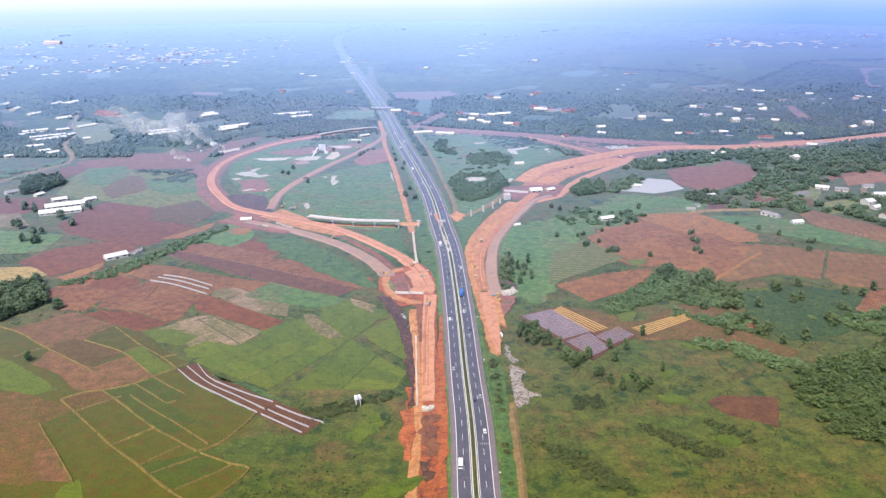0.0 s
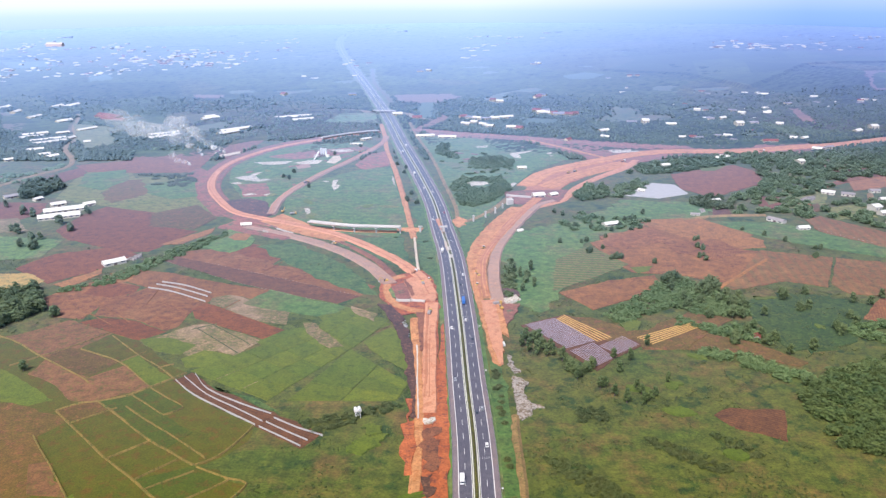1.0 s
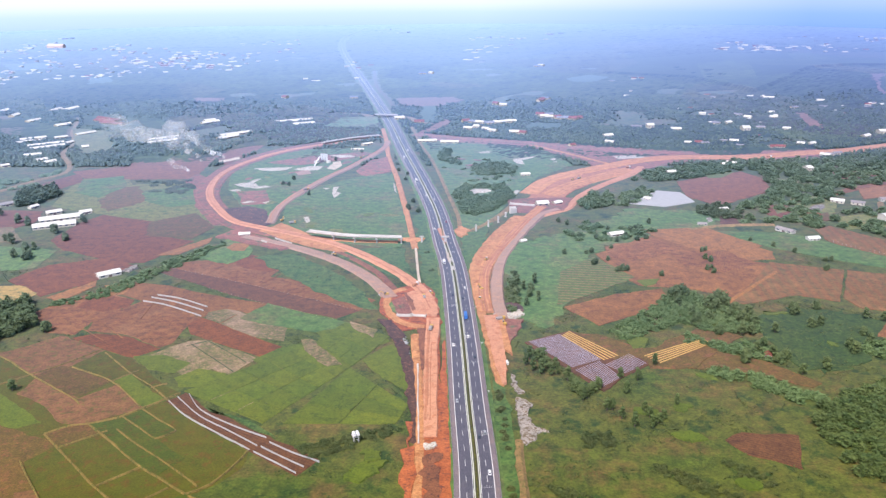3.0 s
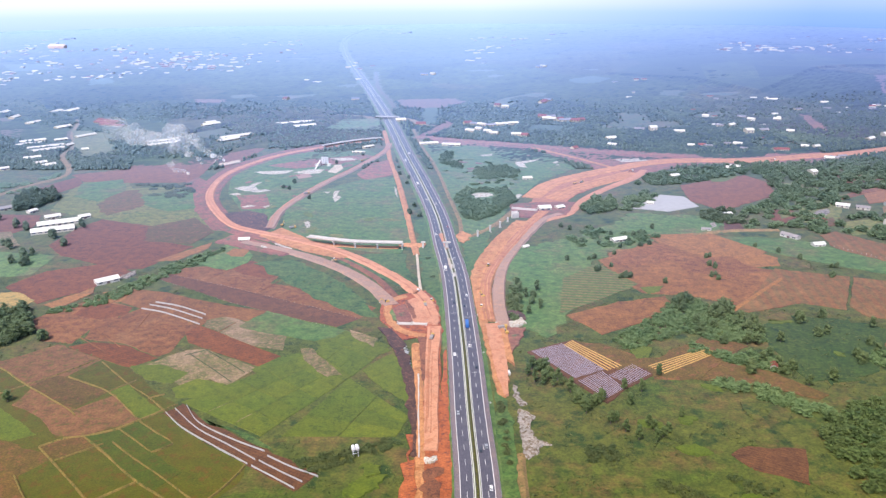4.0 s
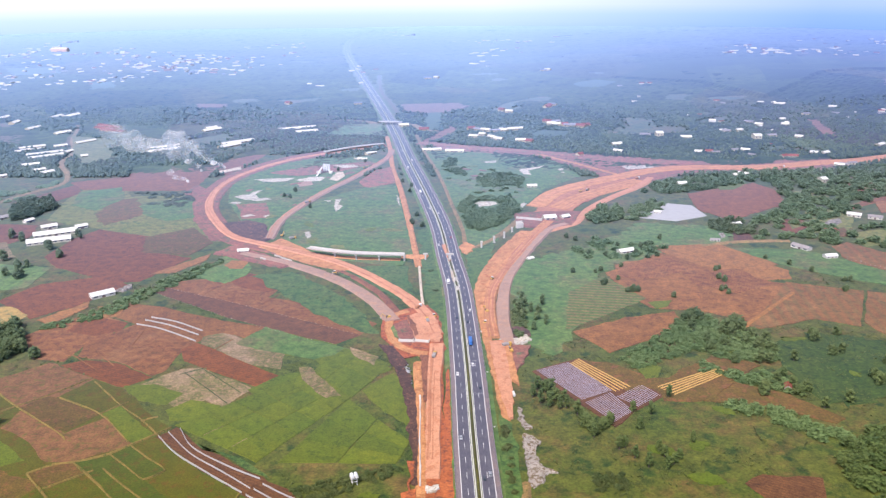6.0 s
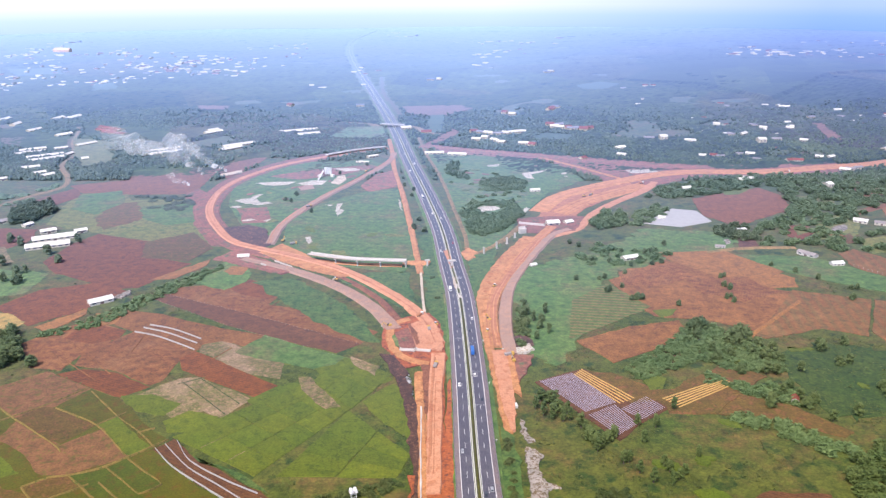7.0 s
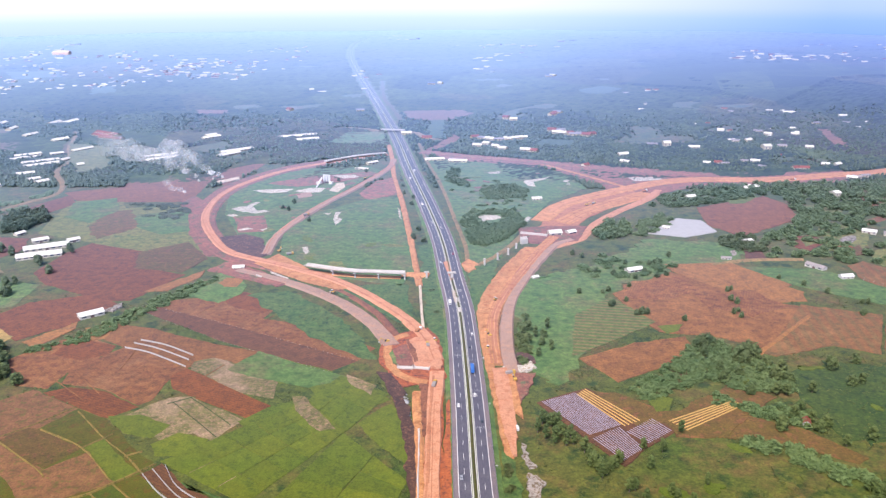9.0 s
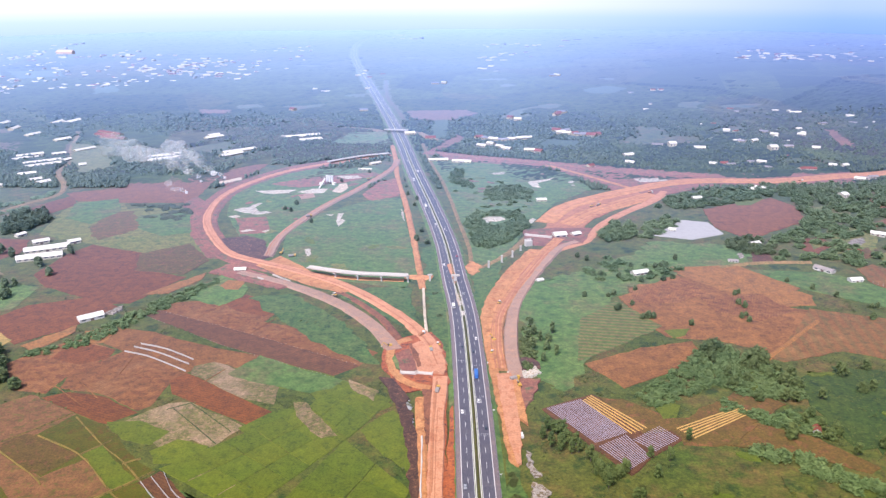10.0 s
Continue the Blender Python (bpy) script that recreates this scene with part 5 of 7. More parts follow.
wood([(248, 1101), (378, 1160), (469, 1200), (435, 1109), (406, 1117), (301, 1058), (241, 1049)], 7.0, 5.0, "green scrub along the road", 0.5, material="thicket", clump=1.7, name="scrub")
wood([(431, 1167), (558, 1186), (710, 1213), (622, 1052), (520, 1015), (454, 948), (395, 921), (329, 909), (410, 1007), (422, 1073)], 7.5, 7.0, "dark green wood", 0.42, material="thicket", clump=1.7)
wood([(329, 909), (395, 921), (436, 908), (543, 906), (470.6, 773.7), (437.1, 825.2), (375.0, 855.1), (315.6, 849.0)], 8.0, 6.0, "gardens and trees round the houses", 0.24, material="thicket", clump=1.7)
wood([(283, 937), (316, 931), (333, 909), (311.6, 855.9), (294.8, 884.7), (284, 905)], 7.0, 6.0, "trees round a house", 0.4)
wood([(40.6, 639.7), (50.5, 675.7), (59.2, 723.8), (54.9, 632.8), (48.2, 606.8)], 4.5, 3.0, "bushes on the bank", 0.5, name="scrub")
wood([(29.7, 483.1), (34.4, 483.1), (34.1, 328.0), (25.6, 328.1)], 3.0, 1.8, "rough grass and bushes on the verge", 0.55, material="shrub", name="verge_scrub", clump=0.8)
wood([(-31.8, 809.8), (-16.6, 809.6), (-1.4, 661.3), (-11.4, 654.2), (-26.7, 742.2)], 4.5, 1.2, "rough grass and bushes on the verge", 0.12, material="shrub", name="verge_scrub", clump=0.9)
wood([(-5.8, 560.4), (-3.1, 560.4), (0.9, 384.7), (-1.3, 373.3)], 2.5, 1.2, "rough grass on the verge", 0.6, material="shrub", name="verge_scrub", clump=0.9)


for outline in ([(51.3, 380.9), (68.4, 377.9), (93.2, 346.1), (94.4, 331.8), (77.6, 341.3), (62.9, 361.5)],
                [(109.2, 404.8), (129.3, 392.3), (155.0, 372.0), (149.2, 363.9), (122.9, 380.6)],
                [(76.6, 433.1), (94.9, 436.6), (94.9, 421.2), (76.2, 418.6)],
                [(147.9, 411.0), (166.5, 396.4), (176.0, 382.1), (161.2, 381.0)],
                [(-91.1, 418.7), (-68.0, 427.4), (-37.5, 443.0), (-28.1, 435.7), (-53.3, 420.5), (-78.7, 405.6)]):
    wood(outline, 2.2, 1.3, "low dark green scrub on the meadow", 0.5, material="shrub", name="scrub", clump=0.9)


# ---- water, ditches and bare patches ----
def pond(points, label="shallow pale muddy puddle", z=0.16, material="water"):
    field(points, material, label, z, 1.0, "pond", category="water", grain=1.6)


pond([(41.6, 476.4), (46.7, 473.0), (51.4, 466.5), (47.6, 457.1), (48.5, 443.5), (57.6, 436.9), (51.1, 433.4), (48.2, 425.0), (43.0, 421.0), (41.1, 427.8), (41.3, 443.5), (40.8, 460.3)])
pond([(40.4, 507.9), (43.0, 505.1), (43.8, 489.9), (48.3, 483.0), (43.2, 481.4), (40.5, 493.5)], "narrow puddle in the ditch")
pond([(91, 1191), (117, 1207), (131, 1216), (120, 1199), (104, 1186), (106, 1157), (96, 1162)], "shallow white flooded ground", 0.16, "pool")
pond([(23, 1006), (31, 1013), (46, 1013), (51, 1003), (40, 993), (28, 996)], "small pale pool inside the thicket", 0.16, "pool")
pond([(42, 1244), (60, 1253), (60, 1239), (45, 1235)], "shallow white flooded ground", 0.16, "pool")
pond([(245, 1213), (290, 1217), (291, 1199), (250, 1192)], "shallow flooded ground", 0.16, "pool")
pond([(-287, 1038), (-280, 1048), (-272, 1051), (-265, 1071), (-259, 1071), (-264, 1051), (-253, 1031), (-245, 1034), (-237, 1027), (-253, 1018), (-266, 1025), (-279, 1031)], "shallow white flooded ground", 0.16, "pool")
pond([(-286, 1009), (-278, 1015), (-271, 1009), (-277, 1003)], "shallow white flooded ground", 0.16, "pool")
pond([(-256, 950), (-246, 958), (-240, 953), (-251, 947)], "shallow white flooded ground", 0.16, "pool")
pond([(-230, 950), (-221, 958), (-217, 952), (-225, 944)], "shallow white flooded ground", 0.16, "pool")
pond([(-283, 1133), (-267, 1137), (-243, 1140), (-230, 1140), (-236, 1125), (-255, 1118), (-270, 1122)], "shallow white flooded ground", 0.16, "pool")
pond([(-226, 1128), (-207, 1147), (-186, 1147), (-190, 1124), (-206, 1121)], "shallow white flooded ground", 0.16, "pool")
pond([(-188, 1222), (-157, 1226), (-147, 1213), (-168, 1204)], "shallow white flooded ground", 0.16, "pool")
pond([(-78, 1048), (-74, 1031), (-70, 994), (-73, 1006)], "shallow white flooded ground", 0.16, "pool")
pond([(-167, 1020), (-159, 1020), (-161, 1013)], "shallow white flooded ground", 0.16, "pool")
pond([(-154, 1023), (-147, 1026), (-148, 1004), (-141, 992), (-145, 968), (-151, 992)], "shallow white flooded ground", 0.16, "pool")
pond([(-168.6, 886.1), (-163.7, 888.5), (-158.3, 871.5), (-161.0, 864.5)], "shallow white flooded ground", 0.16, "pool")
pond([(16, 992), (30, 998), (32, 983), (20, 977)], "shallow white flooded ground", 0.16, "pool")
pond([(69, 985), (84, 1009), (87, 1003), (74, 971)], "shallow white flooded ground", 0.16, "pool")
pond([(418, 919), (429, 932), (442, 937), (437, 921), (423, 908), (417, 911)], "small grey farm pond")
field([(-179, 1131), (-174, 1171), (-165, 1179), (-159, 1154), (-166, 1124)], "sand", "pale sandy works yard", 0.3, name="works_yard")
field([(-350, 1183), (-324, 1212), (-320, 1199), (-343, 1170)], "sand", "pale strip of sand", 0.5, name="sand_heap")
field([(-58.6, 602.7), (-47.8, 595.3), (-40.0, 581.0), (-32.6, 549.9), (-23.9, 514.8), (-21.3, 475.1), (-20.4, 421.2), (-24.4, 425.4), (-28.2, 475.1), (-33.6, 519.7), (-41.6, 555.3), (-48.8, 577.6)], "mud", "black muddy ditch with rubble", 0.2, 2.0, "ditch")
field([(-16.8, 406.1), (-12.2, 412.6), (-8.1, 408.0), (-7.1, 379.0), (-9.4, 366.8), (-13.9, 373.4), (-15.6, 387.7)], "cut", "dark wet soil on the fill", 0.5, 3.0, "wet_soil", grain=3.0)
field([(-14.8, 359.9), (-10.0, 363.6), (-7.9, 347.1), (-12.5, 341.3)], "mud", "dark wet soil on the fill", 0.5, 2.5, "wet_soil", grain=3.0)
field([(-29.6, 443.9), (-23.8, 443.9), (-24.7, 415.9), (-21.3, 384.8), (-22.9, 363.6), (-26.7, 365.2), (-25.8, 396.8), (-24.5, 412.6)], "laterite_wet", "spilled orange earth", 0.5, 2.5, "spoil")
field([(-27.9, 412.6), (-22.6, 415.9), (-19.9, 390.7), (-20.6, 367.9), (-23.4, 361.5), (-27.3, 365.2), (-27.8, 384.8)], "laterite_wet", "spilled orange earth", 0.55, 2.5, "spoil")
field([(-6.6, 560.4), (-4.0, 560.4), (-0.3, 396.7), (-1.3, 332.7), (-5.6, 332.7), (-7.6, 422.5)], "laterite_wet", "orange earth slope under the motorway", 0.4, 1.5, "earth_slope")
field([(-26.0, 583.7), (-20.6, 580.4), (-18.0, 515.9), (-20.5, 514.5), (-23.4, 545.5)], "cut", "dark cut slope of earth", 0.6, 0.8, "cut_slope", grain=3.0)
field([(-40.5, 649.8), (-33.8, 658.4), (-26.0, 658.5), (-14.3, 643.8), (-10.9, 612.5), (-12.0, 605.1), (-30.9, 605.7), (-35.7, 629.5)], "laterite_pale", "packed pinkish earth pad", 1.0, 0.8, "earth_pad", grain=3.0)
field([(-49.3, 636.3), (-41.2, 646.6), (-35.3, 629.5), (-31.9, 609.4), (-43.2, 607.4), (-47.6, 619.6)], "red_waste", "graded red soil inside the haul road", 0.9, 0.8, "graded_soil", grain=3.0)
field([(-51.8, 629.3), (-50.1, 635.3), (-44.8, 612.1), (-47.4, 612.0)], "grass", "grassed strip inside the haul road", 0.9, 0.5, "island", grain=3.0)
field([(-41.3, 654.0), (-38.6, 655.1), (-33.6, 639.5), (-29.0, 617.9), (-31.3, 614.1), (-36.2, 631.4)], "cut", "dark winding cut in the earth", 1.0, 0.8, "cut_slope", grain=3.0)
field([(16.3, 709.9), (19.4, 739.7), (24.6, 764.9), (33.6, 794.9), (45.2, 829.0), (70.0, 890.0), (84.0, 888.0), (52.3, 806.1), (39.5, 756.5), (31.9, 697.8), (28.3, 652.7), (27.5, 608.3), (35.8, 561.6), (37.9, 510.0), (35.0, 492.3), (29.7, 495.3), (26.8, 531.6), (23.4, 584.4), (18.2, 642.2)], "laterite", "raw orange earth slope along the ramp", 0.4, 1.0, "earth_fill", grain=3.0)
field([(35.2, 602.0), (41.3, 599.4), (42.6, 569.7), (43.7, 536.9), (38.6, 544.8), (36.6, 568.0)], "laterite", "packed orange earth bench", 0.9, 0.5, "earth_bench", grain=3.0)
field([(25.7, 605.5), (36.4, 607.5), (37.8, 568.0), (38.6, 530.4), (36.9, 494.2), (34.1, 493.0), (30.8, 516.5), (27.4, 565.5)], "laterite_pale", "tapering packed orange ramp", 1.0, 0.5, "ramp_embankment", grain=3.0)
field([(42.9, 599.4), (57.9, 600.5), (53.3, 584.7), (48.1, 569.7), (42.6, 557.8), (42.5, 535.4), (41.3, 561.7), (40.4, 586.3)], "red_waste", "brown washed-out soil beside the ramp", 0.3, 1.5, "washed_soil", grain=3.0)
field([(45.0, 632.4), (53.0, 634.5), (58.3, 624.7), (59.2, 615.2), (55.0, 616.1), (49.2, 611.3), (44.6, 613.1)], "mud", "dark wet mud at the ramp end", 0.5, 0.8, "wet_soil", grain=3.0)
pond([(33.4, 608.4), (40.6, 609.4), (47.9, 611.3), (55.2, 618.0), (58.3, 609.6), (50.6, 602.2), (43.1, 603.0), (37.4, 603.9)], "pale puddle at the ramp end", 0.8, "pool")
field([(-207.8, 833.3), (-188.4, 862.5), (-141.7, 811.1), (-100.4, 770.7), (-110.9, 761.3), (-163.6, 797.0)], "laterite", "raw orange earth beside the ramp", 0.5, 1.0, "earth_fill")
field([(-249.0, 812.4), (-234.6, 840.3), (-204.4, 818.2), (-160.7, 781.0), (-170.6, 771.5), (-210.9, 793.5)], "red_waste", "raw orange earth beside the ramp", 0.4, 1.5, "earth_fill")
field([(-243, 931), (-220, 917), (-200.1, 862.6), (-216.6, 844.5), (-242.7, 872.6), (-268, 918)], "mud", "dark slope inside the loop", 0.6, 1.5, "cut_slope")
field([(68, 959), (109, 967), (149, 967), (131, 912), (105.7, 899.8), (69, 908)], "red_waste", "red worked ground at the abutment", 0.7, 1.0, "worked_ground")
field([(3.6, 832.9), (8.8, 850.7), (13.8, 846.1), (18.6, 832.7), (15.8, 817.6), (9.6, 813.4), (4.8, 819.9)], "laterite", "red heap of dug earth", 0.8, 3.0, "earth_heap", grain=3.0)
field([(-15.4, 837.0), (-10.3, 840.5), (-5.1, 789.9), (-7.2, 785.3)], "laterite_pale", "bare worked soil on the median", 1.45, 0.4, "works_strip", grain=2.0)
field([(-5.9, 760.3), (-2.2, 760.3), (0.5, 732.9), (-3.0, 731.5)], "sand", "pale worked soil on the median", 1.45, 0.4, "works_strip", grain=2.0)
ribbon([(18.6, 832.7), (37.2, 859.5), (63, 913), (71, 934)], 4, "path", "dirt track along the piers", 0.35)
ribbon([(-55.8, 803.8), (-42.6, 805.7), (-28.6, 803.5)], 8, "laterite", "orange works track", 0.45, "haul_road")
ribbon([(-141.4, 809.0), (-103.8, 800.3), (-55.3, 795.7)], 6, "laterite", "orange works track below the viaduct", 0.35, "haul_road")
ribbon([(39.2, 425.8), (38.2, 396.5), (38.1, 357.1), (37.0, 328.0)], 2.0, "path", "narrow dirt track beside the ditch", 0.3)
ribbon([(230.0, 635.3), (259.2, 666.2), (297.7, 707.9)], 1.6, "soil_orange", "farm track across the field", 0.35)
ribbon([(255.8, 838.5), (291.1, 851.6), (324.3, 855.7), (352.8, 855.4)], 3.5, "path", "farm track", 0.35)
ribbon([(474, 985), (520, 1015), (575, 1043)], (8, 12), "soil_tan", "bare tan track", 0.3)
ribbon([(481.4, 877.3), (503, 920), (515, 947)], 4, "path", "village lane", 0.3)
ribbon([(-234, 1628), (-173, 1604), (-154, 1581)], 8, "path", "earth approach to the bridge", 1.5, "bridge_approach")
ribbon([(-103, 1580), (-80, 1565), (-61, 1517), (-34, 1497)], 8, "path", "earth approach to the bridge", 1.5, "bridge_approach")
ribbon([(-23.7, 521.5), (-21.4, 466.9), (-19.0, 421.2)], 0.6, "concrete", "concrete drain beside the haul road", 0.9, "drain", 0.35, 0.3)
ribbon([(-124, 1720), (-155, 1886), (-189, 2050), (-228, 2392)], 5, "paddy_dry", "bare strip beside the motorway", 0.3)

field([(93.0, 574.2), (110.6, 571.8), (136.9, 548.7), (166.5, 546.4), (190.4, 540.0), (169.4, 518.4), (138.2, 516.7), (138.9, 534.3), (115.8, 528.4)], "paddy_dry", "brown bare soil round the straw rows", 0.1, 1.5)
field([(130.5, 559.5), (141.1, 568.2), (148.1, 563.7), (141.2, 548.7), (132.2, 546.6)], "lush", "small green plot", 0.14)
pond([(286.4, 880.1), (292.3, 883.9), (289.3, 867.4), (284.1, 863.7)], "small brown pond")
pond([(-17.0, 418.1), (-15.1, 421.1), (-9.8, 421.8), (-7.7, 419.3), (-11.7, 416.8), (-14.9, 415.6)], "small pale puddle at the end of the embankment", 0.9, "pool")
pond([(-307.7, 710.8), (-303.8, 720.8), (-299.7, 727.5), (-296.1, 720.7), (-300.6, 709.1)], "pale creek among the bushes")

# patches of bare, wet and sandy ground round the works
patch_rng = random.Random(9)
for quarter, n, mats in (([(-300, 1104), (-137, 1244), (-159, 1139), (-209, 930), (-250, 931)], 14, ("red_waste", "olive", "lush", "red_waste")), ([(-188, 930), (-79, 1064), (-47.6, 820.5), (-141.7, 811.1)], 9, ("olive", "lush", "olive")),
                         ([(154, 1261), (235, 1205), (210, 1113), (135, 1096)], 9, ("red_waste", "laterite", "pool")), 
                         ([(-10, 1219), (99, 1262), (139, 1207), (76, 1062), (6, 1063)], 8, ("olive", "lush", "red_waste")), ([(-96.7, 483.9), (-29.7, 467.0), (-22.9, 332.8), (-96.2, 333.0), (-113.8, 397.1)], 7, ("lush_deep", "meadow")),
                         ([(53.0, 483.0), (180.9, 508.9), (254.3, 442.5), (144.6, 332.3), (38.8, 332.6)], 9, ("lush_deep", "meadow")), ([(86.6, 528.6), (277.2, 673.5), (331.7, 604.5), (241.7, 499.4)], 9, ("olive", "lush")),
                         ([(148.0, 559.3), (195.6, 543.1), (239.9, 494.9), (185.0, 508.8)], 7, ("olive", "paddy_dry"))):
    o = np.array(quarter)
    lo, hi = o.min(0), o.max(0)
    done = 0
    while done < n:
        c = np.array((patch_rng.uniform(lo[0], hi[0]), patch_rng.uniform(lo[1], hi[1])))
        if not inside(c[None], o)[0]:
            continue
        done += 1
        if c[1] < 660 and len(free_of(c[None], 3.0)) == 0:
            continue
        near = c[1] < 620
        r = patch_rng.uniform(2.5, 8) * (1.0 if near else 0.8)
        stretch, turn = patch_rng.uniform(1.0, 2.6), patch_rng.uniform(0, math.pi)
        pts = []
        for k in range(9):
            a = k * 2 * math.pi / 9
            u, v = math.cos(a) * r * stretch * patch_rng.uniform(0.6, 1.2), math.sin(a) * r * patch_rng.uniform(0.6, 1.2)
            pts.append((c[0] + u * math.cos(turn) - v * math.sin(turn), c[1] + u * math.sin(turn) + v * math.cos(turn)))
        field(pts, patch_rng.choice(mats), "irregular patch of bare or weedy ground", 0.05, 1.6, "ground_patch", False, "ground patch", 2.0)

# clearings in the far woods
for pts, mat, label in (([(-132, 1837), (5, 1852), (27, 1804), (-38, 1701), (-112, 1728)], "soil_red", "red ploughed clearing"), ([(1006, 1973), (1167, 2001), (1019, 1737), (934, 1775)], "soil_red", "red clearing on the slope"),
                        ([(307, 2195), (379, 2261), (427, 2217), (370, 2114), (311, 2116)], "knoll", "pale green clearing"), ([(-215, 1576), (-148, 1581), (-129, 1455), (-242, 1458)], "grass", "green meadow by the bridge"),
                        ([(-1014, 2247), (-953, 2273), (-889, 2125), (-946, 2090)], "knoll", "pale green clearing in the town"), ([(-1430, 2580), (-1281, 2609), (-1196, 2466), (-1304, 2407)], "knoll", "pale clearing in the town"),
                        ([(-13, 1550), (4, 1515), (-32, 1411), (-57, 1412)], "soil_red", "red clearing"), ([(-593, 1852), (-520, 1849), (-514, 1802), (-569, 1795)], "soil_red", "red clearing"),
                        ([(-63, 1718), (-32, 1718), (-34, 1516), (-61, 1517)], "knoll", "green clearing"), ([(677, 1602), (706, 1616), (667, 1435), (644, 1454)], "soil_tan", "bare tan clearing on the slope"),
                        ([(150, 1511), (208, 1497), (190, 1441), (128, 1449)], "knoll", "pale green garden"), ([(-699, 1469), (-607, 1425), (-533, 1275), (-570, 1221), (-619, 1301)], "olive", "green pasture by the road")):
    field(pts, mat, label, 0.4, 4.0)


# ---- rows of plastic mulch and straw ----
def row_between(a, b, width, height, material, name, parent):
    a, b = Vector((*a, 0)), Vector((*b, 0))
    d = (b - a).normalized()
    n = Vector((d.y, -d.x, 0))
    k = max(2, int((b - a).length / 9))
    verts, faces = [], []
    for i in range(k + 1):
        c = a + (b - a) * i / k + n * random.uniform(-0.12, 0.12)
        for o, h in ((-0.5, 0.15), (-0.3, 0.85), (0.0, 1.0), (0.3, 0.85), (0.5, 0.15)):
            verts.append(c + n * o * width + Vector((0, 0, 0.95 + h * height)))
    for i in range(k):
        for j in range(4):
            faces.append((i * 5 + j, i * 5 + j + 1, i * 5 + j + 6, i * 5 + j + 5))
    return mesh_object(name, verts, faces, M[material], parent)


def rows(a0, a1, b0, b1, count, width, height, material, name, label, category):
    """Parallel raised rows from the line a0-a1 to the line b0-b1."""
    root = tagged(new(name), label, category, kind="structure")
    a0, a1, b0, b1 = (np.array(q) for q in (a0, a1, b0, b1))
    for i in range(count):
        t = (i + 0.5) / count
        row_between(a0 + (a1 - a0) * t, b0 + (b1 - b0) * t, width, height, material, "mulch_row", root)


MULCH = "rows of silver plastic mulch on dark soil"
rows((57.5, 558.4), (82.0, 571.3), (83.7, 516.9), (106.1, 529.7), 19, 0.62, 0.25, "mulch", "mulched_plot", MULCH, "crop rows")
rows((85.0, 513.1), (104.5, 527.3), (99.8, 489.0), (114.8, 502.8), 13, 0.62, 0.25, "mulch", "mulched_plot", MULCH, "crop rows")
rows((107.2, 521.0), (127.6, 538.1), (118.5, 508.0), (137.1, 523.5), 13, 0.62, 0.25, "mulch", "mulched_plot", MULCH, "crop rows")
rows((82.5, 568.5), (90.3, 577.0), (107.2, 527.3), (120.4, 535.5), 5, 1.2, 0.4, "strawrow", "straw_rows", "rows covered with yellow straw", "crop rows")
rows((136.7, 535.7), (146.8, 522.7), (186.6, 564.5), (192.1, 555.1), 6, 1.2, 0.4, "strawrow", "straw_rows", "rows covered with yellow straw", "crop rows")
bed = tagged(new("plastic_strips"), "white plastic strips across dark beds", "plastic strips", kind="structure")
for pts in ([(-181.9, 471.0), (-165.4, 452.8), (-142.0, 434.3), (-116.2, 415.0)], [(-177.7, 475.9), (-155.9, 452.0), (-133.2, 435.0), (-112.6, 419.0)], [(-171.6, 480.1), (-157.1, 458.9), (-130.9, 440.0), (-109.3, 427.8)], [(-113.4, 413.0), (-98.2, 402.0), (-85.1, 392.2)], [(-110.4, 418.3), (-96.0, 407.7), (-81.9, 398.2)], [(-106.5, 423.0), (-89.9, 411.6), (-74.0, 403.2)]):
    ribbon(pts, 0.08, "plastic", "", 0.22, "plastic_strip", 0.04, 0.03, 6.0, bed, roads=False)
bed = tagged(new("plastic_strips"), "white plastic strips on ploughed soil", "plastic strips", kind="structure")
for pts in ([(-260.2, 638.2), (-241.1, 631.3), (-223.1, 620.6), (-201.6, 606.4)], [(-256.2, 646.5), (-233.0, 636.6), (-203.0, 617.8)], [(-253.1, 652.1), (-230.2, 643.5), (-202.3, 625.6)]):
    ribbon(pts, 0.08, "plastic", "", 0.22, "plastic_strip", 0.04, 0.03, 6.0, bed, roads=False)


# ---- stakes and fence posts ----
def stakes(points, gap, height, label, name="stake_row", category="stakes"):
    root = tagged(new(name), label, category)
    line = curve_through(points, 1.0)
    s = np.concatenate([[0], np.cumsum(np.linalg.norm(np.diff(line, axis=0), axis=1))])
    shared = None
    for q in np.arange(0, s[-1], gap):
        x, y = np.interp(q, s, line[:, 0]), np.interp(q, s, line[:, 1])
        if shared is None:
            w = 0.06
            ob = mesh_object("post", [(-w, -w, 0), (w, -w, 0), (w, w, 0), (-w, w, 0), (-w * 0.7, -w * 0.7, height), (w * 0.7, -w * 0.7, height), (w * 0.7, w * 0.7, height), (-w * 0.7, w * 0.7, height)],
                             [(4, 5, 6, 7), (0, 1, 5, 4), (1, 2, 6, 5), (2, 3, 7, 6), (3, 0, 4, 7)], M["concrete"], root)
            shared = ob.data
        else:
            ob = new("post", shared)
            ob.parent = root
        ob.matrix_basis = pose(x, y, 0.2, random.uniform(-6, 6), random.uniform(-6, 6), 0)


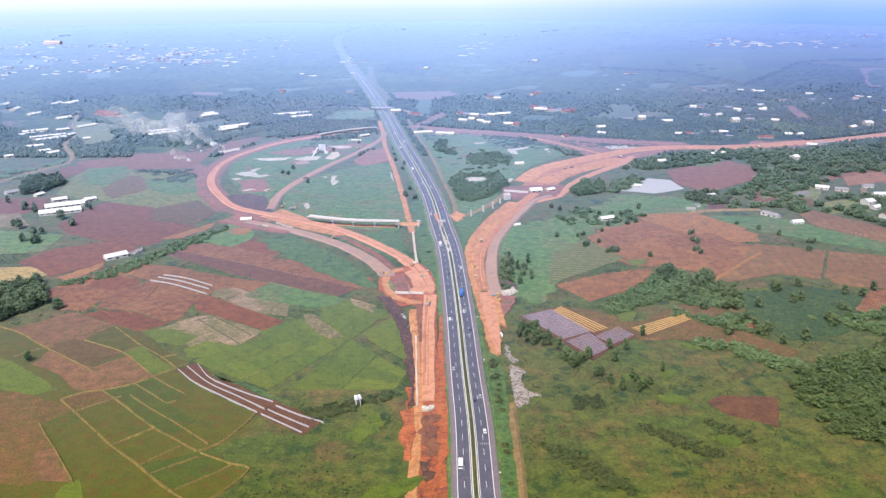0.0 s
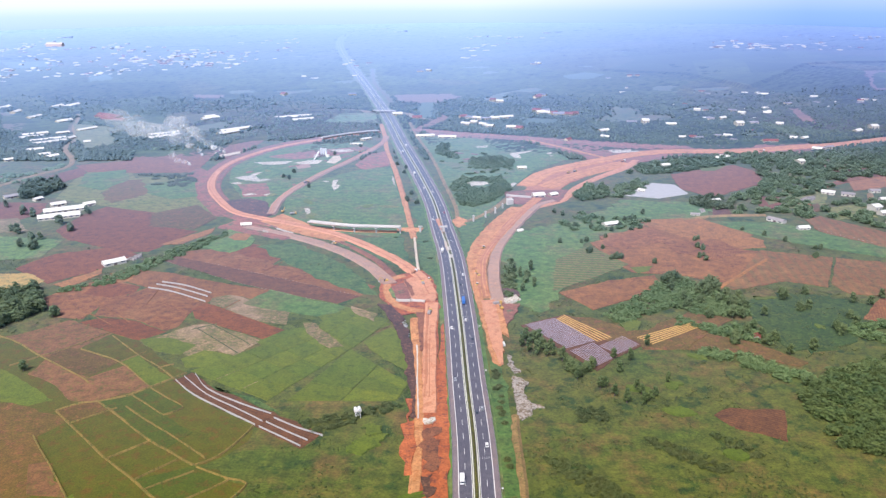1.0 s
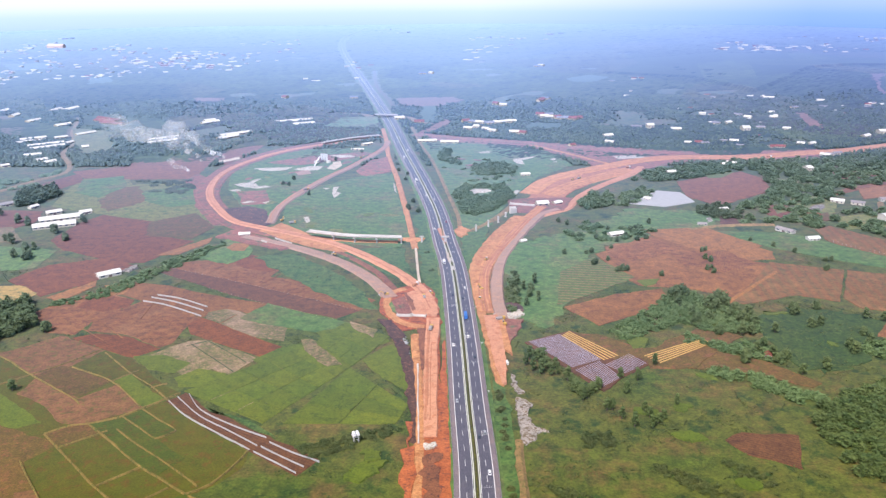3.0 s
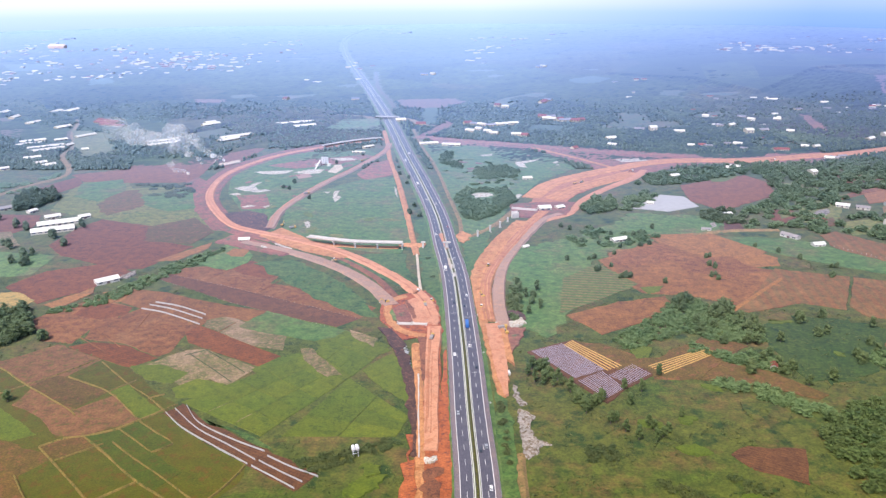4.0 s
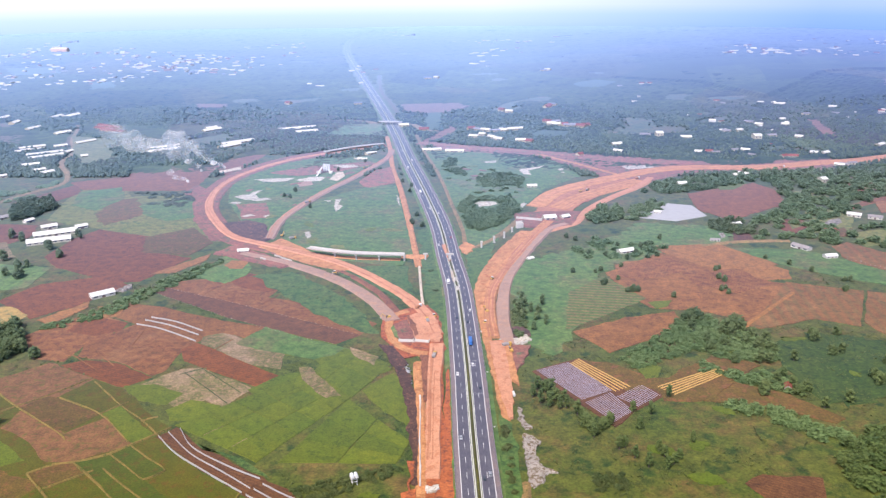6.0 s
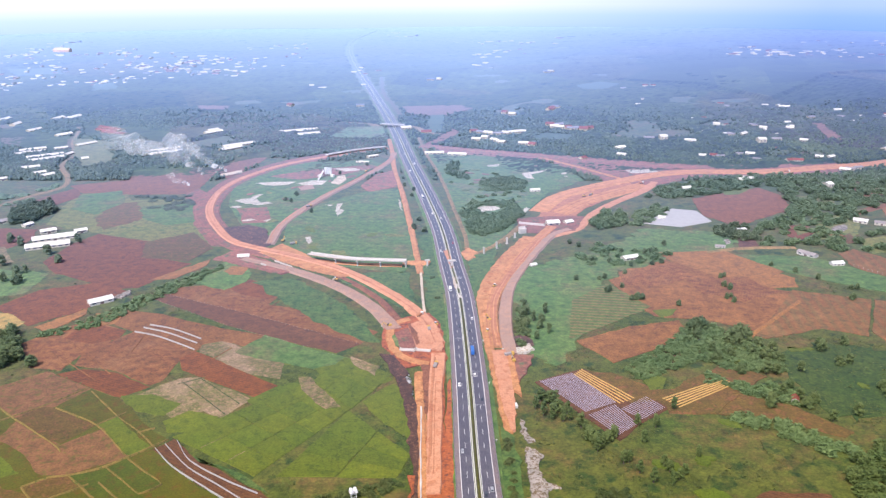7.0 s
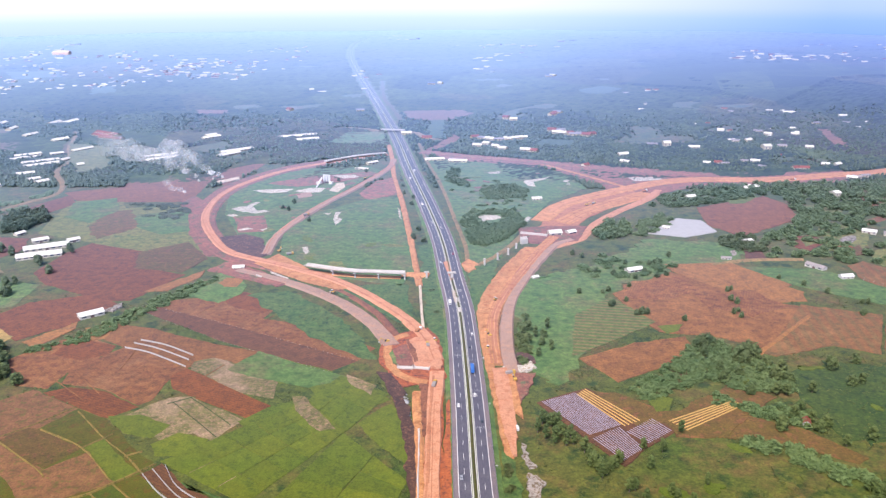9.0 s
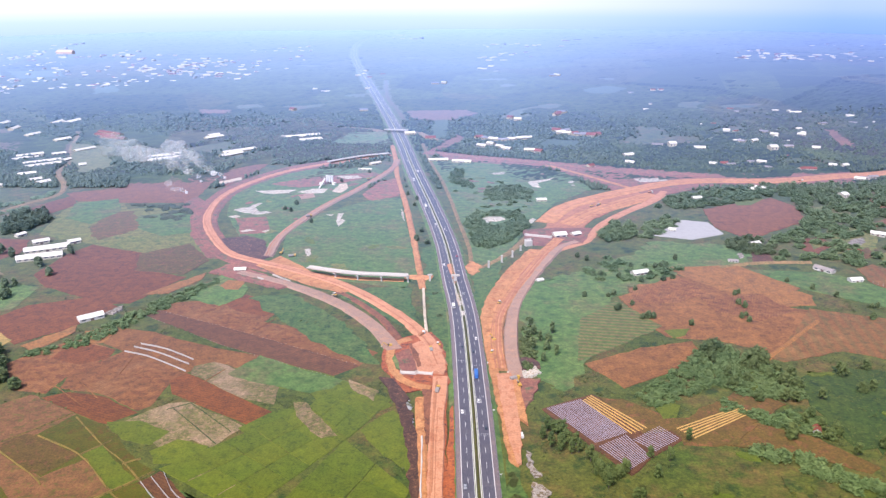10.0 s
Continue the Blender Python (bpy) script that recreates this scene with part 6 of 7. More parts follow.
stakes([(386.3, 796.5), (402.1, 776.5), (421.9, 755.4)], 4.5, 2.6, "row of pale concrete fence posts along a field", "fence_posts", "fence")
stakes([(-275.4, 710.6), (-189.3, 652.3), (-94.5, 600.4)], 4.0, 0.9, "row of pale stakes along a tilled strip")
stakes([(-262.2, 718.4), (-192.1, 683.5), (-75.4, 618.3)], 4.0, 0.9, "row of pale stakes along a tilled strip")

# ---- building blocks ----
def box(bm, x, y, z, sx, sy, sz, taper=1.0):
    """A block standing on z; taper narrows its top."""
    v = []
    for h, k in ((0, 1.0), (sz, taper)):
        for a, b in ((-1, -1), (1, -1), (1, 1), (-1, 1)):
            v.append(bm.verts.new((x + a * sx / 2 * k, y + b * sy / 2 * k, z + h)))
    for f in ((3, 2, 1, 0), (4, 5, 6, 7), (0, 1, 5, 4), (1, 2, 6, 5), (2, 3, 7, 6), (3, 0, 4, 7)):
        bm.faces.new([v[i] for i in f])
    return v


def block(name, material, parent, *boxes, bevel=0.0, label=""):
    bm = bmesh.new()
    for b in boxes:
        box(bm, *b)
    if bevel:
        bmesh.ops.bevel(bm, geom=bm.edges[:], offset=bevel, segments=1, affect="EDGES")
    return part(name, bm, M[material], parent, label)


def gable(bm, length, width, z, rise, over=0.5, thick=0.12):
    """A pitched roof along x as two folded slabs."""
    l, w = length / 2 + over, width / 2 + over
    drop = rise * over / (width / 2)
    sect = [(-w, z - drop), (0, z + rise), (w, z - drop), (w, z - drop - thick), (0, z + rise - thick), (-w, z - drop - thick)]
    a = [bm.verts.new((-l, y, h)) for y, h in sect]
    b = [bm.verts.new((l, y, h)) for y, h in sect]
    for i in range(6):
        j = (i + 1) % 6
        bm.faces.new((a[i], b[i], b[j], a[j]))
    for e in (a, b):
        bm.faces.new((e[0], e[1], e[4], e[5]) if e is b else (e[5], e[4], e[1], e[0]))
        bm.faces.new((e[1], e[2], e[3], e[4]) if e is b else (e[4], e[3], e[2], e[1]))


def gable_walls(bm, length, width, height, rise):
    l, w = length / 2, width / 2
    sect = [(-w, -0.3), (w, -0.3), (w, height), (0, height + rise - 0.15), (-w, height)]
    a = [bm.verts.new((-l, y, z)) for y, z in sect]
    b = [bm.verts.new((l, y, z)) for y, z in sect]
    bm.faces.new(a)
    bm.faces.new(b[::-1])
    for i in range(5):
        j = (i + 1) % 5
        bm.faces.new((a[j], a[i], b[i], b[j]))


def cylinder(bm, r, depth, m, sides=12):
    bmesh.ops.create_cone(bm, cap_ends=True, segments=sides, radius1=r, radius2=r, depth=depth, matrix=m)


def house(name, label, category, length, width, height, rise, roof, wall="wall", long_vents=False):
    root = tagged(new(name), label, category)
    bm = bmesh.new()
    gable_walls(bm, length, width, height, rise)
    part("wall", bm, M[wall], root)
    bm = bmesh.new()
    gable(bm, length, width, height, rise)
    part("roof", bm, M[roof], root)
    block("door", "timber", root, (0, -width / 2 - 0.03, 0, 1.6 if not long_vents else 3.0, 0.1, min(2.1, height - 0.4)))
    n = max(2, int(length / (4 if not long_vents else 6)))
    for i in range(n):
        x = -length / 2 + (i + 0.5) * length / n
        if abs(x) < 1.8:
            continue
        for side in (-1, 1):
            block("window", "glass", root, (x, side * (width / 2 + 0.02), height * 0.42, 1.2 if not long_vents else 3.4, 0.08, height * 0.32))
    return root


def shed(a, b, width=9.0, height=3.2, roof="white", label="long farm shed with a white sheet roof", lift=True):
    a, b = np.array(a), np.array(b)
    c, d = (a + b) / 2, b - a
    ob = house("farm_shed", label, "shed", float(np.linalg.norm(d)), width, height, width * 0.2, roof, "wall", True)
    ob.matrix_basis = pose(c[0], c[1], hill(*c), 0, 0, math.degrees(math.atan2(d[1], d[0])))
    KEEP_CLEAR.append(np.array([a, a, b, b]) + np.outer((-1, 1, 1, -1), (-d[1], d[0])) / np.linalg.norm(d) * (width / 2 + 4))
    return tagged(ob, group="farm sheds")


for a, b, w in (((-724, 1319), (-710, 1339), 9), ((-733, 1347), (-701, 1373), 9), ((-706, 1334), (-691, 1351), 8), ((-692, 1293), (-649, 1327), 9), ((-676, 1269), (-637, 1304), 10), ((-641, 1317), (-636, 1332), 9),
                ((-682, 1365), (-666, 1378), 8), ((-657, 1392), (-637, 1423), 9), ((-661, 1218), (-639, 1231), 10), ((-625, 1184), (-613, 1196), 9), ((-605, 1167), (-594, 1183), 10), ((-658, 1148), (-648, 1156), 8),
                ((-464.1, 870.8), (-424.9, 892.1), 13), ((-458.3, 845.4), (-419.0, 863.2), 13), ((-470, 900), (-457, 910), 9), ((-432, 902), (-422, 910), 8), ((-323.0, 694.7), (-307.6, 707.5), 10),
                ((-518, 1337), (-471, 1373), 11), ((-505, 1314), (-461, 1349), 11), ((-397, 1353), (-371, 1385), 12), ((-401, 1380), (-357, 1419), 11), ((-471, 1508), (-447, 1534), 11), ((-474, 1534), (-459, 1551), 9),
                ((-335, 1517), (-293, 1536), 11), ((-295, 1490), (-259, 1509), 12), ((-299, 1537), (-270, 1550), 10), ((-934, 1648), (-933, 1683), 12), ((-879, 1594), (-880, 1623), 12), ((-831, 1660), (-825, 1692), 13),
                ((-809, 1667), (-798, 1711), 13), ((-814, 1530), (-803, 1557), 12), ((-737, 1483), (-721, 1508), 12), ((-600, 1286), (-591, 1291), 9), ((-18, 1323), (11, 1318), 9), ((-56, 1329), (-26, 1334), 9)):
    shed(a, b, w)
for a, b in (((-689, 1547), (-639, 1519)), ((-666, 1519), (-615, 1499)), ((-695, 1575), (-639, 1539))):
    shed(a, b, 12, 3.5, "tile", "long shed with a faded red roof")
shed((-159.6, 1266.4), (-139.8, 1262.3), 5, 2.6, "white", "low white works shed inside the loop")
shed((-145.7, 1299.6), (-131.7, 1312.5), 7, 3.0, "white", "white works shed inside the loop")
shed((165.1, 815.8), (180.4, 822.0), 8)
shed((350.0, 839.5), (361.4, 824.0), 8, 3.0, "rust", "long low house with a weathered grey roof")
shed((-544, 935), (-533, 946), 9, 3.0, "rust", "low farmhouse with a weathered roof")
shed((-502, 924), (-497, 934), 7, 3.0, "white")

HOUSES = [house("house", "small house with a white sheet roof among trees", "house", 12, 8, 3.4, 1.8, "white"), house("house", "small house with a red tiled roof", "house", 11, 8.5, 3.6, 2.4, "tile"),
          house("house", "small house with a weathered grey roof", "house", 13, 7, 3.2, 1.6, "rust"), house("house", "two-storey pale rendered house", "house", 9, 12, 6.6, 2.0, "white")]
house_used = set()
house_rng = random.Random(21)


def put_house(place, kind=None, size=1.0, turn=None, group="village houses"):
    k = house_rng.choice((0, 0, 0, 2, 1, 3)) if kind is None else kind
    m = pose(place[0], place[1], hill(*place), 0, 0, house_rng.uniform(-40, 40) if turn is None else turn)
    if k in house_used:
        ob = copy_thing(HOUSES[k], m)
    else:
        house_used.add(k)
        ob = HOUSES[k]
        ob.matrix_basis = m
    ob.scale = (size * house_rng.uniform(0.85, 1.25), size, size)
    r = 9 * size
    x, y = place
    KEEP_CLEAR.append(np.array([(x - r, y - 1.7 * r), (x + r, y - 1.7 * r), (x + r, y + r), (x - r, y + r)]))
    return tagged(ob, group=group)


put_house((314, 910), 0, 1.0, 25)
put_house((372.3, 802.8), 0, 0.9, 10)
put_house((226.2, 535.7), 1, 0.55, 70, "field huts")
put_house((207.6, 615.7), 0, 0.35, 20, "field huts")
put_house((73.7, 798.2), 0, 0.6, 30, "field huts")
put_house((101, 1089), 0, 0.9, 10, "field huts")
put_house((-219.7, 820.5), 0, 0.8, 10, "field huts")
put_house((396, 1148), 0, 1.0)
put_house((239, 962), 0, 0.8)
put_house((274.7, 856.4), 2, 0.7)
for p in [(406, 1156), (304, 1100), (497, 1111), (575, 1215), (590, 1224), (566, 1211), (464, 948), (484, 939), (524, 955), (517, 914), (484.7, 858.3), (482.3, 872.5), (476.8, 824.7), (407.1, 883.2), (386, 1309), (403, 1309), (412, 1304), (449, 1323), (466, 1323), (462, 1283), (508, 1272), (522, 1272), (566, 1300), (584, 1300), (194, 1289), (260, 1317)]:
    put_house(p)
for p in [(334, 1456), (357, 1449), (399, 1430), (518, 1421), (552, 1444), (595, 1431), (702, 1663), (619, 1553), (570, 1555), (561, 1583), (512, 1495), (489, 1490), (737, 1381), (700, 1360), (267, 1370), (26, 1521), (40, 1514), (53, 1507), (69, 1500), (85, 1507), (98, 1513), (113, 1519), (46, 1463), (30, 1445), (61, 1438), (72, 1420), (110, 1407), (124, 1396)]:
    put_house(p, None, 1.2)
for p in [(175, 1594), (180, 1572), (190, 1594), (191, 1565), (204, 1558), (213, 1550), (223, 1557), (233, 1543), (242, 1550), (200, 1798), (211, 1816), (194, 1780), (259, 2485), (273, 2501), (109, 1722), (95, 1739), (-102, 1559), (-61, 1510), (-223, 1840), (-83, 2309), (-59, 2323), (-381, 1845)]:
    put_house(p, house_rng.choice((0, 1, 2)), 1.3)
# the far town and villages: hundreds of small pale houses too far off to tell apart
town_v, town_f, town_m = [], [], []


def far_house(place, size):
    x, y = place
    l, w, h = house_rng.choice(((14, 9, 4), (9, 9, 7), (16, 8, 4), (11, 9, 4)))
    l, w, h = l / 2 * size * house_rng.uniform(0.7, 1.4), w / 2 * size, h * size * 0.5
    turn = radians(house_rng.uniform(-35, 35))
    cs, sn, z = math.cos(turn), math.sin(turn), hill(x, y)
    i = len(town_v)
    e, rise = 0.5, 1.6 * size
    for u, v, q in ((-l, -w, -0.5), (l, -w, -0.5), (l, w, -0.5), (-l, w, -0.5), (-l, -w, h), (l, -w, h), (l, w, h), (-l, w, h), (-l, 0, h + rise - 0.2), (l, 0, h + rise - 0.2),
                    (-l - e, -w - e, h - 0.3), (l + e, -w - e, h - 0.3), (l + e, w + e, h - 0.3), (-l - e, w + e, h - 0.3), (-l - e, 0, h + rise), (l + e, 0, h + rise)):
        town_v.append((x + cs * u - sn * v, y + sn * u + cs * v, z + q))
    roof = house_rng.choice((1, 1, 1, 1, 2, 3))
    for f, mat in (((0, 1, 5, 4), 0), ((2, 3, 7, 6), 0), ((1, 2, 6, 9, 5), 0), ((3, 0, 4, 8, 7), 0), ((10, 11, 15, 14), roof), ((12, 13, 14, 15), roof)):
        town_f.append(tuple(i + q for q in f))
        town_m.append(mat)
    r = 7 * size
    KEEP_CLEAR.append(np.array([(x - r, y - 2.2 * r), (x + r, y - 2.2 * r), (x + r, y + r), (x - r, y + r)]))


for x0, y0, x1, y1, n, s in ((-900, 2150, -1300, 2700, 70, 1.1), (-1050, 2600, -1750, 3400, 90, 1.3), (-700, 2300, -960, 2900, 40, 1.1), (950, 2950, 1500, 3400, 40, 1.3), (-640, 2600, -1050, 3700, 40, 1.2), (-820, 2450, -1150, 3000, 45, 1.1), (-1150, 2150, -1420, 2650, 20, 1.1), (-620, 2500, -720, 3200, 14, 1.1), (-1300, 2900, -1750, 4000, 30, 1.4),
                             (20, 2500, 260, 3300, 22, 1.2), (120, 2900, 420, 3900, 18, 1.4), (1000, 2900, 1900, 3900, 34, 1.4), (250, 1750, 700, 2500, 22, 1.0), (750, 1450, 1200, 1750, 20, 0.9), (-500, 1900, -250, 2600, 8, 1.1), (-700, 3600, 600, 4400, 18, 1.6),
                             (300, 1420, 620, 1620, 14, 0.9), (1000, 1500, 1500, 2000, 16, 1.0)):
    cx, cy = house_rng.uniform(min(x0, x1), max(x0, x1)), house_rng.uniform(y0, y1)
    for i in range(n):
        if i % 5 == 0:
            cx, cy = house_rng.uniform(min(x0, x1), max(x0, x1)), house_rng.uniform(y0, y1)
        far_house((cx + house_rng.gauss(0, 45), cy + house_rng.gauss(0, 45)), s * house_rng.uniform(0.7, 1.2))
town = mesh_object("far_town", town_v, town_f, M["white"])
for key in ("white", "rust", "tile"):
    town.data.materials.append(M[key])
town.data.polygons.foreach_set("material_index", town_m)
tagged(town, "small pale houses of far villages among the woods", "houses", kind="stuff")
church = tagged(new("town_hall"), "large pale pinkish building above the far town", "building")
block("wall", "town_wall", church, (0, 0, 0, 62, 26, 16))
bm = bmesh.new()
gable(bm, 62, 26, 16.05, 5)
part("roof", bm, M["town_wall"], church)
church.matrix_basis = pose(*(-1551, 3203), 4)


# ---- viaducts, piers and bridge ----
def viaduct(points, z, name, label, piers, width=7.0, depth=1.2, pier_gap=None):
    root = tagged(new(name), label, "bridge")
    line = curve_through(points, 6.0)
    n = normals_of(line)
    prof = [(-width / 2, z + 0.7), (-width / 2, z - 0.3), (-width * 0.36, z - depth), (width * 0.36, z - depth), (width / 2, z - 0.3), (width / 2, z + 0.7), (width / 2 - 0.35, z + 0.7), (width / 2 - 0.35, z), (-width / 2 + 0.35, z), (-width / 2 + 0.35, z + 0.7)]
    verts, faces, k = [], [], len(prof)
    for (x, y), (a, b) in zip(line, n):
        verts += [(x + a * o, y + b * o, h) for o, h in prof]
    for i in range(len(line) - 1):
        for j in range(k):
            q = (j + 1) % k
            faces.append((i * k + j, i * k + q, (i + 1) * k + q, (i + 1) * k + j))
    faces += [tuple(range(k)), tuple((len(line) - 1) * k + j for j in range(k - 1, -1, -1))]
    mesh_object("deck", verts, faces, M["concrete"], root)
    for p in piers:
        i = int(np.argmin(np.linalg.norm(line - np.array(p), axis=1)))
        x, y = line[i]
        turn = math.degrees(math.atan2(n[i][1], n[i][0]))
        pier_at(root, x, y, z - depth, turn, width)
    return root


def pier_at(root, x, y, top, turn, width):
    ob = block("pier", "concrete", root, (0, 0, -0.3, 1.7, 1.4, top - 1.0), bevel=0.15)
    ob.matrix_basis = pose(x, y, 0, 0, 0, turn)
    block("pier_cap", "concrete", ob, (0, 0, top - 1.3, width * 0.8, 1.9, 1.25), bevel=0.1)


def lone_pier(place, height, turn, label="bare white concrete bridge pier without a deck", width=3.0):
    root = tagged(new("bridge_pier"), label, "pier", "bridge piers")
    pier_at(root, 0, 0, height + 1.0, 0, width * 0.8)
    block("footing", "concrete", root, (0, 0, -0.2, 2.6, 2.2, 0.45), bevel=0.05)
    root.matrix_basis = pose(place[0], place[1], 0, 0, 0, turn)


viaduct([(-150.6, 813.3), (-122.3, 802.6), (-99.8, 796.2), (-76.8, 793.9), (-51.5, 791.6)], 7.6, "viaduct", "white concrete ramp viaduct ending in the air", [(-122.3, 802.6), (-99.8, 796.2), (-76.8, 793.9), (-53.9, 791.6)])
viaduct([(-212, 1302), (-192, 1322), (-162, 1347), (-122, 1368)], 5.0, "viaduct", "pale concrete viaduct of the loop ramp", [(-192, 1322), (-173, 1337), (-148, 1358)], 8.0)
viaduct([(-152, 1580), (-130, 1576), (-106, 1571)], 6.5, "overpass", "concrete bridge over the motorway", [(-147, 1579), (-111, 1572)], 8.0)
lone_pier((-30.7, 795.4), 6.5, 10, width=7.0)
for p, h in zip([(26.1, 832.6), (40.0, 851.4), (51.7, 867.5), (61.5, 889.1)], (7.0, 6.5, 6.0, 4.5)):
    lone_pier(p, h, 25)
# pier and formwork growing out of the median
x, y, turn = on_axis(472.0)
root = tagged(new("median_pier"), "hammerhead bridge pier with orange formwork on the median", "pier")
block("column", "concrete", root, (0, 0, -1.0, 2.0, 1.6, 7.0), bevel=0.1)
block("hammerhead", "concrete", root, (0, 0, 5.9, 8.0, 2.2, 1.6), bevel=0.2)
for a in (-1.6, 1.6):
    for b in (-1.5, 1.5):
        block("scaffold_post", "steel", root, (a, b, -1.0, 0.15, 0.15, 7.0))
block("formwork", "laterite", root, (0, -4.5, -1.2, 3.0, 6.0, 1.6), (0, 4.5, -1.2, 3.0, 6.0, 1.2))
root.matrix_basis = pose(x, y, ROAD_TOP, 0, 0, turn)
for s in (395.0, 418.0):
    x, y, turn = on_axis(s)
    root = tagged(new("pier_footing"), "pale concrete footing under construction on the median", "footing")
    block("base", "concrete", root, (0, 0, 0, 3.0, 9.0, 1.2), bevel=0.1)
    block("stub", "concrete", root, (0, 0, 1.2, 1.4, 1.4, 1.6), bevel=0.05)
    root.matrix_basis = pose(x, y, ROAD_TOP, 0, 0, turn)
# culverts and abutment
for a, b, h in (((-43.6, 606.5), (-33.0, 605.7), 1.6), ((-31.4, 606.7), (-20.8, 605.0), 1.4), ((70, 937), (98, 928), 3.0)):
    a, b = np.array(a), np.array(b)
    c, d = (a + b) / 2, b - a
    root = tagged(new("box_culvert"), "pale concrete box culvert across the earthworks", "culvert")
    l = float(np.linalg.norm(d))
    block("body", "concrete", root, (0, 0, 0, l, 2.6, h), bevel=0.1)
    for e in (-1, 1):
        block("wing_wall", "concrete", root, (e * (l / 2 + 0.25), 0, 0, 0.4, 4.2, h + 0.5))
    root.matrix_basis = pose(c[0], c[1], 0.6, 0, 0, math.degrees(math.atan2(d[1], d[0])))
for place in ((-193.0, 794.3), (-180.6, 802.3), (-173.7, 796.2), (-166.3, 790.1)):
    root = tagged(new("concrete_girder"), "white precast concrete girder lying on the ramp", "girder", "precast girders")
    block("web", "concrete", root, (0, 0, 0.25, 8.0, 0.35, 1.0), bevel=0.04)
    block("flange", "concrete", root, (0, 0, 0, 8.0, 0.9, 0.25), (0, 0, 1.25, 8.0, 1.1, 0.2))
    root.matrix_basis = pose(place[0], place[1], 1.5, 0, 0, -36)
root = tagged(new("abutment"), "white concrete bridge abutment on the bank", "abutment")
block("body", "concrete", root, (0, 0, 0, 8, 4, 6.0), bevel=0.1)
block("back_wall", "concrete", root, (0, 1.6, 6.0, 8, 0.8, 1.6))
root.matrix_basis = pose(*(71, 905), 0, 0, 0, 25)
shed((101, 936), (115, 939), 11, 4.0, "white", "white workshop tent beside the ramp")
shed((122, 939), (131, 944), 8, 3.5, "white", "small white site shed")
root = tagged(new("site_cabin"), "small white site cabin at the ramp edge", "cabin")
block("body", "carwhite", root, (0, 0, 0, 2.4, 6, 2.5), bevel=0.05)
block("roof", "white", root, (0, 0, 2.5, 2.7, 6.3, 0.15))
block("door", "timber", root, (1.22, 1, 0.05, 0.06, 0.9, 2.0))
root.matrix_basis = pose(*(39.1, 525.0), 0, 0, 0, 8)
root.scale = (0.6, 0.8, 0.6)
# white water tanks on a stand in the meadow
root = tagged(new("water_tank"), "two white water tanks on a tall white stand", "water tank")
for x in (-1.1, 1.1):
    bm = bmesh.new()
    cylinder(bm, 0.95, 3.0, pose(x, 0, 6.0, 90, 0, 0), 16)
    part("tank", bm, M["carwhite"], root)
    for y in (-1.2, 1.2):
        block("leg", "carwhite", root, (x * 1.2, y, -0.2, 0.22, 0.22, 5.3))
block("platform", "concrete", root, (0, 0, 4.85, 4.6, 3.2, 0.25))
for y in (-1.2, 1.2):
    block("brace", "carwhite", root, (0, y, 2.4, 2.6, 0.14, 0.14))
root.matrix_basis = pose(*(-55.8, 424.1), 0, 0, 0, 20)
# concrete plant in the loop
root = tagged(new("batching_plant"), "white concrete batching plant with silos and conveyor", "plant")
for x in (-4, 0, 4):
    bm = bmesh.new()
    cylinder(bm, 1.7, 9, pose(x, 0, 8.5))
    bmesh.ops.create_cone(bm, cap_ends=True, segments=12, radius1=0.4, radius2=1.7, depth=2.0, matrix=pose(x, 0, 3.0))
    part("silo", bm, M["carwhite"], root)
    for a in (-1.2, 1.2):
        block("leg", "steel", root, (x + a, 1.0, 0, 0.3, 0.3, 4.5), (x + a, -1.0, 0, 0.3, 0.3, 4.5))
ob = block("conveyor", "carwhite", root, (0, 0, 0, 1.8, 28, 1.2))
ob.matrix_basis = pose(-3, -16, 4.5, 16, 0, 12)
block("control_cabin", "white", root, (8, -2, 0, 5, 4, 4))
block("hopper", "concrete", root, (-9, -6, 0, 8, 6, 3.5, 0.8))
root.matrix_basis = pose(*(-189, 1175), 0, 0, 0, -20)


# ---- vehicles ----
def wheels(root, xs, y, r, w):
    for x in xs:
        for s in (-1, 1):
            bm = bmesh.new()
            cylinder(bm, r, w, pose(x, s * y, r, 90, 0, 0), 12)
            wheel = part("wheel", bm, M["rubber"], root)
            bm = bmesh.new()
            cylinder(bm, r * 0.55, w + 0.04, pose(x, s * y, r, 90, 0, 0), 8)
            part("rim", bm, M["steel"], wheel, "grey metal rim")


def car(colour, label, long=4.4):
    root = tagged(new("car"), label, "car", "cars on the motorway")
    bm = bmesh.new()
    box(bm, 0, 0, 0.3, long, 1.8, 0.62)
    box(bm, -0.15, 0, 0.92, long * 0.62, 1.6, 0.5, 0.82)
    bmesh.ops.bevel(bm, geom=bm.edges[:], offset=0.07, segments=1, affect="EDGES")
    part("body", bm, M[colour], root)
    block("windscreen", "glass", root, (long * 0.22, 0, 0.94, 0.35, 1.45, 0.4, 0.9))
    block("rear_window", "glass", root, (-long * 0.38, 0, 0.94, 0.25, 1.45, 0.4, 0.9))
    block("side_window", "glass", root, (-0.15, 0, 0.98, long * 0.5, 1.66, 0.3))
    wheels(root, (-long * 0.3, long * 0.31), 0.8, 0.32, 0.22)
    return root


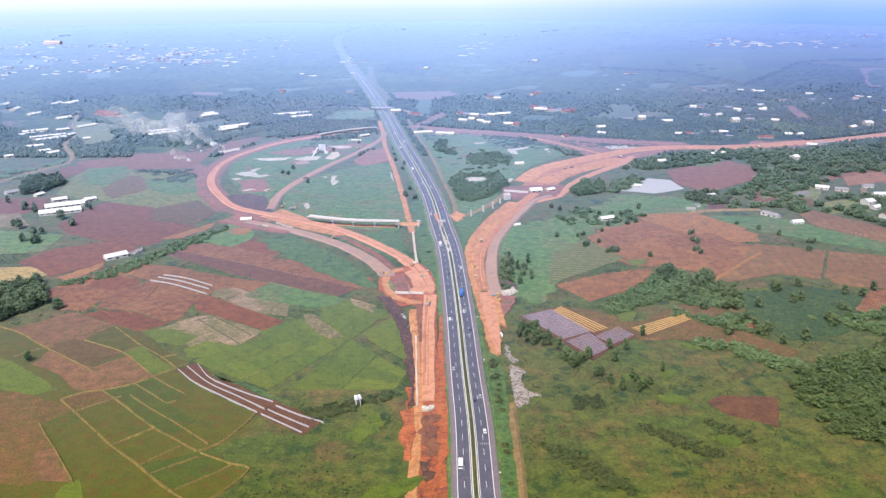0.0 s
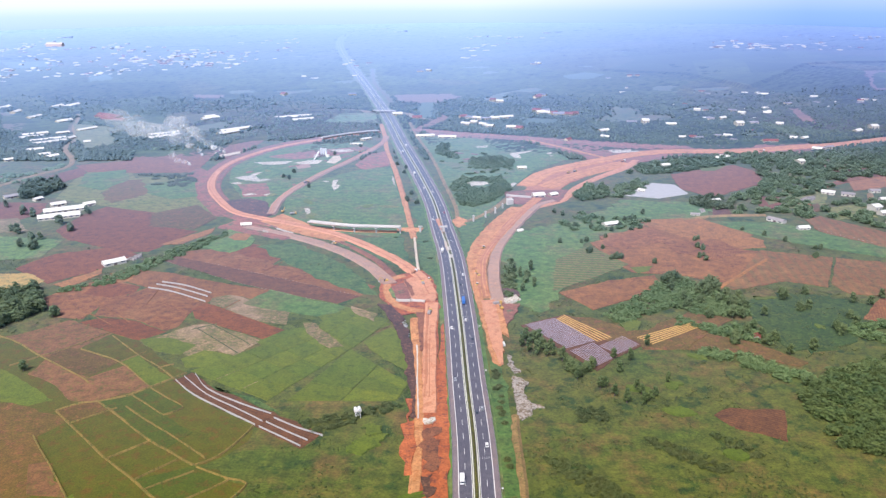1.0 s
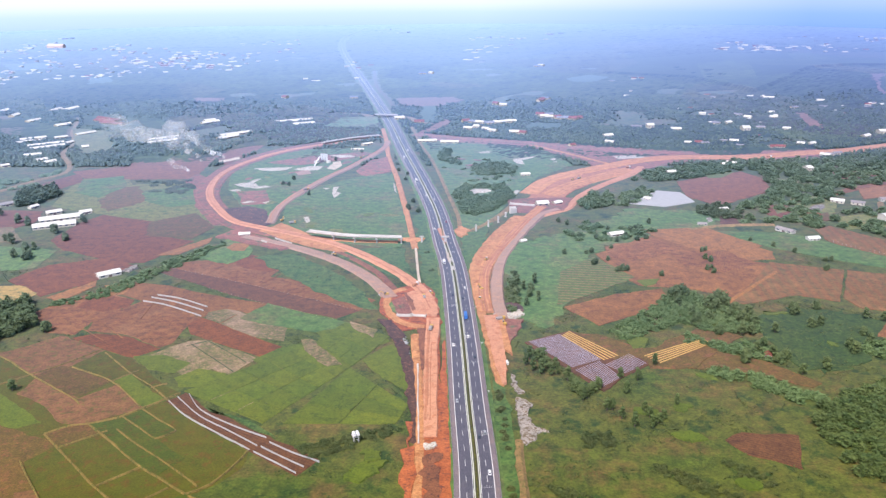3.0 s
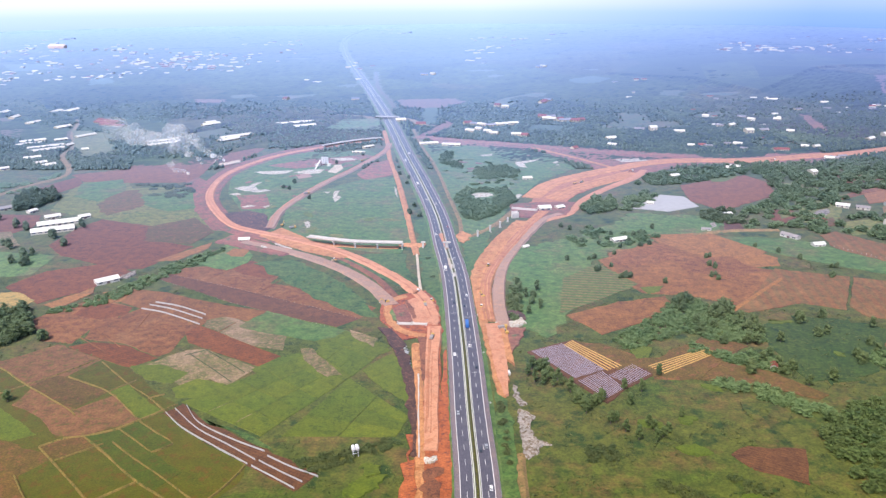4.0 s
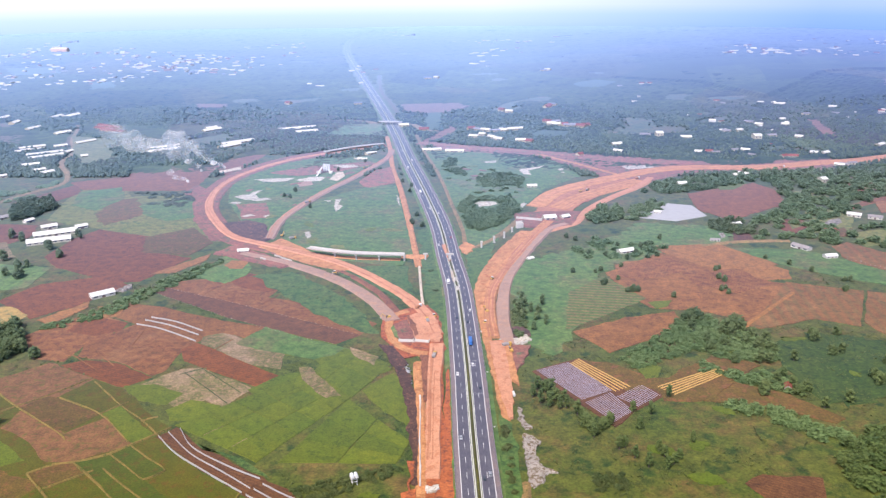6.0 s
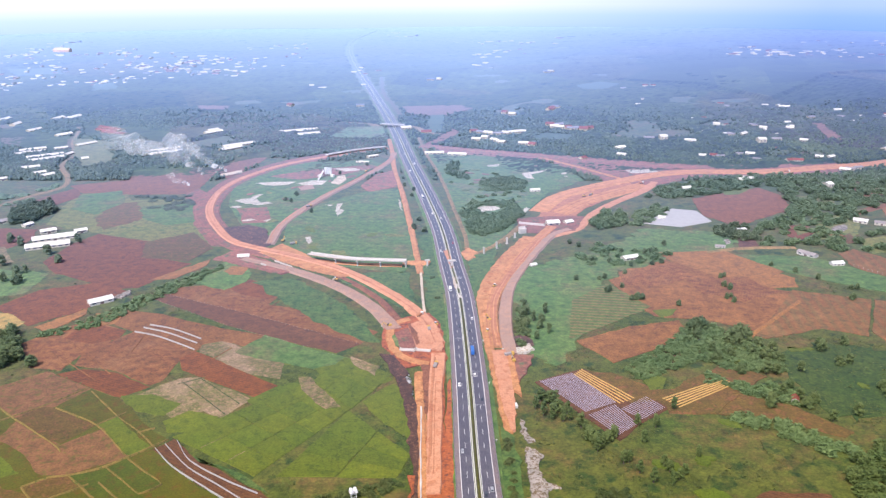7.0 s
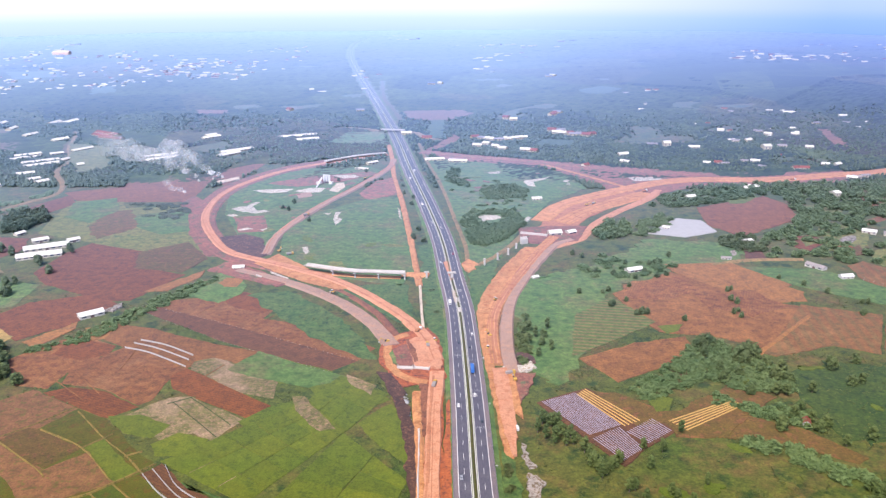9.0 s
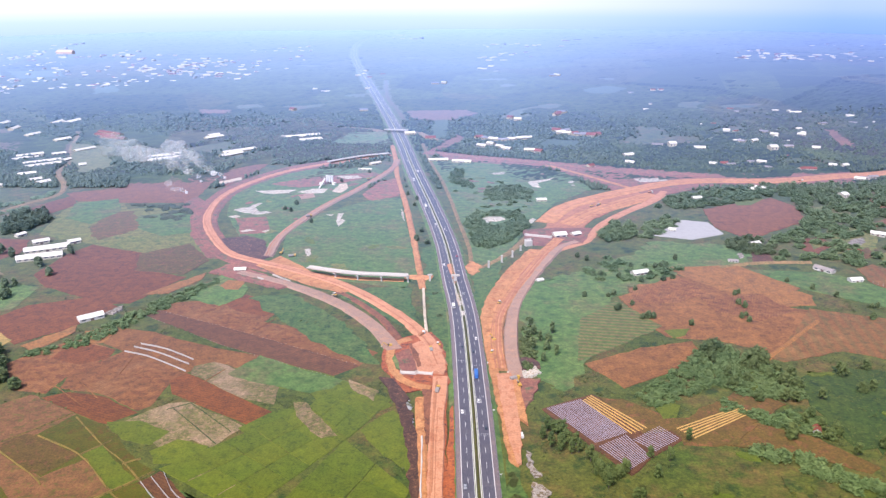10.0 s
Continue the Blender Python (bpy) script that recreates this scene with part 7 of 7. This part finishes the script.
def truck(cab, cargo, label, long=9.0, name="truck", high=2.7):
    root = tagged(new(name), label, "truck", "trucks")
    block("cab", cab, root, (long / 2 - 0.9, 0, 0.7, 1.8, 2.3, 2.2), bevel=0.12)
    block("windscreen", "glass", root, (long / 2 + 0.0, 0, 1.7, 0.12, 2.0, 0.9))
    block("chassis", "rubber", root, (0, 0, 0.55, long - 0.6, 1.0, 0.35))
    block("cargo_box", cargo, root, (-1.1, 0, 1.0, long - 2.4, 2.45, high), bevel=0.06)
    wheels(root, (-long * 0.36, -long * 0.22, long * 0.36), 1.0, 0.5, 0.35)
    return root


def bus(colour, label):
    root = tagged(new("coach"), label, "bus")
    block("body", colour, root, (0, 0, 0.45, 11.5, 2.5, 2.9), bevel=0.15)
    block("roof_unit", "white", root, (-1, 0, 3.35, 5, 1.7, 0.25))
    for s in (-1, 1):
        block("side_window", "glass", root, (0, s * 1.255, 1.7, 10, 0.05, 0.95))
    block("windscreen", "glass", root, (5.76, 0, 1.3, 0.05, 2.2, 1.5))
    wheels(root, (-3.4, 3.6), 1.05, 0.5, 0.35)
    return root


def excavator(label="yellow crawler excavator on raw earth"):
    root = tagged(new("excavator"), label, "excavator", "site machines")
    block("track", "rubber", root, (0, -1.1, 0, 3.8, 0.6, 0.9), bevel=0.15)
    block("track", "rubber", root, (0, 1.1, 0, 3.8, 0.6, 0.9), bevel=0.15)
    block("upper_body", "yellow", root, (-0.6, 0, 1.0, 3.2, 2.5, 1.3), bevel=0.12)
    block("cab", "glass", root, (0.8, 0.7, 1.0, 1.4, 1.0, 1.9), bevel=0.08)
    boom = block("boom", "yellow", root, (0, 0, 0, 0.5, 0.45, 5.0))
    boom.matrix_basis = pose(0.9, -0.2, 1.5, 0, 50, 0)
    arm = block("arm", "yellow", boom, (0, 0, 0, 0.35, 0.35, 3.2))
    arm.matrix_basis = boom.matrix_basis.inverted() @ pose(4.6, -0.2, 4.6, 0, 150, 0)
    bucket = block("bucket", "steel", boom, (6.2, -0.2, 0.9, 0.9, 1.1, 0.9, 0.7))
    bucket.matrix_basis = boom.matrix_basis.inverted()
    return root


def roller(label="yellow road roller on packed earth"):
    root = tagged(new("road_roller"), label, "roller", "site machines")
    bm = bmesh.new()
    cylinder(bm, 0.78, 2.1, pose(1.6, 0, 0.78, 90, 0, 0), 14)
    part("drum", bm, M["steel"], root)
    block("body", "yellow", root, (-1.2, 0, 0.9, 2.8, 1.8, 1.0), bevel=0.1)
    block("drum_frame", "yellow", root, (1.2, 0, 0.9, 2.2, 2.4, 0.35))
    block("cab", "glass", root, (-0.3, 0, 1.9, 1.3, 1.5, 1.0), bevel=0.05)
    block("cab_roof", "carwhite", root, (-0.3, 0, 2.9, 1.6, 1.8, 0.12))
    wheels(root, (-1.6,), 0.9, 0.7, 0.5)
    return root


CARS = {"white": car("carwhite", "white car driving on the motorway"), "dark": car("cardark", "dark car driving on the motorway"), "silver": car("steel", "silver car driving on the motorway"),
        "red": car("carred", "red car driving on the motorway"), "van": truck("carwhite", "carwhite", "white box truck driving on the motorway", 7.0, high=2.3), "lorry": truck("blue", "blue", "long blue lorry driving on the motorway", 12.0),
        "coach": bus("carwhite", "white coach driving on the motorway")}
placed = set()
for s, off, kind in ((38, -7.4, "van"), (150, -7.5, "silver"), (232, -7.4, "white"), (330, -4.0, "dark"), (410, -7.3, "van"), (520, -7.4, "white"), (660, -4.0, "white"), (735, -7.2, "coach"), (880, -7.3, "van"), (1010, -4.0, "white"),
                     (72, 7.3, "white"), (108, 3.8, "dark"), (112, 7.4, "silver"), (212, 7.2, "dark"), (246, 4.0, "white"), (283, 4.2, "lorry"), (322, 4.1, "dark"), (345, 7.4, "white"), (440, 4.0, "silver"), (545, 7.3, "red"), (640, 4.0, "white"), (790, 7.4, "dark"), (930, 4.1, "van"), (1090, 7.3, "white")):
    x, y, turn = on_axis(s, off)
    m = pose(x, y, ROAD_TOP + 0.03, 0, 0, turn + (90 if off > 0 else -90))
    if kind in placed:
        copy_thing(CARS[kind], m)
    else:
        placed.add(kind)
        CARS[kind].matrix_basis = m
SITE = {"excavator": excavator(), "roller": roller(), "dump": truck("yellow", "rust", "dump truck on the earthworks", 7.5, "dump_truck", 1.6), "tipper": truck("carwhite", "laterite", "white tipper loaded with earth", 7.5, "dump_truck", 1.5)}
placed = set()
for p, z, turn, kind in (((-31.7, 670.4), 1.6, 60, "tipper"), ((-18.5, 654.3), 0.4, 150, "roller"), ((-23.2, 644.4), 0.4, 100, "dump"), ((-56.0, 650.3), 0.8, 200, "excavator"), ((-15.9, 579.6), 1.3, 80, "dump"), ((38.7, 598.2), 1.0, 20, "dump"),
                         ((41.4, 588.6), 1.0, 100, "excavator"), ((25.7, 664.0), 0.4, 120, "excavator"), ((23.9, 641.2), 0.4, 70, "roller"), ((33.4, 738.0), 1.6, 60, "roller"), ((251, 1131), 0.8, 30, "tipper"), ((162, 1060), 0.7, 10, "excavator"),
                         ((172, 1067), 0.7, 60, "dump"), ((-187, 1008), 1.1, 40, "dump"), ((-137, 1199), 1.1, 10, "excavator"), ((-190.3, 871.9), 0.7, 80, "excavator"), ((-176.8, 862.3), 0.7, 20, "dump"), ((477, 1200), 0.9, 0, "tipper"), ((-115.7, 754.0), 1.4, 150, "roller")):
    m = pose(p[0], p[1], z, 0, 0, turn)
    if kind in placed:
        copy_thing(SITE[kind], m)
    else:
        placed.add(kind)
        SITE[kind].matrix_basis = m

# two thin plumes of stubble smoke drifting west
def plume(start, drift, rise, count, label):
    root = tagged(new("smoke_plume"), label, "smoke", kind="stuff")
    rng = np.random.default_rng(count)
    v0, f0 = ICO[3]
    for i in range(count):
        t = i / (count - 1)
        r = 2.0 + 0.27 * rise * t
        c = np.array((start[0] + drift[0] * t ** 1.2, start[1] + drift[1] * t, 1.5 + rise * t ** 0.75)) + rng.normal(0, 0.35, 3) * r
        j = np.array([1 + 0.6 * noise.noise(Vector(q) * 1.5 + Vector((i, 3, 5))) for q in v0])
        ob = mesh_object("puff", v0 * j[:, None] * (r * 1.3, r, r * 0.95) + c, f0, M["smoke_dense" if t < 0.2 else "smoke"], root, True)
        ob.visible_shadow = False


plume((-374.8, 1183), (-118, 15), 52, 12, "thin white smoke from burning stubble")
plume((-358, 1200), (-62, 10), 40, 9, "thin white smoke from burning stubble")
plume((-373, 1117), (-26, 4), 10, 4, "low wisp of white smoke on ploughed soil")
plume((-346, 1203), (-26, 4), 12, 4, "low wisp of white smoke at the field edge")

# green and white signs beside the shoulder
for s, off in ((16, 13.6), (30, 13.2), (160, 13.4), (232, 13.4), (300, 13.4)):
    x, y, turn = on_axis(s, off)
    root = tagged(new("road_sign"), "small green road sign on a post", "sign", "road signs")
    block("post", "steel", root, (0, 0, 0, 0.12, 0.12, 3.2))
    block("panel", "green" if s < 25 else "carwhite", root, (0, -0.1, 2.4, 1.0, 0.06, 0.7))
    root.matrix_basis = pose(x, y, 0.6, 0, 0, turn)

# rubble and torn sheeting in the ditch
rubble = np.random.default_rng(4)
p = np.concatenate([scatter([(-40.9, 574.1), (-34.4, 569.5), (-30.1, 534.4), (-34.0, 527.4), (-38.3, 544.7)], 1.8, rubble, 0.6), scatter([(-47.9, 597.7), (-42.2, 595.2), (-42.7, 588.0), (-47.5, 590.5)], 1.3, rubble, 0.8), scatter([(-28.6, 519.6), (-24.1, 519.6), (-19.5, 426.0), (-21.3, 426.0)], 2.6, rubble, 0.35)])
v, f = crowns(p, rubble.uniform(0.3, 2.2, len(p)), rubble.uniform(0.2, 0.7, len(p)), 1, rubble, 0.3, 0.6)
v[:, 2] += 0.2
joined("rubble", v, f, M["plastic"], "white rubble and torn sheeting in the ditch", "rubble")

# far woods: single crowns on the nearer land, one closed canopy beyond
def wood_cover(a, b):
    return noise.noise((a * 0.0045, b * 0.0060, 7.0)) + 0.6 * noise.noise((a * 0.013, b * 0.013, 2.0))


def cover_limit(b):
    return -0.38 - 0.30 * min(1.0, max(0.0, (b - 1300) / 1500))


far_v, far_f, base = [], [], 0
y = 1150.0
while y < 1860:
    s = 5.0 * (y / 1300)
    xs = np.arange(-0.64 * y - 120, 0.64 * y + 120, s)
    p = np.stack([xs + wood_rng.uniform(-0.45, 0.45, len(xs)) * s, y + wood_rng.uniform(-0.45, 0.45, len(xs)) * s], 1)
    cover = np.array([wood_cover(a, b) for a, b in p])
    p = p[cover > cover_limit(y) + wood_rng.normal(0, 0.16, len(p))]
    p = free_of(p[wood_rng.random(len(p)) < np.interp(y, (1150, 1380, 1550, 1850), (1.0, 1.0, 0.75, 0.0))], 3.0)
    h = 5.0 + wood_rng.uniform(-2.4, 2.8, len(p)) * (1.0 - 0.6 * min(1.0, (y - 1150) / 900))
    r = wood_rng.uniform(0.75, 1.1, len(p)) * s
    leafy = wood_rng.random(len(p)) < 0.9
    ground = np.array([hill(a, b) for a, b in p[leafy]])
    v, f = tufts(np.column_stack([p[leafy], ground + h[leafy] * 0.82]), np.full(len(ground), 0.36 * s), wood_rng, 9)
    far_v.append(v)
    far_f.append(f + base)
    base += len(v)
    v, f = crowns(p, r * 0.52, h * 0.9, 1, wood_rng, 0.5, 0.3)
    far_v.append(v)
    far_f.append(f + base)
    base += len(v)
    y += s
woods = joined("far_woods", np.concatenate(far_v), np.concatenate(far_f), M["leaf"], "continuous dark green woods reaching the horizon", "woods")
woods.data.polygons.foreach_set("use_smooth", [True] * len(woods.data.polygons))

PLANTATION = [(430, 2290), (627, 2158), (692, 1870), (820, 2000), (1140, 2409), (1900, 2600), (2000, 2850), (900, 2800), (500, 2600)]
y, lines = 1160.0, []
while y < 4800:
    lines.append(y)
    y *= 1.0042
across = np.linspace(-0.70, 0.70, 340)
p = np.array([(u * y, y) for y in lines for u in across])
p += wood_rng.uniform(-0.3, 0.3, p.shape) * (p[:, 1:] * 0.0042)
clear = np.ones(len(p), bool)
for o in KEEP_CLEAR:
    lo, hi = o.min(0), o.max(0)
    if hi[1] > 1150:
        idx = np.where(clear & ((p > lo) & (p < hi)).all(1))[0]
        if len(idx):
            clear[idx] &= ~inside(p[idx], o)
on_road = near_roads(p, 4.0)
planted = inside(p, PLANTATION)
cover = np.array([wood_cover(a, b) - cover_limit(b) for a, b in p])
blocks = np.array([noise.cell((0.0042 * (0.94 * a + 0.34 * b), 0.0030 * (0.94 * b - 0.34 * a), 5.0)) for a, b in p])
swell = np.array([noise.noise((a * 0.02, b * 0.012, 1.0)) for a, b in p])
h = 3.0 + 1.6 * blocks + 0.8 * swell + wood_rng.uniform(-1.0, 1.0, len(p)) * np.interp(p[:, 1], (1150, 2600), (2.2, 1.5))
h = np.where(planted, 8.0 + wood_rng.uniform(-0.35, 0.35, len(p)), h)
edge = np.clip((p[:, 1] - 1160) / 60, 0.0, 1.0)
h = np.where(planted | (cover > 0), np.where(clear, h, h * 0.3) * edge, -1.0)
h[on_road] = -1.0
ground = np.array([hill(a, b) for a, b in p])
k = len(across)
i, j = np.meshgrid(np.arange(len(lines) - 1), np.arange(k - 1), indexing="ij")
q = (i * k + j).ravel()
tri = np.concatenate([np.stack([q, q + 1, q + k + 1], 1), np.stack([q, q + k + 1, q + k], 1)])
joined("far_canopy", np.column_stack([p, ground + h]), tri, M["canopy"], "closed blue-green canopy of far woods and plantations", "woods")

# loose shrubs and tussocks over the meadows
p = scatter([(-330, 325), (330, 325), (560, 760), (-560, 760)], 2.6, wood_rng, 0.85)
cover = np.array([noise.noise((a * 0.016, b * 0.022, 5.0)) + 0.8 * noise.noise((a * 0.05, b * 0.07, 1.0)) + 0.5 * noise.noise((a * 0.15, b * 0.15, 4.0)) for a, b in p])
p = free_of(p[cover > 0.12], 1.0)
size = wood_rng.uniform(0.3, 1.1, len(p))
v, f = tufts(np.column_stack([p, size * 0.45]), size, wood_rng, 8)
v[:, 2] = np.maximum(v[:, 2], 0.02)
joined("meadow_shrubs", v, f, M["shrub"], "low green shrubs and tussocks", "shrubs")
# clipped shrubs on the median
s = np.arange(0, 1500, 2.2)
p = np.array([on_axis(q, wood_rng.uniform(-0.25, 0.25))[:2] for q in s])
v, f = crowns(p, wood_rng.uniform(0.5, 0.9, len(p)), wood_rng.uniform(0.8, 1.3, len(p)), 1, wood_rng)
v[:, 2] += ROAD_TOP + 0.4
joined("median_shrubs", v, f, M["hedge"], "row of yellow-green clipped shrubs on the median", "shrubs")
